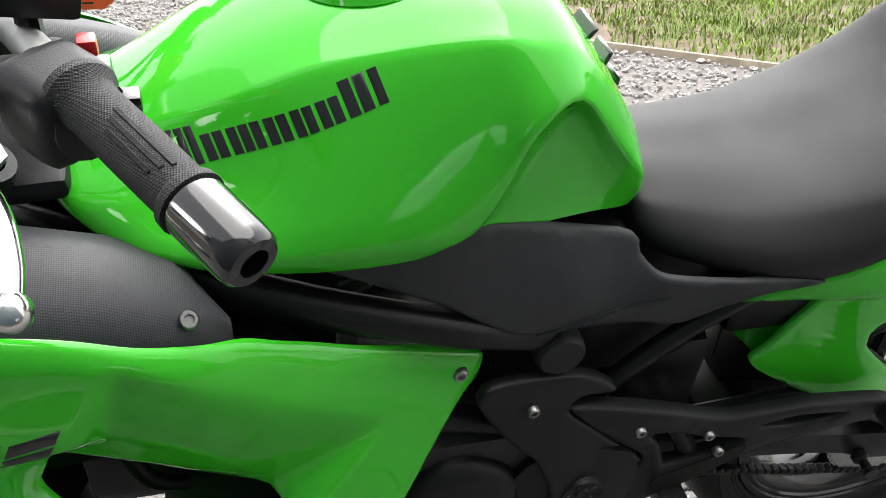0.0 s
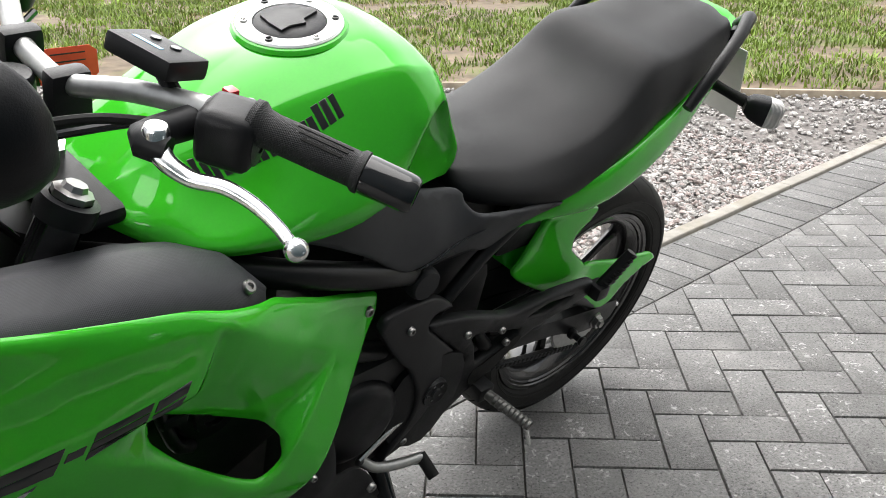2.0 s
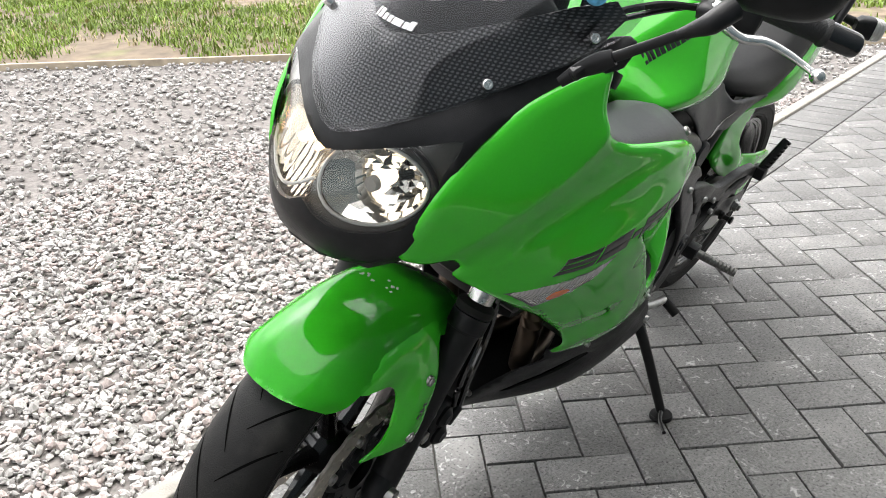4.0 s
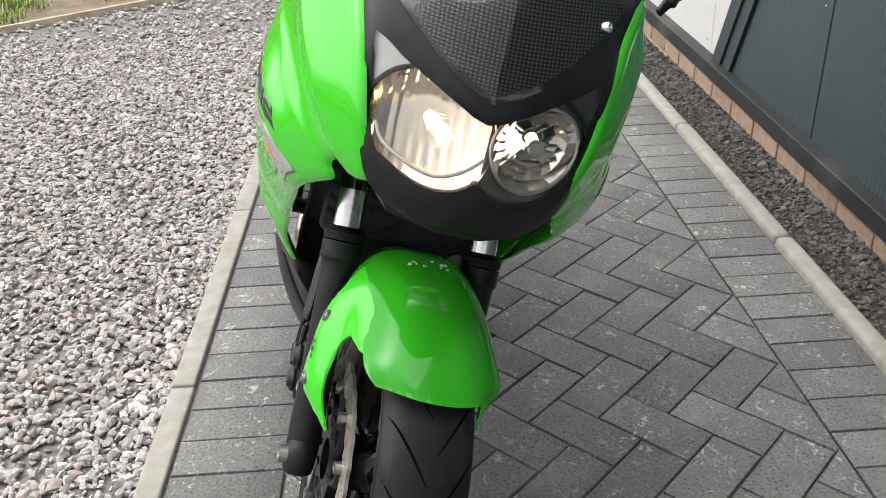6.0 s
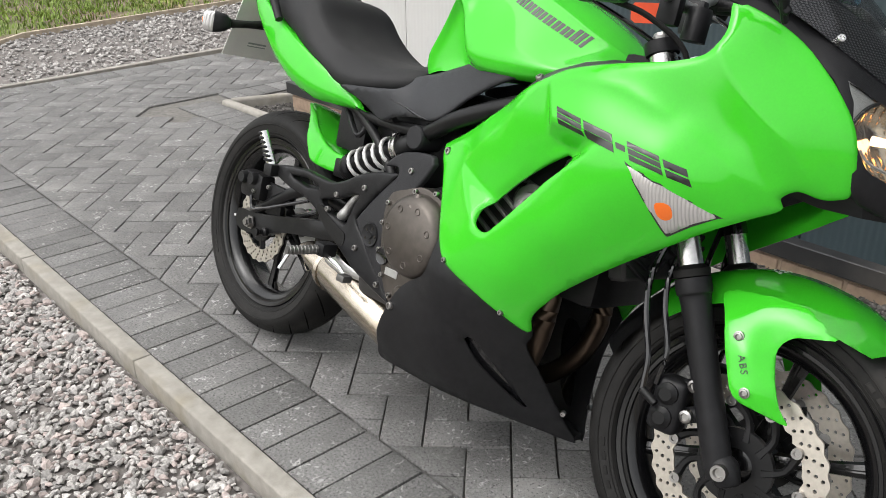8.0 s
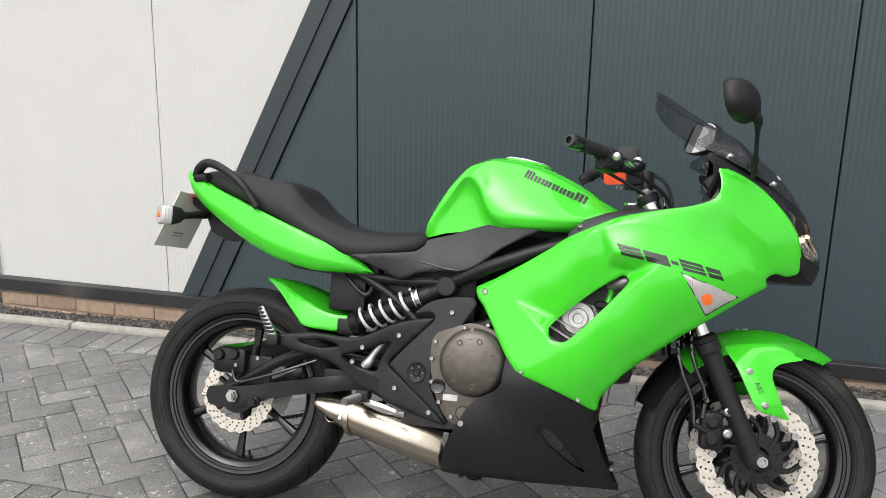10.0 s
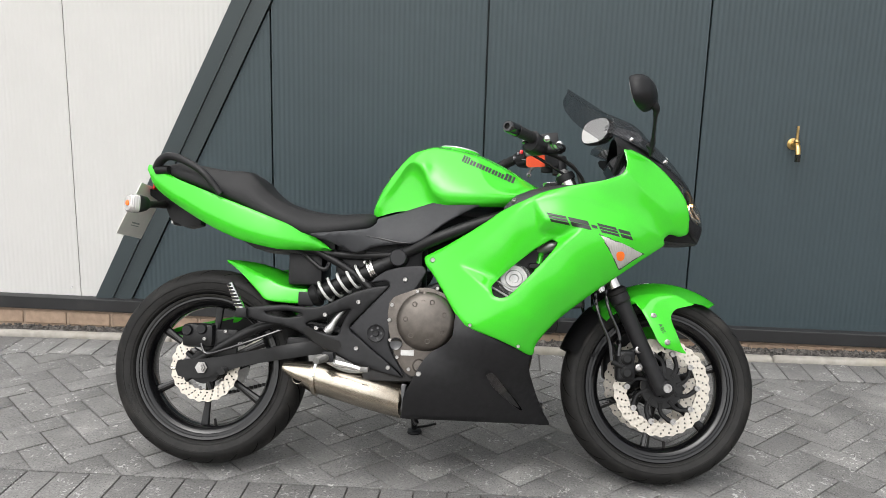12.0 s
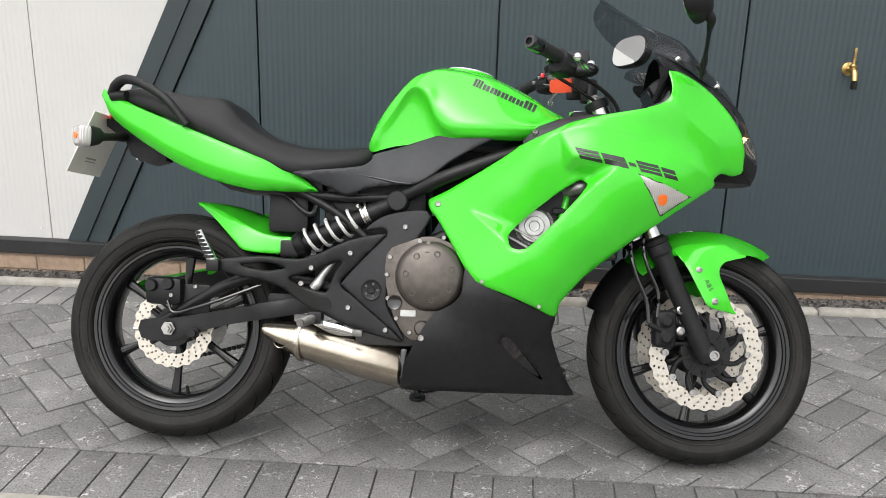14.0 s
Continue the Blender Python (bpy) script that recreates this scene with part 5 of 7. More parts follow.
part("coil_spring", tube(coil, 0.0047, 8, 1), SPRING, shock, "white coil spring")
part("damper_head", lathe([(0, 0), (0.027, 0), (0.027, 0.030), (0.024, 0.034), (0.024, 0.06), (0, 0.06)], 22, between(s0 + sd * 0.214, s1 + sd)), BLACK_METAL, shock)
part("preload_collar", lathe([(0.02, 0), (0.036, 0), (0.036, 0.005), (0.031, 0.007), (0.031, 0.012), (0.035, 0.014), (0.035, 0.018), (0.02, 0.018)], 24, between(s0 + sd * 0.198, s1)), STEEL, shock)
part("lower_seat", lathe([(0, 0), (0.030, 0), (0.034, 0.008), (0.036, 0.022), (0.030, 0.028), (0, 0.028)], 22, between(s0 - sd * 0.004, s0 + sd)), BLACK_METAL, shock)
part("battery_tray", box((-0.45, -0.08, 0.59), (-0.34, 0.08, 0.70), 0.015), BLACK_SATIN, bike, "black tray under the seat")
part("rear_linkage", box((-0.33, -0.05, 0.44), (-0.19, 0.09, 0.60), 0.03), BLACK_METAL, bike, "black castings behind the engine")
# added black block that gives the shaded depth seen through vents and gaps
part("vent_backing", box((0.12, -0.10, 0.46), (0.40, 0.10, 0.80), 0.03), BLACK_METAL, bike, "added dark filler for the shade behind the fairing vents")
part("inner_box", box((-0.30, -0.09, 0.56), (-0.02, 0.09, 0.79), 0.03), BLACK_SATIN, bike, "black airbox and wiring under the tank")
part("wiring", tube([(-0.40, -0.095, 0.69), (-0.33, -0.11, 0.64), (-0.30, -0.1, 0.68), (-0.2, -0.12, 0.70)], 0.007, 8), BLACK_SATIN, bike, "black wiring loom")

# green rear hugger over the tyre
rings = []
for i in range(18):
    t = i / 17
    a = radians(84 - 48 * t)
    half = 0.009 + 0.079 * min(1, t * 1.5) ** 0.9
    rings.append([(R_AXLE.x + (0.345 + 0.068 * t ** 1.3 - (0.012 + 0.055 * t) * abs(u) ** 2.2) * math.cos(a), half * u, R_AXLE.z + (0.345 + 0.068 * t ** 1.3 - (0.012 + 0.055 * t) * abs(u) ** 2.2) * math.sin(a)) for u in np.linspace(-1, 1, 13)])
bm = loft(rings, caps=False, closed=False)
bmesh.ops.solidify(bm, geom=bm.faces[:], thickness=0.003)
hug = part("rear_hugger", bm, GREEN, bike, "glossy green rear tyre hugger", 60)
hugw = spread([(-0.486, 0.642, 0.085), (-0.378, 0.562, 0.098), (-0.608, 0.616, 0.085), (-0.556, 0.555, 0.098), (-0.606, 0.418, 0.108), (-0.481, 0.485, 0.104), (-0.87, 0.43, 0.104), (-0.72, 0.39, 0.110), (-0.80, 0.40, 0.110), (-0.643, 0.485, 0.098), (-0.56, 0.49, 0.114), (-0.70, 0.44, 0.113)])
part("chain_guard", panel([(-0.475, 0.645), (-0.434, 0.622), (-0.398, 0.577), (-0.379, 0.558), (-0.415, 0.522), (-0.528, 0.454), (-0.596, 0.424), (-0.691, 0.356), (-0.743, 0.353), (-0.773, 0.384), (-0.824, 0.408), (-0.879, 0.417), (-0.876, 0.430), (-0.845, 0.446), (-0.730, 0.470), (-0.625, 0.493), (-0.597, 0.506), (-0.552, 0.546), (-0.546, 0.560), (-0.554, 0.579), (-0.613, 0.621)], hugw, 1, 0.006, step=0.012, fine=3, edge=0.003, roll=0.007), GREEN, hug, "green chain guard running back from the hugger", 60)
guard_line = [(-0.42, 0.53), (-0.53, 0.46), (-0.60, 0.43), (-0.69, 0.365), (-0.74, 0.36), (-0.82, 0.41), (-0.865, 0.425), (-0.73, 0.463), (-0.625, 0.486), (-0.56, 0.54)]
part("guard_liner", panel(guard_line, lambda p: hugw(p) - 0.009, 1, 0.002, step=0.03, fine=1, edge=0.0005), BLACK_SATIN, hug, "black inside of the chain guard")
sidew = spread([(-0.665, 0.665, 0.014), (-0.588, 0.645, 0.048), (-0.514, 0.612, 0.082), (-0.423, 0.579, 0.094), (-0.40, 0.53, 0.098), (-0.511, 0.541, 0.099), (-0.567, 0.592, 0.080), (-0.62, 0.63, 0.045)])
part("hugger_side", panel([(-0.668, 0.667), (-0.63, 0.660), (-0.588, 0.646), (-0.514, 0.613), (-0.47, 0.592), (-0.423, 0.580), (-0.378, 0.577), (-0.392, 0.555), (-0.403, 0.535), (-0.457, 0.534), (-0.511, 0.541), (-0.535, 0.562), (-0.567, 0.592), (-0.61, 0.628)], sidew, -1, 0.005, step=0.012, fine=3, edge=0.003, roll=0.007), GREEN, hug, "green hugger blade", 60)
part("hugger_bracket", box((-0.41, -0.10, 0.525), (-0.36, -0.085, 0.57), 0.006), BLACK_METAL, hug)

# ---- footrest hangers, frame covers ----
hang_w = spread([(-0.57, 0.50, 0.160), (-0.45, 0.50, 0.156), (-0.36, 0.47, 0.152), (-0.21, 0.541, 0.160), (-0.12, 0.59, 0.158), (-0.213, 0.401, 0.154), (-0.3, 0.41, 0.150), (-0.1, 0.33, 0.160), (-0.23, 0.465, 0.150)])
cover_out = spread([(-0.13, 0.63, 0.150), (-0.02, 0.65, 0.164), (-0.07, 0.613, 0.162), (-0.11, 0.5, 0.172), (-0.1, 0.42, 0.172), (-0.07, 0.335, 0.168), (-0.235, 0.463, 0.150), (-0.2, 0.43, 0.156), (-0.2, 0.50, 0.154), (-0.16, 0.449, 0.167), (-0.13, 0.575, 0.158)])
for s, side in SIDES:
    hang = part("footrest_hanger", panel([(-0.575, 0.500), (-0.556, 0.514), (-0.523, 0.520), (-0.449, 0.527), (-0.40, 0.524), (-0.345, 0.523), (-0.299, 0.536), (-0.25, 0.560), (-0.208, 0.577), (-0.165, 0.588), (-0.124, 0.594), (-0.121, 0.588), (-0.150, 0.556), (-0.200, 0.505), (-0.236, 0.463), (-0.200, 0.431), (-0.150, 0.392), (-0.107, 0.358), (-0.074, 0.326), (-0.078, 0.318), (-0.133, 0.330), (-0.208, 0.350), (-0.265, 0.375), (-0.310, 0.395), (-0.341, 0.412), (-0.389, 0.445), (-0.446, 0.464), (-0.503, 0.472), (-0.555, 0.487)],
        hang_w, s, 0.016, [[(-0.370, 0.472), (-0.314, 0.490), (-0.237, 0.520), (-0.252, 0.490), (-0.265, 0.459), (-0.278, 0.438), (-0.336, 0.452)], [(-0.496, 0.501), (-0.46, 0.507), (-0.425, 0.509), (-0.384, 0.498), (-0.41, 0.492), (-0.438, 0.489)]], 0.012, 4, 0.005, 0.006), BLACK_SATIN, bike, "black cast footrest hanger", 60)
    part("heel_plate", panel([(-0.378, 0.452), (-0.362, 0.462), (-0.338, 0.447), (-0.290, 0.428), (-0.262, 0.418), (-0.262, 0.392), (-0.29, 0.392), (-0.335, 0.412)], lambda p: hang_w(p) + 0.003, s, 0.004, step=0.03), RUBBER, hang, "studded black heel plate")
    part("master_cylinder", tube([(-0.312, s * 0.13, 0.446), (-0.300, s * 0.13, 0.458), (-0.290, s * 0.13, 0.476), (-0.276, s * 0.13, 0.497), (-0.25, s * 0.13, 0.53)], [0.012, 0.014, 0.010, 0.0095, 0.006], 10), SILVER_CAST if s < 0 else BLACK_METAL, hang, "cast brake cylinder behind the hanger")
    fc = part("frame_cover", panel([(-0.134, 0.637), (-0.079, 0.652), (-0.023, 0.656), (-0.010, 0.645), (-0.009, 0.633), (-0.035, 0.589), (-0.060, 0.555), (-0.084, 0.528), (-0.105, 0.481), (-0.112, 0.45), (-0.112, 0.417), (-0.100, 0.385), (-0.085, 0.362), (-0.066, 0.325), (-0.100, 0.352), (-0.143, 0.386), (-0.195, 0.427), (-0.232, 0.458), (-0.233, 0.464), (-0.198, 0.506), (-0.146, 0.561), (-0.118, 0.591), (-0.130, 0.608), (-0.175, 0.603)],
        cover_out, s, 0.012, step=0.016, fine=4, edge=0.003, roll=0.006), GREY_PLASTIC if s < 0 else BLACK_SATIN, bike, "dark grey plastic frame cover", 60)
    for x, z in ((-0.070, 0.613), (-0.210, 0.541), (-0.312, 0.500), (-0.338, 0.459), (-0.213, 0.401), (-0.114, 0.347)):
        y = float((cover_out if x > -0.1 else hang_w)(np.array([[x, z]]))[0])
        bolt((x, s * (y + 0.001), z), (0, s, 0), 0.0072, fc, "cover_bolt", None, 0.005)
    ctr = Vector((-0.152, s * float(cover_out(np.array([[-0.152, 0.449]]))[0]), 0.449))
    boss = part("pivot_cap", lathe([(0, 0.006), (0.008, 0.007), (0.010, 0.004), (0.02, 0.004), (0.025, 0.006), (0.027, 0), (0.027, -0.01), (0, -0.01)], 28, between(ctr, ctr + Vector((0, s, 0)))), BLACK_SATIN, fc, "black swingarm pivot cap")
    for i in range(5):
        a = 2 * math.pi * i / 5
        q = ctr + Vector((0.0165 * math.cos(a), s * 0.0045, 0.0165 * math.sin(a)))
        part("pivot_hole", lathe([(0, 0), (0.0035, 0), (0.0035, -0.004), (0, -0.004)], 8, between(q, q + Vector((0, s, 0)))), GLOSS_BLACK, fc)
    # passenger footrest, folded up
    pb = Vector((-0.565, s * 0.165, 0.50))
    pt = Vector((-0.602, s * 0.185, 0.588))
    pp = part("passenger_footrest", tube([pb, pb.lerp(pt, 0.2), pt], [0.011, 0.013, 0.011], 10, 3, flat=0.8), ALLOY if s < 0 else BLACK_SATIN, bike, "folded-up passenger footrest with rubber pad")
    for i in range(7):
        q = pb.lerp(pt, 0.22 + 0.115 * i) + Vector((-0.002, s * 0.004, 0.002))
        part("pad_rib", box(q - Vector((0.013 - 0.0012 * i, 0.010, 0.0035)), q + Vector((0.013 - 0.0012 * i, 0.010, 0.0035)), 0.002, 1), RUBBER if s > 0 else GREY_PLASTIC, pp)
    part("hinge", box(pb - Vector((0.017, 0.017, 0.016)), pb + Vector((0.017, 0.017, 0.014)), 0.006), BLACK_SATIN, pp)
    # rider footrest
    f0, f1 = Vector((-0.292, s * 0.165, 0.374)), Vector((-0.312, s * 0.268, 0.366))
    fp = part("rider_footrest", tube([f0, f0.lerp(f1, 0.3), f1], [0.009, 0.0105, 0.0095], 12, 3), PEG, bike, "knurled alloy rider footrest")
    for i in range(9):
        q = f0.lerp(f1, 0.25 + 0.085 * i)
        part("knurl", lathe([(0.0095, -0.002), (0.0118, 0), (0.0095, 0.002)], 12, between(q, f1 + (f1 - f0))), PEG, fp)
    part("footrest_pivot", box(f0 - Vector((0.018, 0.03, 0.016)), f0 + Vector((0.018, 0.012, 0.016)), 0.006), BLACK_SATIN, fp)
    part("hero_pin", tube([f1 + Vector((0.0, -s * 0.012, 0)), f1 + Vector((-0.008, s * 0.006, -0.045))], 0.0045, 8, 1), ALLOY, fp)
# brake pedal right, gear lever left, side stand
bpedal = part("brake_pedal", tube([(-0.295, -0.165, 0.366), (-0.273, -0.178, 0.357), (-0.228, -0.182, 0.349), (-0.190, -0.190, 0.340)], [0.009, 0.0105, 0.009, 0.0065], 12, flat=0.6), ALLOY, bike, "alloy brake pedal")
part("pedal_pad", box((-0.192, -0.212, 0.333), (-0.166, -0.186, 0.349), 0.003), PEG, bpedal, "ribbed pedal pad")
lever = part("gear_lever", tube([(-0.018, 0.164, 0.361), (-0.05, 0.175, 0.335), (-0.10, 0.185, 0.325), (-0.138, 0.19, 0.322)], [0.010, 0.009, 0.009, 0.008], 10), SILVER_CAST, bike, "alloy gear lever with rubber peg")
part("lever_rubber", tube([(-0.137, 0.185, 0.322), (-0.14, 0.225, 0.302)], [0.0105, 0.0105], 12, 2), RUBBER, lever)
part("link_rod", tube([(-0.018, 0.164, 0.361), (-0.09, 0.16, 0.40), (-0.2, 0.155, 0.44)], 0.005, 8, 2), STEEL, lever)
stand = part("side_stand", tube([(-0.068, 0.12, 0.335), (-0.068, 0.20, 0.25), (-0.067, 0.30, 0.112)], [0.013, 0.012, 0.0105], 10, 3), BLACK_METAL, bike, "black steel side stand")
foot = lathe([(0, 0.005), (0.024, 0.005), (0.026, 0.001), (0.026, -0.003), (0, -0.003)], 20, Matrix.Translation((-0.067, 0.305, 0.1005)) @ Matrix.Rotation(radians(17.2), 4, "X"))
part("stand_foot", foot, BLACK_METAL, stand)
part("stand_tang", tube([(-0.067, 0.30, 0.115), (-0.03, 0.315, 0.118), (0.005, 0.34, 0.125)], 0.0045, 8), BLACK_METAL, stand)
part("stand_spring", tube([(-0.085, 0.14, 0.32), (-0.083, 0.2, 0.245), (-0.08, 0.245, 0.18)], 0.007, 8, 2), GLOSS_BLACK, stand)
part("stand_bracket", box((-0.10, 0.09, 0.31), (-0.04, 0.13, 0.40), 0.008), BLACK_METAL, stand)


# ---- bodywork ----
def across(bm):
    """How far a body's skin stands off the middle plane at (x, z) on the right: a function of points."""
    from mathutils.bvhtree import BVHTree
    tree = BVHTree.FromBMesh(bm)

    def width(p):
        out = []
        for x, z in p:
            hit = tree.ray_cast(Vector((x, -0.6, z)), Vector((0, 1, 0)))[0]
            out.append(-hit.y if hit else 0.1)
        return np.array(out)
    return width


def sections(rows, fine=4):
    """A body lofted along x: each row x and (half width, height) points from the bottom edge to the crown."""
    n = len(rows[0][1])
    full = []
    cols = [curve_points([(x, *pts[k]) for x, pts in rows], fine) for k in range(n)]
    for i in range(len(cols[0])):
        half = curve_points([tuple(c[i]) for c in cols], 3)
        ring = [(p[0], -p[1], p[2]) for p in half] + [(p[0], p[1], p[2]) for p in half[-2::-1]]
        full.append(ring)
    return full


def crowned(w, z):
    """Adds points near the crown, so that the shoulder is firm and the top stays flat."""
    pts = list(zip(w, z))
    (wa, za), (_, zt) = pts[-2], pts[-1]
    return pts[:-1] + [(wa * 0.86, za + 0.36 * (zt - za)), (wa * 0.5, zt - 0.18 * (zt - za)), (0, zt)]


# rows: floor edge, under the bulge, below and above its crease, side, shoulder, crown
TANK_ROWS = [
    (-0.187, crowned((0.050, 0.054, 0.056, 0.055, 0.052, 0.03, 0), (0.815, 0.82, 0.825, 0.832, 0.84, 0.852, 0.856))),
    (-0.170, crowned((0.076, 0.080, 0.084, 0.085, 0.082, 0.05, 0), (0.812, 0.822, 0.834, 0.847, 0.86, 0.886, 0.895))),
    (-0.120, crowned((0.096, 0.094, 0.096, 0.103, 0.106, 0.086, 0), (0.824, 0.845, 0.880, 0.903, 0.92, 0.950, 0.965))),
    (-0.070, crowned((0.111, 0.109, 0.114, 0.129, 0.131, 0.108, 0), (0.830, 0.86, 0.945, 0.970, 0.978, 1.000, 1.020))),
    (-0.030, crowned((0.124, 0.121, 0.129, 0.147, 0.149, 0.122, 0), (0.832, 0.86, 0.925, 0.950, 0.972, 1.012, 1.038))),
    (0.000, crowned((0.134, 0.132, 0.143, 0.159, 0.150, 0.124, 0), (0.833, 0.85, 0.876, 0.898, 0.955, 1.018, 1.046))),
    (0.030, crowned((0.142, 0.146, 0.158, 0.169, 0.150, 0.122, 0), (0.838, 0.848, 0.858, 0.880, 0.955, 1.016, 1.046))),
    (0.070, crowned((0.150, 0.163, 0.171, 0.174, 0.147, 0.119, 0), (0.842, 0.848, 0.858, 0.885, 0.955, 1.010, 1.043))),
    (0.150, crowned((0.150, 0.165, 0.173, 0.177, 0.143, 0.110, 0), (0.842, 0.848, 0.857, 0.882, 0.942, 0.993, 1.020))),
    (0.240, crowned((0.132, 0.152, 0.163, 0.166, 0.124, 0.094, 0), (0.845, 0.852, 0.862, 0.878, 0.910, 0.951, 0.978))),
    (0.300, crowned((0.110, 0.130, 0.140, 0.141, 0.122, 0.072, 0), (0.858, 0.865, 0.873, 0.883, 0.905, 0.928, 0.938))),
    (0.346, crowned((0.065, 0.085, 0.094, 0.096, 0.092, 0.06, 0), (0.878, 0.883, 0.888, 0.893, 0.90, 0.909, 0.913))),
    (0.365, crowned((0.02, 0.026, 0.03, 0.031, 0.03, 0.02, 0), (0.878, 0.881, 0.883, 0.886, 0.888, 0.892, 0.893)))]
tank_bm = loft(sections(TANK_ROWS), closed=False, caps=False)
tank_w = across(tank_bm)
tank = part("fuel_tank", tank_bm, GREEN, bike, "glossy green sculpted fuel tank", 70)
part("tank_floor", loft([[(x, -w * 0.98, z + 0.002), (x, w * 0.98, z + 0.002), (x, w * 0.5, z + 0.02), (x, -w * 0.5, z + 0.02)] for x, ((w, z), *_) in TANK_ROWS]), BLACK_SATIN, tank)
capm = Matrix.Translation((0.078, 0, 1.0355)) @ Matrix.Rotation(radians(9.5), 4, "Y") @ Matrix.Scale(0.93, 4)
cap = part("filler_cap", lathe([(0.047, 0.006), (0.049, 0.0075), (0.066, 0.0075), (0.0685, 0.005), (0.069, -0.012), (0.047, -0.012)], 64, capm, None, True), CAPRING, tank, "round satin alloy filler cap ring")
part("cap_rim", lathe([(0.069, 0.004), (0.072, 0.003), (0.075, -0.002), (0.069, -0.012)], 64, capm, None, True), GREEN, tank)
part("cap_lock", lathe([(0, 0.0085), (0.030, 0.0085), (0.042, 0.0075), (0.0465, 0.005), (0.0465, -0.008), (0, -0.008)], 48, capm), GREY_PLASTIC, tank, "dark grey cap centre")
part("cap_flap", turned(panel([(-0.038, -0.006), (-0.012, -0.014), (-0.008, -0.024), (0.012, -0.02), (0.028, -0.024), (0.03, 0), (0.028, 0.024), (0.012, 0.02), (-0.008, 0.024), (-0.012, 0.014), (-0.038, 0.006)], 0, 1, 0.006, step=0.03, fine=1), capm @ Matrix.Translation((0, 0, 0.0135)) @ Matrix.Rotation(radians(-90), 4, "X") @ Matrix.Scale(-1, 4, (0, 1, 0))), BLACK_SATIN, tank, "black star-shaped key flap")
for i in range(6):
    a = 2 * math.pi * (i + 0.5) / 6
    q = capm @ Vector((0.0575 * math.cos(a), 0.0575 * math.sin(a), 0.0075))
    part("cap_screw", lathe([(0, 0.0005), (0.0025, 0.0005), (0.003, 0.0025), (0.0045, 0.002), (0.005, -0.001), (0, -0.001)], 10, between(q, q + capm.to_3x3() @ Vector((0, 0, 1)))), STEEL if i % 2 else GLOSS_BLACK, tank)
# tank maker's name as plain shapes: tall and low upright blocks along a falling line
for s, side in SIDES:
    p0, p1 = Vector((0.088, 0.984)), Vector((0.250, 0.921))
    ax = (p1 - p0).normalized()
    up = Vector((-ax.y, ax.x))
    # each cell: width, height, and the share of it that each of its bars takes
    cells = ((0.027, 0.024, 3), (0.021, 0.017, 2), (0.031, 0.017, 3), (0.021, 0.017, 2), (0.020, 0.017, 2), (0.021, 0.017, 2), (0.024, 0.024, 2), (0.009, 0.024, 1))
    pos, gap = 0.0, 0.004
    unit = (p1 - p0).length / (sum(c[0] for c in cells) + gap * 7)
    for w_, h_, n_ in (cells if s < 0 else cells[::-1]):
        bw = w_ / (n_ + 0.25 * (n_ - 1))
        for k in range(n_):
            a = p0 + ax * ((pos + k * bw * 1.25) * unit)
            b = a + ax * (bw * unit)
            quad = [a, b, b + up * h_, a + up * h_]
            part("name_bar", panel([tuple(q) for q in quad], lambda p: tank_w(p) + 0.0009, s, 0.0015, step=0.004, fine=1, edge=0.0002), DECAL, tank, "plain black bar of the maker's name")
        pos += w_ + gap
# scuff guard on the rear of the tank
for y0, y1 in ((-0.02, 0.02),):
    for i, (x, z) in enumerate(((-0.118, 0.967), (-0.142, 0.938), (-0.16, 0.908))):
        part("tank_pad", turned(box((-0.002, -0.022 + 0.004 * i, -0.011), (0.003, 0.022 - 0.004 * i, 0.011), 0.002, 1), Matrix.Translation((x - 0.001, 0, z)) @ Matrix.Rotation(radians(-40 + 18 * i), 4, "Y")), GLOSS_BLACK, tank, "black scuff guard")

# seat
def seat_row(x, wb, zb, wt, zt, dish=0.0):
    return (x, [(wb * 0.93, zb - 0.008), (wb, zb), (wb * 1.0, zb + 0.35 * (zt - zb)), (wb * 0.5 + wt * 0.5, zb + 0.72 * (zt - zb)), (wt, zt - 0.008), (wt * 0.5, zt + 0.0 - dish * 0.3), (0, zt - dish)])


SEAT_ROWS = [seat_row(-0.168, 0.055, 0.790, 0.035, 0.812), seat_row(-0.178, 0.09, 0.779, 0.06, 0.824), seat_row(-0.215, 0.116, 0.770, 0.075, 0.826), seat_row(-0.29, 0.140, 0.757, 0.09, 0.820), seat_row(-0.37, 0.152, 0.750, 0.105, 0.826),
             seat_row(-0.45, 0.155, 0.776, 0.115, 0.850), seat_row(-0.51, 0.154, 0.803, 0.114, 0.888), seat_row(-0.555, 0.151, 0.824, 0.111, 0.932), seat_row(-0.59, 0.147, 0.842, 0.109, 0.948), seat_row(-0.66, 0.139, 0.868, 0.104, 0.952),
             seat_row(-0.74, 0.124, 0.900, 0.092, 0.966), seat_row(-0.81, 0.105, 0.926, 0.08, 0.976), seat_row(-0.86, 0.078, 0.942, 0.055, 0.972), seat_row(-0.878, 0.04, 0.947, 0.025, 0.962)]
rings = sections(SEAT_ROWS)
seat = part("seat", loft(rings, closed=True, caps=True), SEAT, bike, "black vinyl stepped dual seat", 75)

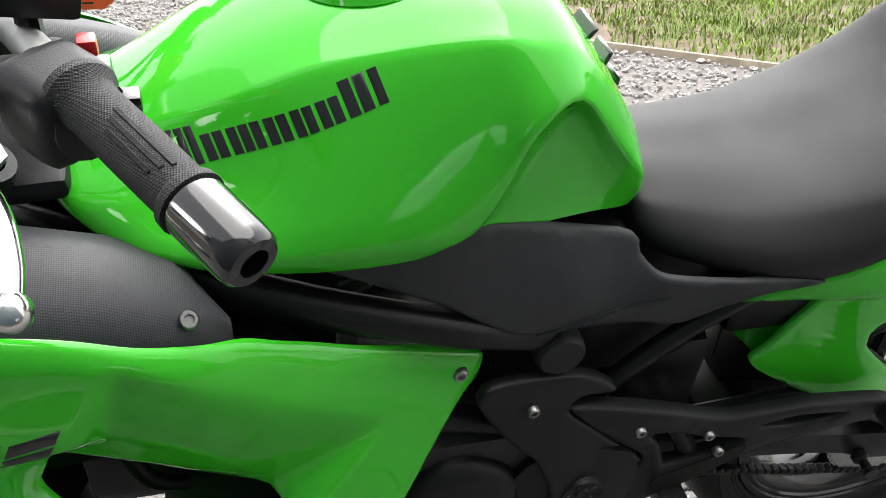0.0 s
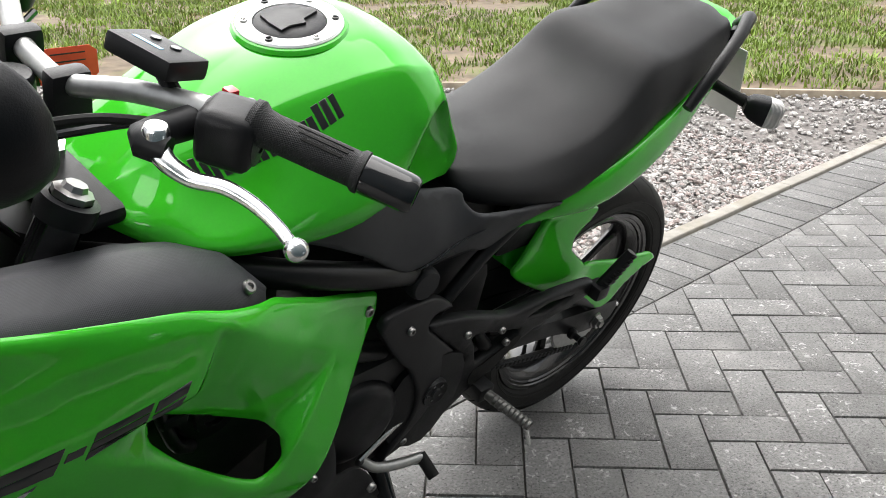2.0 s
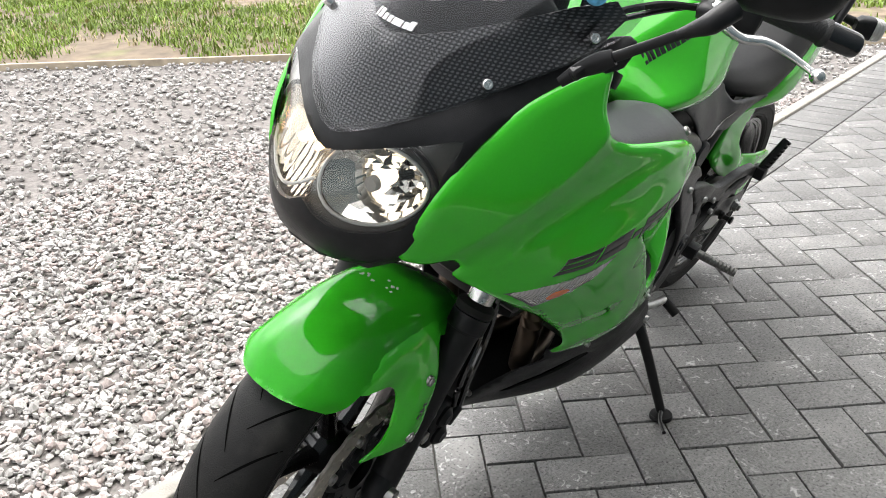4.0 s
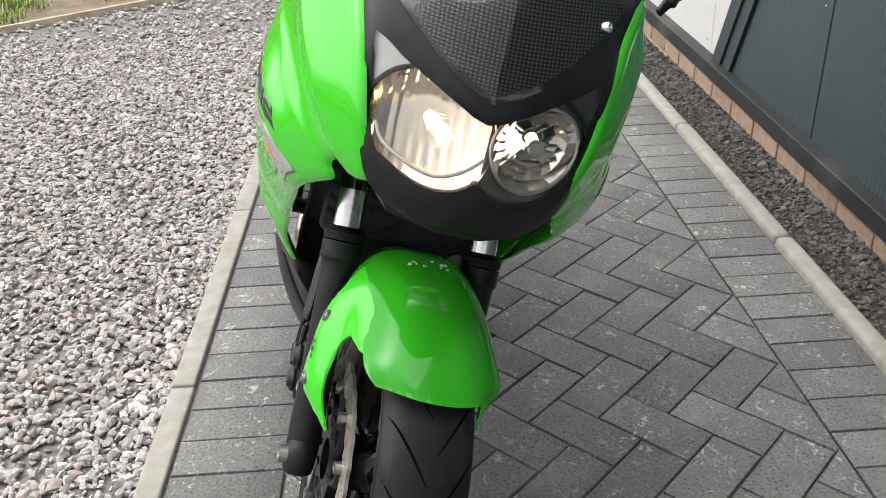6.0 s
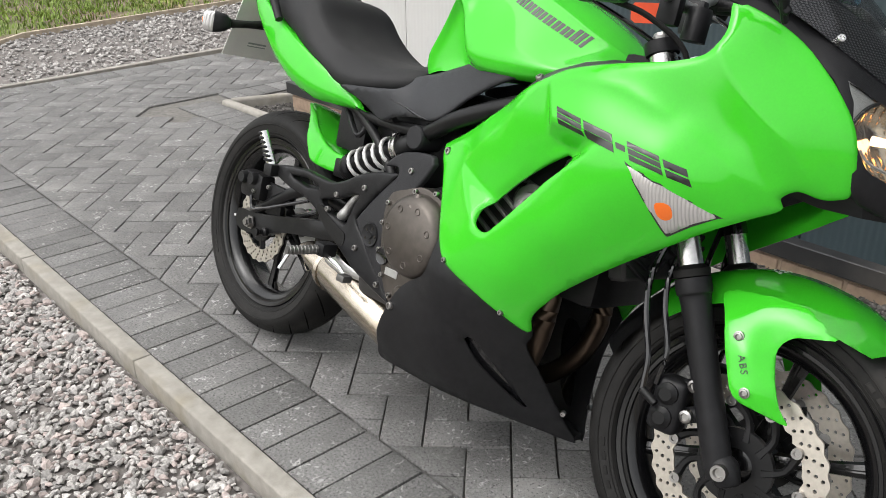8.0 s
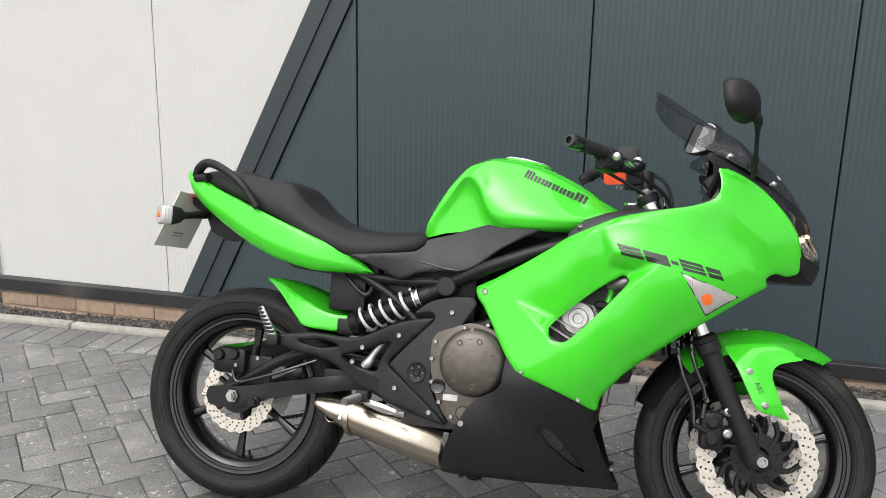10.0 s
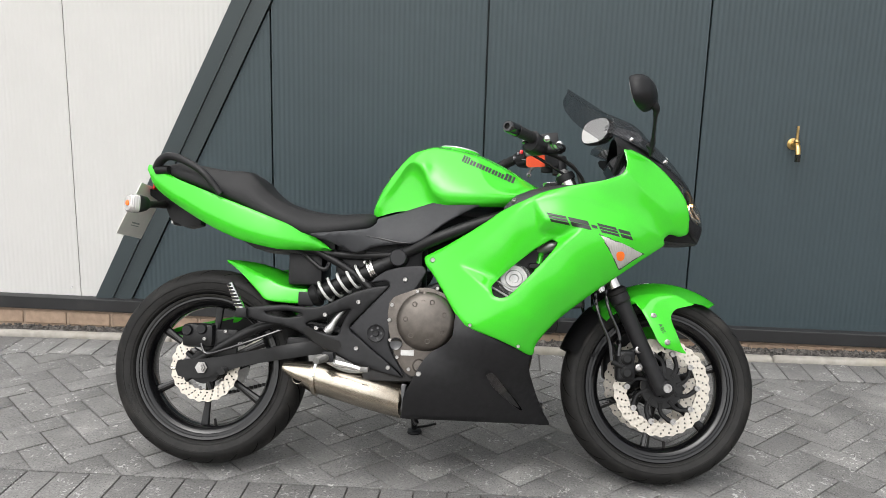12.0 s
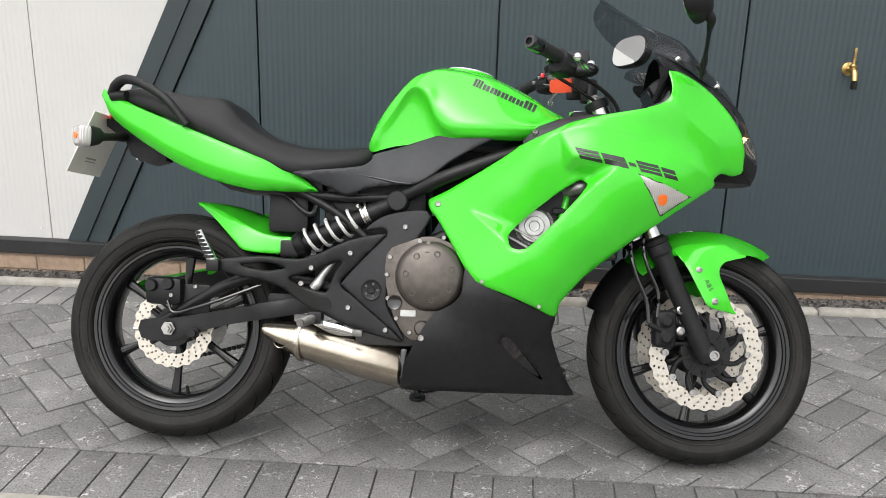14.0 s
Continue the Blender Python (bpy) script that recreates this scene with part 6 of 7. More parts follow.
# tail
TAIL_TOP = ((-0.918, 0.963), (-0.902, 0.959), (-0.815, 0.917), (-0.63, 0.846), (-0.481, 0.791), (-0.37, 0.747), (-0.305, 0.700))
TAIL_LOW = ((-0.918, 0.935), (-0.901, 0.897), (-0.831, 0.845), (-0.705, 0.773), (-0.627, 0.738), (-0.573, 0.719), (-0.50, 0.703), (-0.448, 0.697), (-0.305, 0.698))
TAIL_WIDE = ((-0.918, 0.074), (-0.87, 0.096), (-0.83, 0.110), (-0.73, 0.138), (-0.63, 0.157), (-0.54, 0.167), (-0.48, 0.168), (-0.43, 0.162), (-0.38, 0.150), (-0.305, 0.126))


def squared(c):
    """Rounds a circle's sine or cosine out towards a square with soft corners."""
    return math.copysign(abs(c) ** 0.55, c)


def along(rows, x):
    """The rows' value at x, eased a little so that the bends between rows stay soft."""
    xs, vs = zip(*rows)
    return sum(np.interp(x + d, xs, vs) for d in (-0.03, -0.018, -0.006, 0.006, 0.018, 0.03)) / 6


def tail_w(p):
    x, z = p[:, 0], p[:, 1]
    top, low = np.interp(x, *zip(*TAIL_TOP)), np.interp(x, *zip(*TAIL_LOW))
    t = np.clip((z - low) / np.maximum(top - low, 0.004), 0, 1)
    # a slightly hollow upper band, a soft ridge a third of the way up, and a lower edge that tucks in
    return along(TAIL_WIDE, x) - 0.020 * np.clip((0.34 - t) / 0.34, 0, 1) ** 1.4 - 0.005 * np.clip((t - 0.42) / 0.58, 0, 1) ** 1.5


for s, side in SIDES:
    tl = part("tail_panel", panel(list(TAIL_TOP) + list(TAIL_LOW)[::-1], tail_w, s, 0.005, step=0.010, fine=3, edge=0.0025, roll=0.008), GREEN, bike, "glossy green tail side panel", 70)
    lip = [(x, float(np.interp(x, *zip(*TAIL_TOP))) - 0.002) for x in np.linspace(-0.90, -0.375, 12)]
    strip = []
    for x, z in lip:
        w_ = float(tail_w(np.array([[x, z]]))[0])
        strip.append([(x, s * (w_ - 0.002), z), (x, s * (w_ - 0.010), z + 0.003), (x, s * (w_ - 0.05), z + 0.002), (x, s * (w_ - 0.05), z - 0.004), (x, s * (w_ - 0.006), z - 0.004)])
    part("tail_flange", loft(strip), GREEN, tl)
    gr = part("grab_rail", tube([(-0.888, s * 0.080, 0.952), (-0.868, s * 0.100, 0.974), (-0.833, s * 0.117, 0.985), (-0.774, s * 0.140, 0.966), (-0.708, s * 0.155, 0.926), (-0.652, s * 0.158, 0.862)], [0.015, 0.0145, 0.013, 0.0115, 0.0115, 0.010], 14), BLACK_SATIN, bike, "black cast pillion grab rail")
    part("rail_mount", tube([(-0.885, s * 0.085, 0.945), (-0.84, s * 0.10, 0.945)], [0.015, 0.013], 10, 2), BLACK_SATIN, gr)
part("tail_top", loft([[(x, -w, z), (x, -w * 0.5, z + 0.012), (x, w * 0.5, z + 0.012), (x, w, z), (x, w * 0.9, z - 0.02), (x, -w * 0.9, z - 0.02)] for x, w, z in ((-0.83, 0.09, 0.925), (-0.88, 0.082, 0.942), (-0.905, 0.074, 0.952), (-0.92, 0.05, 0.948))]), GREEN, bike, "green tail end cap", 60)
part("tail_light", loft([[(x, -w, z), (x, w, z), (x, w * 0.9, z - 0.045), (x, -w * 0.9, z - 0.045)] for x, w, z in ((-0.86, 0.055, 0.94), (-0.905, 0.052, 0.94), (-0.915, 0.04, 0.935))]), RED, bike, "red tail lamp")
part("under_tail", loft([[(x, -w, z1), (x, w, z1), (x, w * 0.9, z0), (x, -w * 0.9, z0)] for x, w, z0, z1 in ((-0.30, 0.11, 0.68, 0.74), (-0.55, 0.105, 0.70, 0.80), (-0.73, 0.085, 0.80, 0.88), (-0.86, 0.06, 0.86, 0.93))]), BLACK_SATIN, bike, "black plastic under the tail")
hanger = part("plate_hanger", loft([[(x, -w, z1), (x, w, z1), (x, w * 0.8, z0), (x, -w * 0.8, z0)] for x, w, z0, z1 in ((-0.755, 0.03, 0.778, 0.81), (-0.80, 0.045, 0.768, 0.838), (-0.85, 0.042, 0.79, 0.865), (-0.875, 0.03, 0.835, 0.885), (-0.93, 0.022, 0.872, 0.892))]), BLACK_SATIN, bike, "black plastic number plate hanger")
plm = Matrix.Translation((-0.965, 0, 0.82)) @ Matrix.Rotation(radians(24), 4, "Y")
plate = part("number_plate", turned(box((-0.0015, -0.098, -0.09), (0.0015, 0.098, 0.09), 0.001, 1), plm), GREY_PLATE, bike, "bare grey back of the number plate")
part("small_print", turned(box((0.0016, -0.03, -0.045), (0.0022, 0.03, -0.04)), plm), DECAL_GREY, plate)
part("small_print", turned(box((0.0016, -0.03, -0.053), (0.0022, 0.03, -0.05)), plm), DECAL_GREY, plate)
for s, side in SIDES:
    splay = Matrix.Translation((-0.89, s * 0.16, 0.822)) @ Matrix.Rotation(radians(-55 * s), 4, "Z") @ Matrix.Translation((0.89, -s * 0.16, -0.822))
    ind = part("rear_indicator", turned(loft([[(x, s * y + hw * squared(math.cos(a)), z + hh * squared(math.sin(a))) for a in np.linspace(0, 2 * math.pi, 24, endpoint=False)] for x, y, z, hw, hh in ((-0.88, 0.165, 0.825, 0.014, 0.012), (-0.892, 0.165, 0.825, 0.021, 0.022), (-0.912, 0.165, 0.823, 0.024, 0.027), (-0.922, 0.165, 0.822, 0.024, 0.028))]), splay), BLACK_SATIN, bike, "black stalk indicator with clear lens")
    part("lens", turned(loft([[(x, s * 0.165 + hw * squared(math.cos(a)), 0.822 + hh * squared(math.sin(a))) for a in np.linspace(0, 2 * math.pi, 24, endpoint=False)] for x, hw, hh in ((-0.9225, 0.0245, 0.0285), (-0.944, 0.0235, 0.027), (-0.951, 0.018, 0.022))]), splay), RIBLENS, ind, "clear ribbed lens with an amber bulb")
    part("bulb", turned(lathe([(0, 0.004), (0.008, 0.003), (0.011, -0.004), (0, -0.004)], 12, between((-0.9505, s * 0.165, 0.822), (-0.99, s * 0.165, 0.822))), splay), ORANGE, ind)
    part("stalk", tube([(-0.895, s * 0.15, 0.825), (-0.88, s * 0.10, 0.832), (-0.87, s * 0.045, 0.84)], [0.012, 0.010, 0.014], 12), RUBBER, ind)

# side covers below the tank
cover_w = spread([(-0.373, 0.748, 0.156), (-0.28, 0.757, 0.153), (-0.19, 0.77, 0.143), (-0.162, 0.80, 0.116), (-0.10, 0.815, 0.118), (-0.02, 0.843, 0.130), (0.067, 0.866, 0.153), (0.154, 0.869, 0.158), (0.19, 0.858, 0.155), (0.12, 0.83, 0.162), (0.035, 0.78, 0.160), (-0.032, 0.73, 0.158), (-0.10, 0.721, 0.152), (-0.225, 0.693, 0.140), (-0.30, 0.719, 0.142), (-0.1, 0.77, 0.142)])
for s, side in SIDES:
    cv = part("side_cover", panel([(-0.373, 0.746), (-0.277, 0.757), (-0.21, 0.765), (-0.184, 0.772), (-0.168, 0.788), (-0.162, 0.803), (-0.105, 0.819), (-0.019, 0.846), (0.067, 0.868), (0.12, 0.872), (0.17, 0.869), (0.19, 0.858), (0.165, 0.850), (0.12, 0.83), (0.075, 0.805), (0.035, 0.78), (0.0, 0.752), (-0.032, 0.731), (-0.06, 0.722), (-0.101, 0.721), (-0.17, 0.712), (-0.225, 0.693), (-0.262, 0.705), (-0.32, 0.728)], cover_w, s, 0.006, step=0.012, fine=3, edge=0.003, roll=0.006), COVER, bike, "satin dark grey side cover", 60)
    part("cover_crease", tube([(x, s * (float(cover_w(np.array([[x, z]]))[0]) + 0.0005), z) for x, z in ((-0.20, 0.745), (-0.15, 0.737), (-0.10, 0.727), (-0.06, 0.724))], [0.0005, 0.002, 0.003, 0.001], 6), GLOSS_BLACK, cv)

# side fairings
FAIR = [(-0.02, 0.685, 0.137), (0.010, 0.676, 0.150), (0.045, 0.60, 0.178), (0.081, 0.522, 0.205), (0.135, 0.485, 0.228), (0.2, 0.45, 0.219), (0.274, 0.424, 0.199), (0.315, 0.397, 0.160),
        (0.398, 0.515, 0.186), (0.496, 0.593, 0.190), (0.569, 0.645, 0.188), (0.639, 0.705, 0.188), (0.705, 0.750, 0.150), (0.30, 0.50, 0.238), (0.40, 0.60, 0.246), (0.206, 0.548, 0.240), (0.25, 0.57, 0.250), (0.29, 0.605, 0.256),
        (0.340, 0.665, 0.259), (0.385, 0.708, 0.262), (0.508, 0.746, 0.258), (0.45, 0.68, 0.257), (0.355, 0.80, 0.267), (0.45, 0.785, 0.267), (0.524, 0.759, 0.258), (0.595, 0.753, 0.236), (0.55, 0.785, 0.251), (0.66, 0.765, 0.192),
        (0.232, 0.803, 0.240), (0.213, 0.818, 0.206), (0.25, 0.841, 0.228), (0.292, 0.859, 0.240), (0.339, 0.876, 0.245), (0.405, 0.894, 0.248), (0.46, 0.906, 0.246), (0.518, 0.916, 0.240), (0.559, 0.931, 0.230), (0.30, 0.825, 0.254), (0.35, 0.843, 0.254), (0.45, 0.85, 0.248),
        (0.55, 0.842, 0.222), (0.62, 0.818, 0.198), (0.40, 0.818, 0.265), (0.69, 0.785, 0.165), (0.58, 0.98, 0.214), (0.576, 1.016, 0.206), (0.60, 0.94, 0.222), (0.65, 0.89, 0.208), (0.7, 0.85, 0.188), (0.73, 0.80, 0.160), (0.8, 0.784, 0.106), (0.8, 0.826, 0.119), (0.788, 0.867, 0.131),
        (0.767, 0.9, 0.139), (0.731, 0.936, 0.150), (0.676, 0.98, 0.167), (0.622, 1.009, 0.190), (0.157, 0.776, 0.190), (0.073, 0.724, 0.164), (0.10, 0.70, 0.182), (0.10, 0.61, 0.198), (0.15, 0.74, 0.206)]
fair_base = spread(FAIR, 2.5e-3)


def fair_w(p):
    """The fairing's skin, with the scoop that falls from a crease down to the vent."""
    def off(a, b):
        n = np.array((-(b[1] - a[1]), b[0] - a[0]))
        return (p - np.array(a)) @ (n / np.hypot(*n))
    rear = off((0.085, 0.664), (0.239, 0.805))
    crest = np.minimum(np.minimum(off((0.239, 0.805), (0.318, 0.797)), off((0.318, 0.797), (0.352, 0.778))), off((0.352, 0.778), (0.380, 0.728)))
    low = off((0.213, 0.558), (0.085, 0.664))
    axis = off((0.20, 0.565), (0.378, 0.715))
    soft = lambda d: d * d / (d + 0.003)
    k = 0.0025
    deep = -k * np.log(np.exp(0.36 * rear / k) + np.exp(1.0 * crest / k) + np.exp(0.95 * low / k))
    def near_line(pts):
        best = np.full(len(p), 9.0)
        for a, b in zip(pts, pts[1:]):
            a, b = np.array(a), np.array(b)
            k = np.clip(((p - a) @ (b - a)) / ((b - a) @ (b - a)), 0, 1)
            best = np.minimum(best, np.hypot(*(p - a - k[:, None] * (b - a)).T))
        return best
    ridge = 0.0045 * np.exp(-near_line([(0.262, 0.824), (0.30, 0.851), (0.345, 0.866), (0.40, 0.871), (0.46, 0.866), (0.53, 0.843), (0.62, 0.796), (0.69, 0.757)]) / 0.018)
    nose = 0.005 * np.exp(-near_line([(0.578, 0.955), (0.600, 0.925), (0.644, 0.882), (0.700, 0.838), (0.742, 0.79)]) / 0.016)
    return fair_base(p) + ridge + nose - soft(np.clip(deep, 0, 0.040)) * np.clip((axis + 0.004) / 0.024, 0, 1)



FAIR_LINE = [(-0.015, 0.684), (-0.010, 0.660), (0.011, 0.635), (0.045, 0.582), (0.081, 0.522), (0.105, 0.490), (0.126, 0.474), (0.199, 0.448), (0.26, 0.422), (0.315, 0.397), (0.327, 0.432), (0.36, 0.474), (0.398, 0.513), (0.496, 0.591), (0.569, 0.643), (0.624, 0.682), (0.67, 0.713), (0.706, 0.738), (0.704, 0.756), (0.724, 0.771), (0.751, 0.767), (0.770, 0.771), (0.784, 0.780), (0.788, 0.805), (0.785, 0.828), (0.775, 0.867), (0.757, 0.899), (0.727, 0.935), (0.676, 0.98), (0.622, 1.009), (0.577, 1.020), (0.579, 0.997), (0.582, 0.974), (0.576, 0.951), (0.559, 0.934), (0.518, 0.919), (0.46, 0.907), (0.405, 0.896), (0.339, 0.879), (0.29, 0.857), (0.244, 0.836), (0.215, 0.822), (0.185, 0.801), (0.157, 0.783), (0.115, 0.757), (0.073, 0.733), (0.030, 0.709), (0.000, 0.694)]
HOLE = [(0.355, 0.735), (0.366, 0.739), (0.376, 0.734), (0.377, 0.721), (0.340, 0.674), (0.287, 0.615), (0.250, 0.578), (0.235, 0.567), (0.217, 0.564), (0.199, 0.570), (0.193, 0.587), (0.197, 0.606), (0.246, 0.654), (0.304, 0.701)]
IND = [(0.503, 0.751), (0.508, 0.751), (0.56, 0.735), (0.632, 0.709), (0.634, 0.705), (0.60, 0.683), (0.572, 0.662), (0.564, 0.660), (0.553, 0.676), (0.535, 0.705)]
for s, side in SIDES:
    fb = panel(FAIR_LINE, fair_w, s, 0.005, [HOLE], 0.0062, 4, 0.0045, 0.013)
    fairing = part("side_fairing", fb, GREEN, bike, "glossy green side fairing with vent opening", 60)
    lens = part("side_indicator", panel(IND, lambda p: fair_w(p) + 0.003, s, 0.006, step=0.012, fine=2, edge=0.003), RIBLENS, fairing, "flush clear ribbed turn signal lens")
    part("amber_bulb", panel([(0.552, 0.703), (0.563, 0.709), (0.575, 0.706), (0.577, 0.690), (0.567, 0.682), (0.556, 0.686)], lambda p: fair_w(p) + 0.0042, s, 0.003, step=0.01, edge=0.001), ORANGE, fairing, "orange bulb behind the lens")
    part("lens_rim", panel([(0.57 + (x - 0.57) * 1.05, 0.705 + (z - 0.705) * 1.06) for x, z in IND], lambda p: fair_w(p) + 0.0012, s, 0.004, step=0.02, fine=2, edge=0.001), DECAL, fairing)
    for x, z in ((0.011, 0.675), (0.131, 0.482), (0.274, 0.424)):
        w_ = float(fair_w(np.array([[x, z]]))[0])
        bolt((x, s * w_, z), (0, s, 0), 0.008 if x < 0.1 else 0.0055, fairing, "fairing_bolt")
    # model badge as plain slanted stripes
    p0, p1 = Vector((0.352, 0.802)), Vector((0.600, 0.755))
    ax = (p1 - p0).normalized()
    up = Vector((-ax.y, ax.x))
    cells = ((0.056, (-0.012, -0.0035, 0.005), 0.0072), (0.058, (-0.012, 0.0003), 0.0115), (0.017, (-0.004,), 0.008), (0.056, (-0.012, -0.0035, 0.005), 0.0072), (0.036, (-0.012, 0.0003), 0.0100))
    pos = 0.0
    for w_, lows, thick in (cells if s < 0 else cells[::-1]):
        for lo in lows:
            lean = lambda h: ax * (-0.75 * h)
            a, b = p0 + ax * pos, p0 + ax * (pos + w_)
            quad = [a + up * lo + lean(lo), b + up * lo + lean(lo), b + up * (lo + thick) + lean(lo + thick), a + up * (lo + thick) + lean(lo + thick)]
            part("badge_stripe", panel([tuple(q) for q in quad], lambda p: fair_w(p) + 0.0010, s, 0.002, step=0.006, fine=1, edge=0.0001), DECAL, fairing, "plain black slanted badge stripe")
        pos += w_ + 0.006
    # ribbed knee pad along the inner top edge
    rows = [(0.222, 0.203, 0.828, 0.190, 0.832), (0.245, 0.216, 0.838, 0.168, 0.858), (0.26, 0.224, 0.846, 0.150, 0.872), (0.31, 0.234, 0.864, 0.140, 0.892), (0.37, 0.239, 0.881, 0.135, 0.905), (0.45, 0.239, 0.898, 0.135, 0.910), (0.52, 0.234, 0.914, 0.140, 0.920), (0.56, 0.226, 0.934, 0.150, 0.936), (0.577, 0.218, 0.960, 0.165, 0.965)]
    prings = []
    for x, wo, zo, wi, zi in rows:
        prings.append([(x, s * wo, zo - 0.012), (x, s * (wo - 0.004), zo + 0.001), (x, s * (wo * 0.75 + wi * 0.25), zo * 0.6 + zi * 0.4 + 0.006), (x, s * (wo * 0.3 + wi * 0.7), zi + 0.004), (x, s * wi, zi - 0.004), (x, s * (wi - 0.02), zi - 0.05), (x, s * wi, zi - 0.055)])
    pad = part("knee_pad", loft([[tuple(c) for c in r] for r in prings]), PAD, bike, "dark grey ribbed inner fairing pad", 60)
    bolt((0.252, s * 0.209, 0.8545), (-0.2, s * 0.6, 0.8), 0.008, pad, "pad_bolt")
    part("inner_fairing", panel([(0.20, 0.70), (0.30, 0.83), (0.45, 0.88), (0.56, 0.92), (0.60, 0.98), (0.68, 0.92), (0.74, 0.86), (0.70, 0.80), (0.55, 0.70), (0.42, 0.64)], lambda p: np.minimum(fair_w(p) - 0.025, 0.17), s, 0.004, step=0.05), BLACK_SATIN, bike, "black inner fairing liner")

# belly pan
belly_w = spread([(0.086, 0.525, 0.205), (0.08, 0.447, 0.218), (0.034, 0.409, 0.2), (-0.014, 0.361, 0.2), (-0.063, 0.267, 0.185), (-0.066, 0.198, 0.155), (0.088, 0.197, 0.15), (0.257, 0.186, 0.085), (0.378, 0.179, 0.018), (0.352, 0.238, 0.055), (0.318, 0.326, 0.115), (0.31, 0.37, 0.15), (0.318, 0.397, 0.152), (0.2, 0.447, 0.21), (0.126, 0.473, 0.221), (0.1, 0.33, 0.2), (0.2, 0.33, 0.17), (0.0, 0.27, 0.185), (0.15, 0.25, 0.165), (0.25, 0.26, 0.12)])
BELLY = [(0.092, 0.525), (0.084, 0.49), (0.08, 0.447), (0.06, 0.424), (0.034, 0.409), (0.01, 0.392), (-0.014, 0.361), (-0.04, 0.31), (-0.063, 0.262), (-0.066, 0.225), (-0.066, 0.197), (0.0, 0.196), (0.088, 0.195), (0.18, 0.191), (0.257, 0.186), (0.33, 0.180), (0.382, 0.177), (0.368, 0.205), (0.352, 0.238), (0.334, 0.28), (0.318, 0.326), (0.311, 0.35), (0.310, 0.372), (0.319, 0.402), (0.26, 0.428), (0.199, 0.453), (0.126, 0.479), (0.108, 0.495)]
for s, side in SIDES:
    bp = part("belly_pan", panel(BELLY, belly_w, s, 0.004, [[(0.182, 0.335), (0.198, 0.342), (0.212, 0.332), (0.245, 0.292), (0.297, 0.225), (0.272, 0.236), (0.235, 0.268), (0.203, 0.299)]], 0.018, 2, 0.002), BLACK_SATIN, bike, "satin black belly pan with a slot", 60)
    bolt((-0.018, s * 0.2, 0.334), (0, s, 0), 0.0085, bp, "pan_bolt")
    bolt((0.36, s * 0.045, 0.235), (0.5, s, 0), 0.006, bp, "pan_bolt")
    part("slot_liner", panel([(0.17, 0.35), (0.22, 0.345), (0.26, 0.29), (0.31, 0.215), (0.25, 0.23), (0.19, 0.29)], lambda p: belly_w(p) - 0.014, s, 0.003, step=0.05), GLOSS_BLACK, bp)
part("belly_floor", loft([[(x, -w, z), (x, w, z), (x, w * 0.6, z + 0.012), (x, -w * 0.6, z + 0.012)] for x, w, z in ((-0.064, 0.15, 0.197), (0.088, 0.147, 0.195), (0.257, 0.082, 0.187), (0.378, 0.016, 0.179))]), BLACK_SATIN, bp)
part("sump_pipe", tube([(-0.05, -0.05, 0.20), (-0.03, -0.06, 0.17)], 0.01, 10, 2), BLACK_METAL, eng)


# ---- nose, headlamps, windscreen ----
def front(outline, depth, thick=0.004, holes=(), step=0.015, fine=3, edge=0.0015):
    """A panel seen from ahead: the outline in (y, z), standing depth(y, z) ahead."""
    bm = panel(outline, depth, 1, thick, holes, step, fine, edge)
    return turned(bm, Matrix(((0, 1, 0, 0), (1, 0, 0, 0), (0, 0, 1, 0), (0, 0, 0, 1))))


def both(pts):
    """Right-hand (y, z) points from the middle outwards, closed with their mirror images."""
    return [(y, z) for y, z in pts] + [(-y, z) for y, z in pts[::-1] if abs(y) > 1e-6]


def mirrored(ctrl):
    return [(y * k, z, x) for y, z, x in ctrl for k in ((1, -1) if y else (1,))]


nose_x = spread(mirrored([(0, 0.908, 0.814), (0, 0.885, 0.822), (0, 0.823, 0.849), (0, 0.790, 0.848), (0, 0.757, 0.834), (0.055, 0.78, 0.832), (0.105, 0.78, 0.797), (0.138, 0.938, 0.745), (0.113, 0.875, 0.778), (0.118, 0.83, 0.79), (0.06, 0.85, 0.83), (0.07, 0.92, 0.79), (0.12, 0.990, 0.708), (0.155, 0.985, 0.672), (0.175, 1.045, 0.596), (0.183, 1.009, 0.622), (0.205, 1.02, 0.577), (0.10, 0.965, 0.74), (0.05, 0.935, 0.79)]))
LAMP = both([(0, 0.884), (0.035, 0.897), (0.065, 0.909), (0.100, 0.922), (0.135, 0.938), (0.130, 0.903), (0.126, 0.870), (0.120, 0.845), (0.110, 0.823), (0.090, 0.813), (0.065, 0.806), (0.040, 0.806), (0.018, 0.813), (0, 0.825)])
MASK = [(0, 0.756), (0.05, 0.758), (0.085, 0.766), (0.109, 0.780), (0.124, 0.81), (0.132, 0.855), (0.138, 0.895), (0.147, 0.936), (0.160, 0.978), (0.185, 1.008), (0.208, 1.022), (0.205, 1.05), (0.185, 1.052), (0.15, 1.015), (0.11, 0.978), (0.06, 0.942), (0.03, 0.925), (0, 0.912),
        (-0.03, 0.925), (-0.06, 0.942), (-0.11, 0.978), (-0.15, 1.015), (-0.185, 1.052), (-0.205, 1.05), (-0.208, 1.022), (-0.185, 1.008), (-0.160, 0.978), (-0.147, 0.936), (-0.138, 0.895), (-0.132, 0.855), (-0.124, 0.81), (-0.109, 0.780), (-0.085, 0.766), (-0.05, 0.758)]
mask = part("nose_mask", front(MASK, nose_x, 0.006, [LAMP], 0.014, 2, 0.002), BLACK_SATIN, bike, "satin black nose mask round the headlamps", 60)
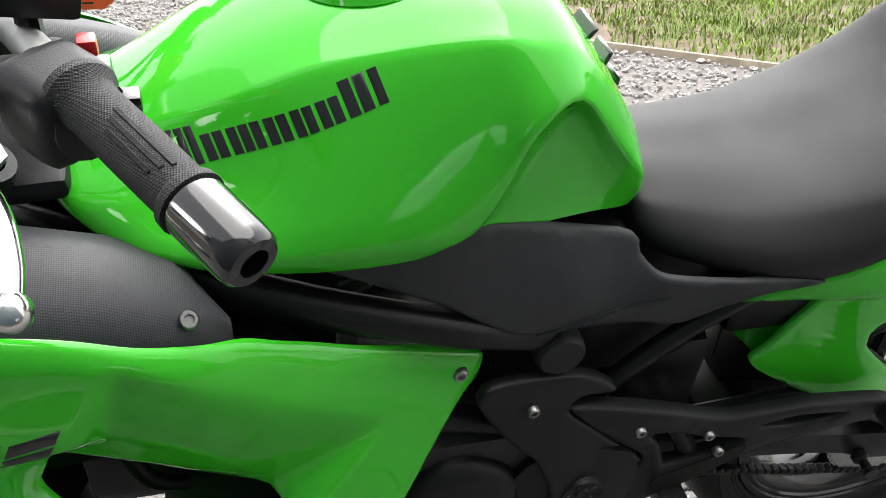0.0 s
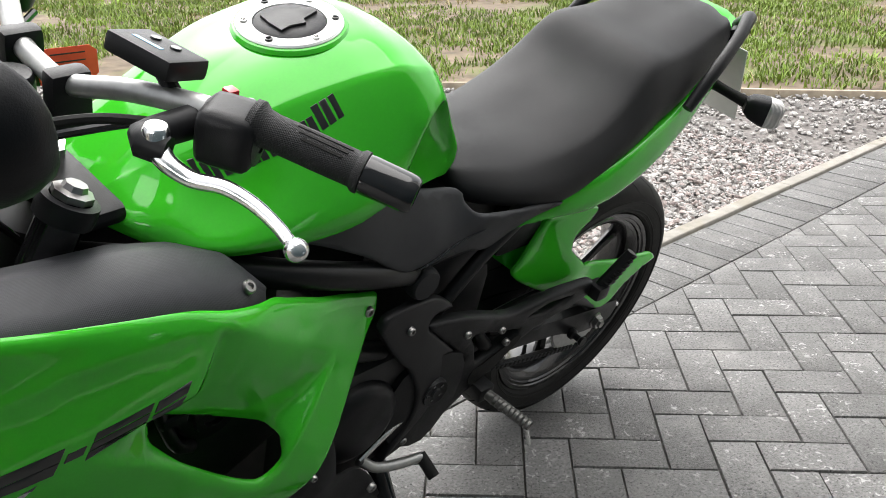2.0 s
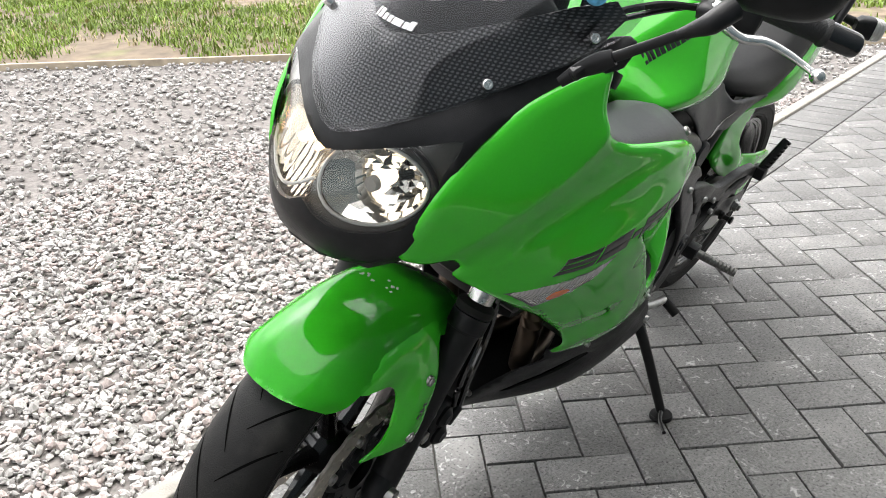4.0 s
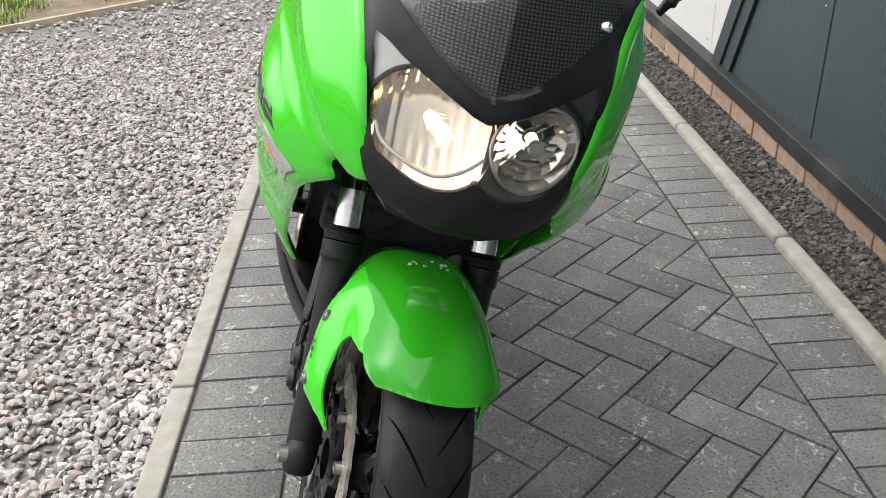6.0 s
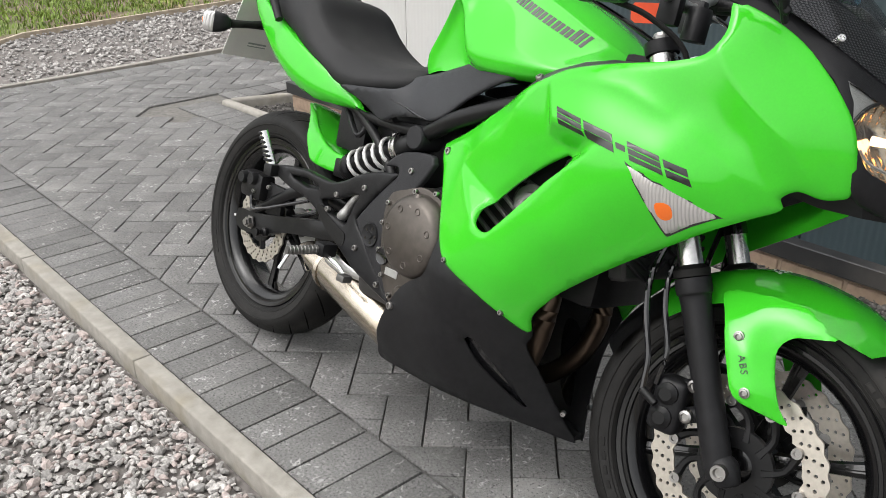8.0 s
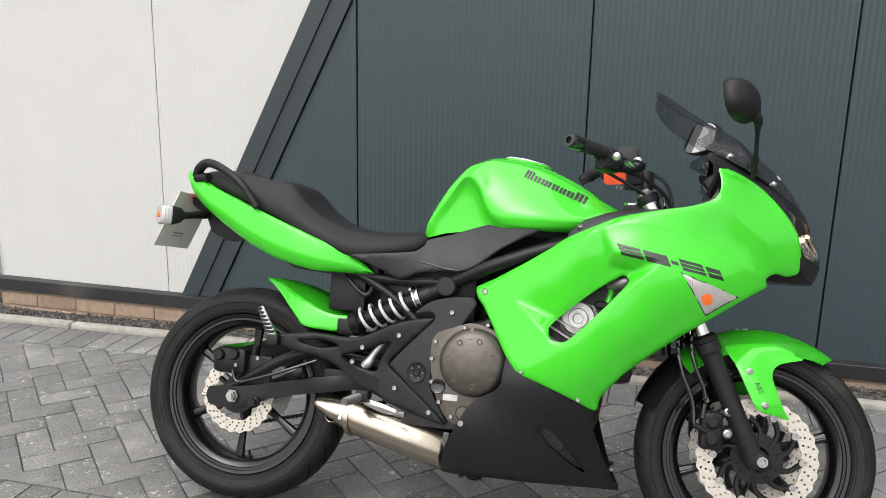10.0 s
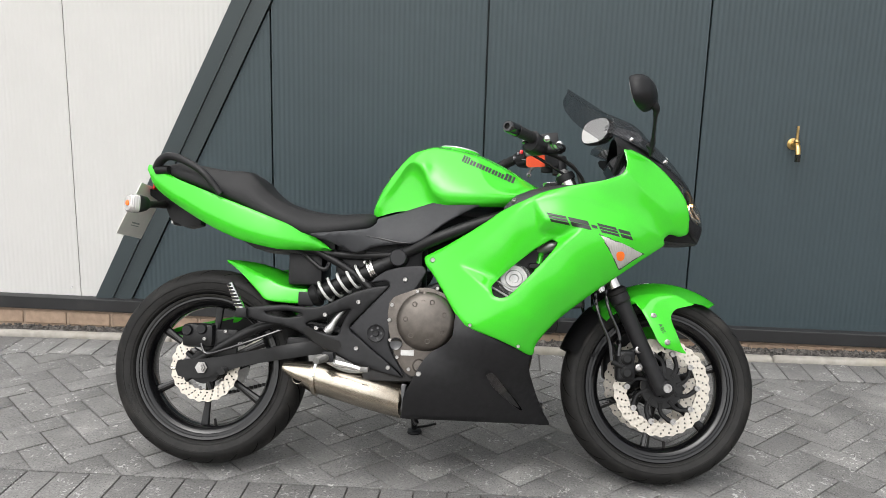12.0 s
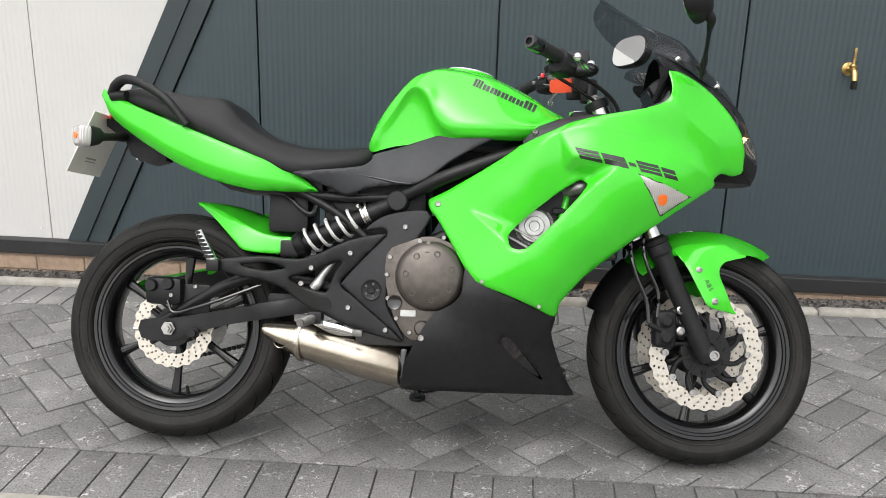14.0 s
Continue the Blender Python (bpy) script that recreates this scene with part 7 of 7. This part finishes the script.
part("chin", loft([[(x, -w, z1), (x, w, z1), (x, w * 0.85, z0), (x, -w * 0.85, z0)] for x, w, z0, z1 in ((0.83, 0.03, 0.752, 0.766), (0.80, 0.095, 0.752, 0.775), (0.74, 0.115, 0.752, 0.79), (0.68, 0.11, 0.76, 0.80))]), BLACK_SATIN, mask, "black underside of the nose")
lamp_unit = part("headlamp", front(LAMP, lambda p: nose_x(p) - 0.001, 0.003, (), 0.014, 2, 0.0005), LENS, bike, "twin headlamp behind one clear lens, lit", 60)
lamp_unit.visible_shadow = False
def polar(cy, cz, rad, wide, deep, rings_, segs, flute, seed):
    """A faceted lamp bowl: a dished disc of flat facets that follows the nose; flute steps it in upright bands."""
    r_ = random.Random(seed)
    made = bmesh.new()
    rows_ = []
    for k in range(rings_ + 1):
        f = 0.14 + 0.86 * k / rings_
        ring = []
        for j in range(segs):
            a = 2 * math.pi * (j + 0.5 * (k % 2)) / segs
            y, z = cy + rad * wide * f * math.cos(a), cz + rad * f * math.sin(a)
            x = float(nose_x(np.array([[y, z]]))[0]) - 0.010 - deep * (1 - f * f) + r_.uniform(-1, 1) * (0.0004 if flute else 0.0016) * (1 - f)
            if flute:
                x += 0.0024 * abs(math.sin(y * math.pi / 0.0125)) * min(1, max(0, f - 0.3) * 4)
            ring.append(made.verts.new((x, y, z)))
        rows_.append(ring)
    for a, b in zip(rows_, rows_[1:]):
        for j in range(segs):
            made.faces.new((a[j], a[(j + 1) % segs], b[(j + 1) % segs], b[j]))
    made.faces.new(rows_[0])
    return made


def circle(cy, cz, rad, wide=1.0, n=22):
    return [(cy + rad * wide * math.cos(a), cz + rad * math.sin(a)) for a in np.linspace(0, 2 * math.pi, n, endpoint=False)]


BOWL = {-1: (-0.056, 0.864, 0.074, 0.92), 1: (0.064, 0.864, 0.046, 1.22)}
part("housing", front([(y * 1.02, 0.86 + (z - 0.86) * 1.03) for y, z in LAMP], lambda p: nose_x(p) - 0.010, 0.003, [circle(*BOWL[-1]), circle(*BOWL[1])], 0.012, 2), REFLECTOR, lamp_unit, "chrome lamp surround")
part("smoked_surround", front([(0.004, 0.820), (0.018, 0.811), (0.040, 0.804), (0.065, 0.804), (0.090, 0.811), (0.110, 0.821), (0.122, 0.845), (0.128, 0.870), (0.132, 0.903), (0.137, 0.940), (0.100, 0.924), (0.065, 0.911), (0.035, 0.899), (0.006, 0.886), (0.004, 0.845)], lambda p: nose_x(p) - 0.008, 0.0015, [circle(0.064, 0.864, 0.0445, 1.22)], 0.012, 1), GREY_LENS, lamp_unit, "dark smoked surround of the dipped lamp")
for s, side in SIDES:
    cy, cz, rad, wide = BOWL[s]
    part("bowl", polar(cy, cz, rad, wide, 0.052, 16 if s < 0 else 5, 96 if s < 0 else 22, s < 0, 5 - s), REFLECTOR_GLOW if s < 0 else REFLECTOR, lamp_unit, "fluted chrome lamp bowl, tinted warm as if lit" if s < 0 else "faceted chrome lamp bowl", 50 if s < 0 else 4)
    x0 = float(nose_x(np.array([[cy, cz]]))[0]) - 0.058
    ctr = Vector((x0, cy, cz))
    part("bulb", lathe([(0, 0.030), (0.006, 0.028), (0.0075, 0.0), (0, 0)], 14, between(ctr + Vector((0.004, 0, 0)), ctr + Vector((1, 0, 0)))), BULB if s < 0 else BULB_UNLIT_GLOW, lamp_unit, "lit bulb" if s < 0 else "unlit bulb with an added glow")
    if s > 0:
        part("bulb_shade", lathe([(0, 0.004), (0.009, 0.003), (0.0095, -0.006), (0.0085, -0.006), (0.008, 0.001), (0, 0.002)], 14, between(ctr + Vector((0.040, 0, 0)), ctr + Vector((2, 0, 0)))), SILVER_CAST, lamp_unit)
        # black plates stand in for dark reflections on the chrome facets
        for a in (0.5, 2.2, 3.9, 5.4):
            part("dark_facet", turned(box((-0.001, 0.016, -0.006), (0.001, 0.034, 0.006), 0.0006, 1), Matrix.Translation(ctr + Vector((0.017, 0, 0))) @ Matrix.Rotation(a, 4, "X") @ Matrix.Rotation(0.6, 4, "Z")), GLOSS_BLACK, lamp_unit)
        ring = circle(cy, cz, 0.0455, wide, 28)
        part("bowl_rim", tube([(float(nose_x(np.array([[y, z]]))[0]) - 0.007, y, z) for y, z in ring + ring[:1]], 0.0022, 6, 1), SILVER_CAST, lamp_unit)
    else:
        part("lower_lip", tube([(float(nose_x(np.array([[y, z]]))[0]) - 0.007, y, z) for y, z in ((-0.115, 0.848), (-0.104, 0.832), (-0.075, 0.822), (-0.045, 0.820), (-0.018, 0.832), (0.004, 0.850))], 0.0022, 6, 3), SILVER_CAST, lamp_unit)
    part("corner_fill", front([(s * 0.137, 0.940), (s * 0.132, 0.905), (s * 0.128, 0.878), (s * 0.118, 0.895), (s * 0.105, 0.908), (s * 0.090, 0.917), (s * 0.110, 0.927)], lambda p: nose_x(p) - 0.0055, 0.002, (), 0.03, 1), SILVER_CAST if s < 0 else GREY_LENS, lamp_unit, "flat corner behind the lens")
    part("corner_arc", tube([(float(nose_x(np.array([[y, z]]))[0]) - 0.005, y, z) for y, z in ((s * 0.128, 0.876), (s * 0.118, 0.894), (s * 0.105, 0.908), (s * 0.088, 0.917))], 0.0032, 8, 3), BLACK_SATIN, lamp_unit)
side_at = Vector((float(nose_x(np.array([[-0.012, 0.878]]))[0]) - 0.016, -0.012, 0.878))
part("side_bulb", lathe([(0, 0.010), (0.0035, 0.009), (0.0045, 0.0), (0, 0)], 12, between(side_at, side_at + Vector((1, 0, -0.2)))), BULB_AMBER, lamp_unit, "small amber-glowing side bulb")
SCR = mirrored([(0, 0.908, 0.816), (0, 0.975, 0.781), (0, 1.073, 0.690), (0, 1.14, 0.592), (0, 1.19, 0.51), (0, 1.243, 0.433), (0.12, 0.992, 0.712), (0.175, 1.05, 0.600), (0.196, 1.052, 0.578), (0.163, 1.099, 0.600), (0.186, 1.078, 0.52), (0.15, 1.15, 0.485), (0.10, 1.20, 0.43), (0.08, 1.08, 0.655), (0.05, 0.93, 0.797), (0.09, 1.14, 0.56)])
scr_x = spread(SCR)
SCREEN = [(0, 0.906), (0.03, 0.917), (0.06, 0.933), (0.11, 0.968), (0.15, 1.002), (0.185, 1.038), (0.196, 1.06), (0.185, 1.09), (0.165, 1.122), (0.14, 1.158), (0.10, 1.203), (0.06, 1.232), (0, 1.246), (-0.06, 1.232), (-0.10, 1.203), (-0.14, 1.158), (-0.165, 1.122), (-0.185, 1.09), (-0.196, 1.06), (-0.185, 1.038), (-0.15, 1.002), (-0.11, 0.968), (-0.06, 0.933), (-0.03, 0.917)]
screen = part("windscreen", front(SCREEN, scr_x, 0.003, (), 0.02, 2, 0.0005), SMOKE, bike, "smoked windscreen with dotted lower edge", 70)
screen.visible_shadow = False
part("dotted_panel", front([(0, 0.912), (0.06, 0.938), (0.11, 0.973), (0.15, 1.007), (0.183, 1.042), (0.172, 1.088), (0.12, 1.062), (0.06, 1.030), (0, 1.012), (-0.06, 1.030), (-0.12, 1.062), (-0.172, 1.088), (-0.183, 1.042), (-0.15, 1.007), (-0.11, 0.973), (-0.06, 0.938)], lambda p: scr_x(p) - 0.0045, 0.002, (), 0.02, 2), MESH_BLACK, screen, "black dotted band inside the screen")
for s, side in SIDES:
    for y, z in ((0.122, 0.993), (0.176, 1.050)):
        x = float(scr_x(np.array([[s * y, z]]))[0])
        bolt((x + 0.002, s * (y + 0.002), z + 0.002), (0.6, s * 0.6, 0.45), 0.0068, screen, "screen_bolt", ALLOY)
for i, (w_, h_) in enumerate(((0.010, 0.013), (0.008, 0.009), (0.012, 0.009), (0.008, 0.009), (0.008, 0.009), (0.008, 0.009), (0.008, 0.013), (0.003, 0.013))):
    w_, h_ = w_ * 0.62, h_ * 0.62
    y = 0.028 - i * 0.0072
    part("screen_mark", front([(y, 1.022), (y - w_, 1.022), (y - w_, 1.022 + h_), (y, 1.022 + h_)], lambda p: scr_x(p) + 0.0015, 0.002, (), 0.02, 1, 0.0001), WHITE_DECAL, screen, "plain white block of the maker's name")
q = float(scr_x(np.array([[0.163, 1.099]]))[0])
part("round_sticker", lathe([(0, 0.001), (0.0135, 0.001), (0.0137, -0.001), (0, -0.001)], 28, between((q + 0.003, 0.163, 1.099), (q + 0.6, 0.75, 1.45))), BLUE, screen, "round iridescent blue sticker")

# mirrors
for s, side in SIDES:
    b0 = Vector((0.658, 0.218, 1.052)) if s > 0 else Vector((0.656, -0.220, 1.038))
    foot_dx, foot_dz = (0.022, 0.020) if s > 0 else (0.0, 0.0)
    neck = Vector((0.635, 0.308, 1.128)) if s > 0 else Vector((0.647, -0.318, 1.113))
    head = Vector((0.566, 0.338, 1.182)) if s > 0 else Vector((0.61, -0.34, 1.155))
    mir = part("mirror", tube([b0, b0.lerp(neck, 0.5), neck], [0.0062, 0.0056, 0.0062] if s > 0 else [0.0092, 0.0084, 0.0090], 12, 4, None, 0.6), BLACK_SATIN, bike, "black mirror on a stalk")
    part("mirror_foot", tube([Vector((0.655 + foot_dx, s * 0.190, 1.000 + foot_dz)), Vector((0.655 + foot_dx * 0.6, s * 0.203, 1.018 + foot_dz)), b0, b0.lerp(neck, 0.14)], [0.006, 0.009, 0.0115, 0.009], 10, 3, flat=0.7), BLACK_SATIN, mir, "hinged black mirror foot")
    part("hinge_block", turned(box((-0.016, -0.007, -0.007), (0.016, 0.007, 0.007), 0.003, 1), Matrix.Translation((0.652 + foot_dx * 0.6, s * 0.206, 1.022 + foot_dz)) @ Matrix.Rotation(radians(-30 * s), 4, "Z") @ Matrix.Rotation(radians(40), 4, "Y")), BLACK_SATIN, mir)
    part("neck_cone", tube([b0.lerp(neck, 0.72), b0.lerp(neck, 0.88), neck, neck.lerp(head, 0.3)], [0.0055, 0.0085, 0.0115, 0.0135], 12, 2), BLACK_SATIN, mir)
    hm = Matrix.Translation(head) @ Matrix.Rotation(radians(35 if s > 0 else -24), 4, "Z") @ Matrix.Rotation(radians(10 if s > 0 else -12), 4, "Y")
    shell = []
    for x, k in ((-0.022, 0.97), (-0.018, 1.0), (-0.005, 0.99), (0.010, 0.90), (0.022, 0.70), (0.029, 0.42), (0.031, 0.1)):
        shell.append([tuple(hm @ Vector((x, k * (0.075 * math.copysign(abs(math.cos(a)) ** 0.7, math.cos(a))), k * (0.049 * math.copysign(abs(math.sin(a)) ** 0.75, math.sin(a)))))) for a in np.linspace(0, 2 * math.pi, 28, endpoint=False)])
    part("mirror_shell", loft(shell), BLACK_SATIN, mir, "rounded black mirror shell", 60)
    glass_ring = [[tuple(hm @ Vector((x, k * (0.075 * math.copysign(abs(math.cos(a)) ** 0.7, math.cos(a))), k * (0.049 * math.copysign(abs(math.sin(a)) ** 0.75, math.sin(a)))))) for a in np.linspace(0, 2 * math.pi, 28, endpoint=False)] for x, k in ((-0.0235, 0.92), (-0.022, 0.93))]
    part("mirror_glass", loft(glass_ring), MIRROR, mir, "mirror glass")

# instrument pod
pod = part("instrument_panel", turned(box((-0.03, -0.075, -0.042), (0.025, 0.075, 0.042), 0.018), Matrix.Translation((0.59, 0, 0.985)) @ Matrix.Rotation(radians(-35), 4, "Y")), BLACK_SATIN, bike, "black instrument cluster behind the screen")
part("dial_glass", turned(box((-0.034, -0.06, -0.03), (-0.030, 0.06, 0.03), 0.001, 1), Matrix.Translation((0.59, 0, 0.985)) @ Matrix.Rotation(radians(-35), 4, "Y")), GLOSS_BLACK, pod)
part("cluster_bracket", tube([(0.59, 0, 0.96), (0.62, 0, 0.92), (0.66, 0, 0.88)], 0.02, 10), BLACK_SATIN, pod)
cowl = []
for x, w_, z, drop in ((0.735, 0.045, 0.985, 0.02), (0.70, 0.085, 1.020, 0.04), (0.66, 0.115, 1.052, 0.05), (0.62, 0.135, 1.076, 0.06), (0.585, 0.140, 1.088, 0.07), (0.565, 0.135, 1.084, 0.075)):
    cowl.append([(x, w_ * math.sin(a), z - drop * (1 - math.cos(a)) / (1 - math.cos(1.45))) for a in np.linspace(-1.45, 1.45, 17)])
bm = loft(cowl, caps=False, closed=False)
bmesh.ops.solidify(bm, geom=bm.faces[:], thickness=0.003)
part("instrument_cowl", bm, BLACK_SATIN, pod, "smooth black cowl over the instruments", 60)
for s, side in SIDES:
    part("screen_stay", tube([(0.56, s * 0.10, 0.96), (0.58, s * 0.13, 1.01), (0.60, s * 0.155, 1.04)], 0.009, 8), BLACK_SATIN, pod)

# ---- handlebar ----
# the throttle side sits a little lower and further back than the clutch side
GRIP_END, GRIP_IN = Vector((0.200, 0.371, 1.050)), Vector((0.286, 0.241, 1.074))
was_end, was_in = [STEER @ Vector((q.x, -q.y, q.z)) for q in (STEER.inverted() @ GRIP_END, STEER.inverted() @ GRIP_IN)]
now_end, now_in = Vector((0.222, -0.375, 1.044)), Vector((0.305, -0.240, 1.037))
RIGHT_BAR = Matrix.Translation(now_in) @ (was_end - was_in).rotation_difference(now_end - now_in).to_matrix().to_4x4() @ Matrix.Translation(-was_in)


def on_bar(s, name, bm, material, parent, label="", sharp=40):
    """A part of one side's controls, turned with the steering."""
    return part(name, turned(bm, (RIGHT_BAR if s < 0 else Matrix()) @ STEER), material, parent, label, sharp)


right_pts = [STEER.inverted() @ RIGHT_BAR @ STEER @ Vector(q) for q in ((0.238, -0.362, 1.066), (0.305, -0.2407, 1.083))]
bar = sp("handlebar", tube([tuple(q) for q in right_pts] + [(0.338, -0.13, 1.040), (0.366, -0.05, 1.035), (0.368, 0, 1.03), (0.366, 0.05, 1.035), (0.345, 0.13, 1.064), (0.305, 0.2407, 1.083), (0.238, 0.362, 1.066)], 0.011, 14), SILVER_CAST, bike, "silver handlebar with black grips")
for y in (-0.046, 0.046):
    sp("bar_clamp", box((0.346, y - 0.012, 0.985), (0.388, y + 0.012, 1.050), 0.008), BLACK_SATIN, bar)
for s, side in SIDES:
    e, i_ = STEER.inverted() @ GRIP_END, STEER.inverted() @ GRIP_IN
    e.y, i_.y = s * e.y, s * i_.y
    d = (e - i_).normalized()
    grip = on_bar(s, "grip", lathe([(0.012, 0), (0.0215, 0.0), (0.022, 0.006), (0.0175, 0.012), (0.0165, 0.02), (0.0168, 0.06), (0.0165, 0.098), (0.0192, 0.101), (0.0195, 0.106), (0.012, 0.108)], 28, between(i_, e), None, True), GRIP, bike, "black patterned rubber grip")
    for k, a in enumerate((-0.35, 0.0, 0.35)):
        on_bar(s, "grip_bar", turned(box((0.0162, -0.0016, 0.040 + 0.004 * k), (0.0174, 0.0016, 0.092 - 0.003 * k), 0.0004, 1), between(i_, e) @ Matrix.Rotation(1.9 + a, 4, "Z")), RUBBER, grip, "raised plain bar of the grip maker's name")
    bend = on_bar(s, "bar_end", lathe([(0.008, 0.0), (0.0178, 0.0), (0.0182, 0.004), (0.0176, 0.038), (0.0168, 0.045), (0.0145, 0.048), (0.0085, 0.0485), (0.008, 0.035)], 28, between(i_ + d * 0.107, e + d), None, True), GLOSS_BLACK, bike, "gloss black bar end weight")
    on_bar(s, "end_bore", lathe([(0, 0.040), (0.0082, 0.040), (0.0082, 0.028), (0, 0.028)], 12, between(i_ + d * 0.107, e + d)), RUBBER, bend)
    # lever
    bent = [STEER.inverted() @ Vector(q) for q in ((0.364, 0.222, 1.060), (0.363, 0.240, 1.052), (0.351, 0.260, 1.044), (0.336, 0.285, 1.047), (0.324, 0.310, 1.042), (0.318, 0.335, 1.035), (0.317, 0.352, 1.030))]
    bent = [Vector((q.x, s * q.y, q.z)) for q in bent]
    pv = bent[0]
    tip = bent[-1] + (bent[-1] - bent[-2]).normalized() * 0.009
    lv = on_bar(s, "lever", tube(bent, [0.0085, 0.0075, 0.0068, 0.0062, 0.0055, 0.005, 0.0048], 12, 5, None, 1.3), ALLOY, bike, "polished alloy clutch lever" if s > 0 else "polished alloy brake lever")
    on_bar(s, "lever_ball", lathe([(0, 0.0105)] + [(0.0105 * math.sin(a), 0.0105 * math.cos(a)) for a in np.linspace(0.3, 2.84, 8)] + [(0, -0.0105)], 16, Matrix.Translation(tip)), ALLOY, lv)
    on_bar(s, "lever_pivot", lathe([(0, 0.014), (0.009, 0.014), (0.0115, 0.011), (0.0115, -0.004), (0, -0.004)], 18, Matrix.Translation(pv + Vector((0, 0, 0.004)))), ALLOY, lv)
    on_bar(s, "lever_perch", tube([Vector((0.320, s * 0.195, 1.066)), pv + Vector((0.004, -s * 0.012, 0)), pv + Vector((-0.004, s * 0.012, -0.002))], [0.016, 0.0145, 0.013], 10, 3), BLACK_SATIN, lv)
    # switchgear
    sm = between(Vector((0.328, s * 0.205, 1.068)), Vector((0.296, s * 0.252, 1.067)))
    sw_ = on_bar(s, "switchgear", lathe([(0.012, 0), (0.025, 0.002), (0.027, 0.012), (0.027, 0.038), (0.024, 0.052), (0.012, 0.054)], 20, sm, None, True), BLACK_SATIN, bike, "black handlebar switch housing")
    on_bar(s, "switch_body", turned(box((-0.030, -0.026, 0.0), (0.024, 0.028, 0.052), 0.014, 3), sm), BLACK_SATIN, sw_)
    on_bar(s, "red_button", box((0.292, s * 0.200 - 0.006, 1.080), (0.303, s * 0.200 + 0.006, 1.093), 0.002), RED, sw_, "small red switch")
    on_bar(s, "rocker_switch", box((0.285, s * 0.222 - 0.008, 1.078), (0.300, s * 0.222 + 0.008, 1.090), 0.003), GLOSS_BLACK, sw_)
    on_bar(s, "thumb_switch", box((0.272, s * 0.238 - 0.007, 1.066), (0.290, s * 0.238 + 0.007, 1.078), 0.003), GLOSS_BLACK, sw_)
    on_bar(s, "cable", tube([(0.345, s * 0.185, 1.060), (0.40, s * 0.14, 1.055), (0.46, s * 0.09, 1.02), (0.48, s * 0.06, 0.94), (0.45, s * 0.05, 0.86)], 0.005, 8), RUBBER, sw_, "black control cable")
    on_bar(s, "cable", tube([(0.30, s * 0.18, 1.055), (0.37, s * 0.13, 1.035), (0.44, s * 0.08, 1.0), (0.46, s * 0.05, 0.93), (0.42, s * 0.04, 0.86)], 0.0045, 8), GLOSS_BLACK, sw_, "black control cable")
# brake fluid pot on the right
pot = on_bar(-1, "brake_reservoir", turned(box((-0.026, -0.03, -0.02), (0.026, 0.03, 0.022), 0.005), Matrix.Translation((0.352, -0.165, 1.100)) @ Matrix.Rotation(radians(-10), 4, "Y")), BLACK_SATIN, bike, "square black brake fluid reservoir")
on_bar(-1, "sight_glass", lathe([(0, 0.003), (0.006, 0.003), (0.0085, 0.004), (0.009, 0), (0, 0)], 16, between((0.326, -0.167, 1.098), (0.0, -0.2, 1.05))), GLOSS_BLACK, pot)
on_bar(-1, "reservoir_bolt", lathe([(0, 0.004), (0.006, 0.003), (0.0065, -0.003), (0, -0.003)], 10, Matrix.Translation((0.375, -0.20, 1.078))), ALLOY, pot)
# heated grip controller on the left
cm = Matrix.Translation((0.330, 0.135, 1.100)) @ Matrix.Rotation(radians(12), 4, "Z") @ Matrix.Rotation(radians(-14), 4, "Y")
ctl = sp("grip_controller", turned(box((-0.026, -0.038, -0.010), (0.026, 0.038, 0.010), 0.005), cm), BLACK_SATIN, bike, "small black heated grip control box")
for y in (-0.012, 0.012):
    sp("control_button", turned(lathe([(0, 0.002), (0.005, 0.0018), (0.0055, 0), (0, 0)], 12, Matrix.Translation((-0.008, y, 0.010))), cm), GLOSS_BLACK, ctl)
sp("control_label", turned(box((0.006, -0.022, 0.0098), (0.011, 0.012, 0.0104)), cm), BLUE, ctl)
sp("control_arm", tube([(0.332, 0.145, 1.092), (0.33, 0.165, 1.075)], 0.008, 8, 2), BLACK_SATIN, ctl)
sp("ignition_lock", lathe([(0, 0.03), (0.02, 0.03), (0.023, 0.025), (0.023, -0.03), (0, -0.03)], 20, Matrix.Translation((0.40, 0, 1.0))), BLACK_SATIN, bike, "black ignition lock")

# card tag hanging from the key
key_tag = thing("key_tag", "orange card tag with handwriting hanging from the ignition key", "tag", BIKE)
tm = Matrix.Translation((0.326, -0.036, 1.006)) @ Matrix.Rotation(radians(10), 4, "Z") @ Matrix.Rotation(radians(-6), 4, "Y") @ Matrix.Rotation(radians(16), 4, "X")
part("card", turned(panel([(-0.036, -0.012), (-0.028, -0.018), (0.032, -0.018), (0.034, 0), (0.032, 0.018), (-0.028, 0.018), (-0.036, 0.012)], 0, 1, 0.0012, step=0.03, fine=1), tm), TAG, key_tag)
for k in range(4):
    part("ink_line", turned(box((-0.02, 0.0006, -0.013 + 0.008 * k), (0.026 - 0.006 * (k % 2), 0.0012, -0.0115 + 0.008 * k)), tm), DECAL, key_tag)
part("key_ring", lathe([(0.010, -0.001), (0.012, 0), (0.010, 0.001)], 20, Matrix.Translation((0.364, -0.028, 1.012)) @ Matrix.Rotation(1.2, 4, "X"), None, True), STEEL, key_tag)
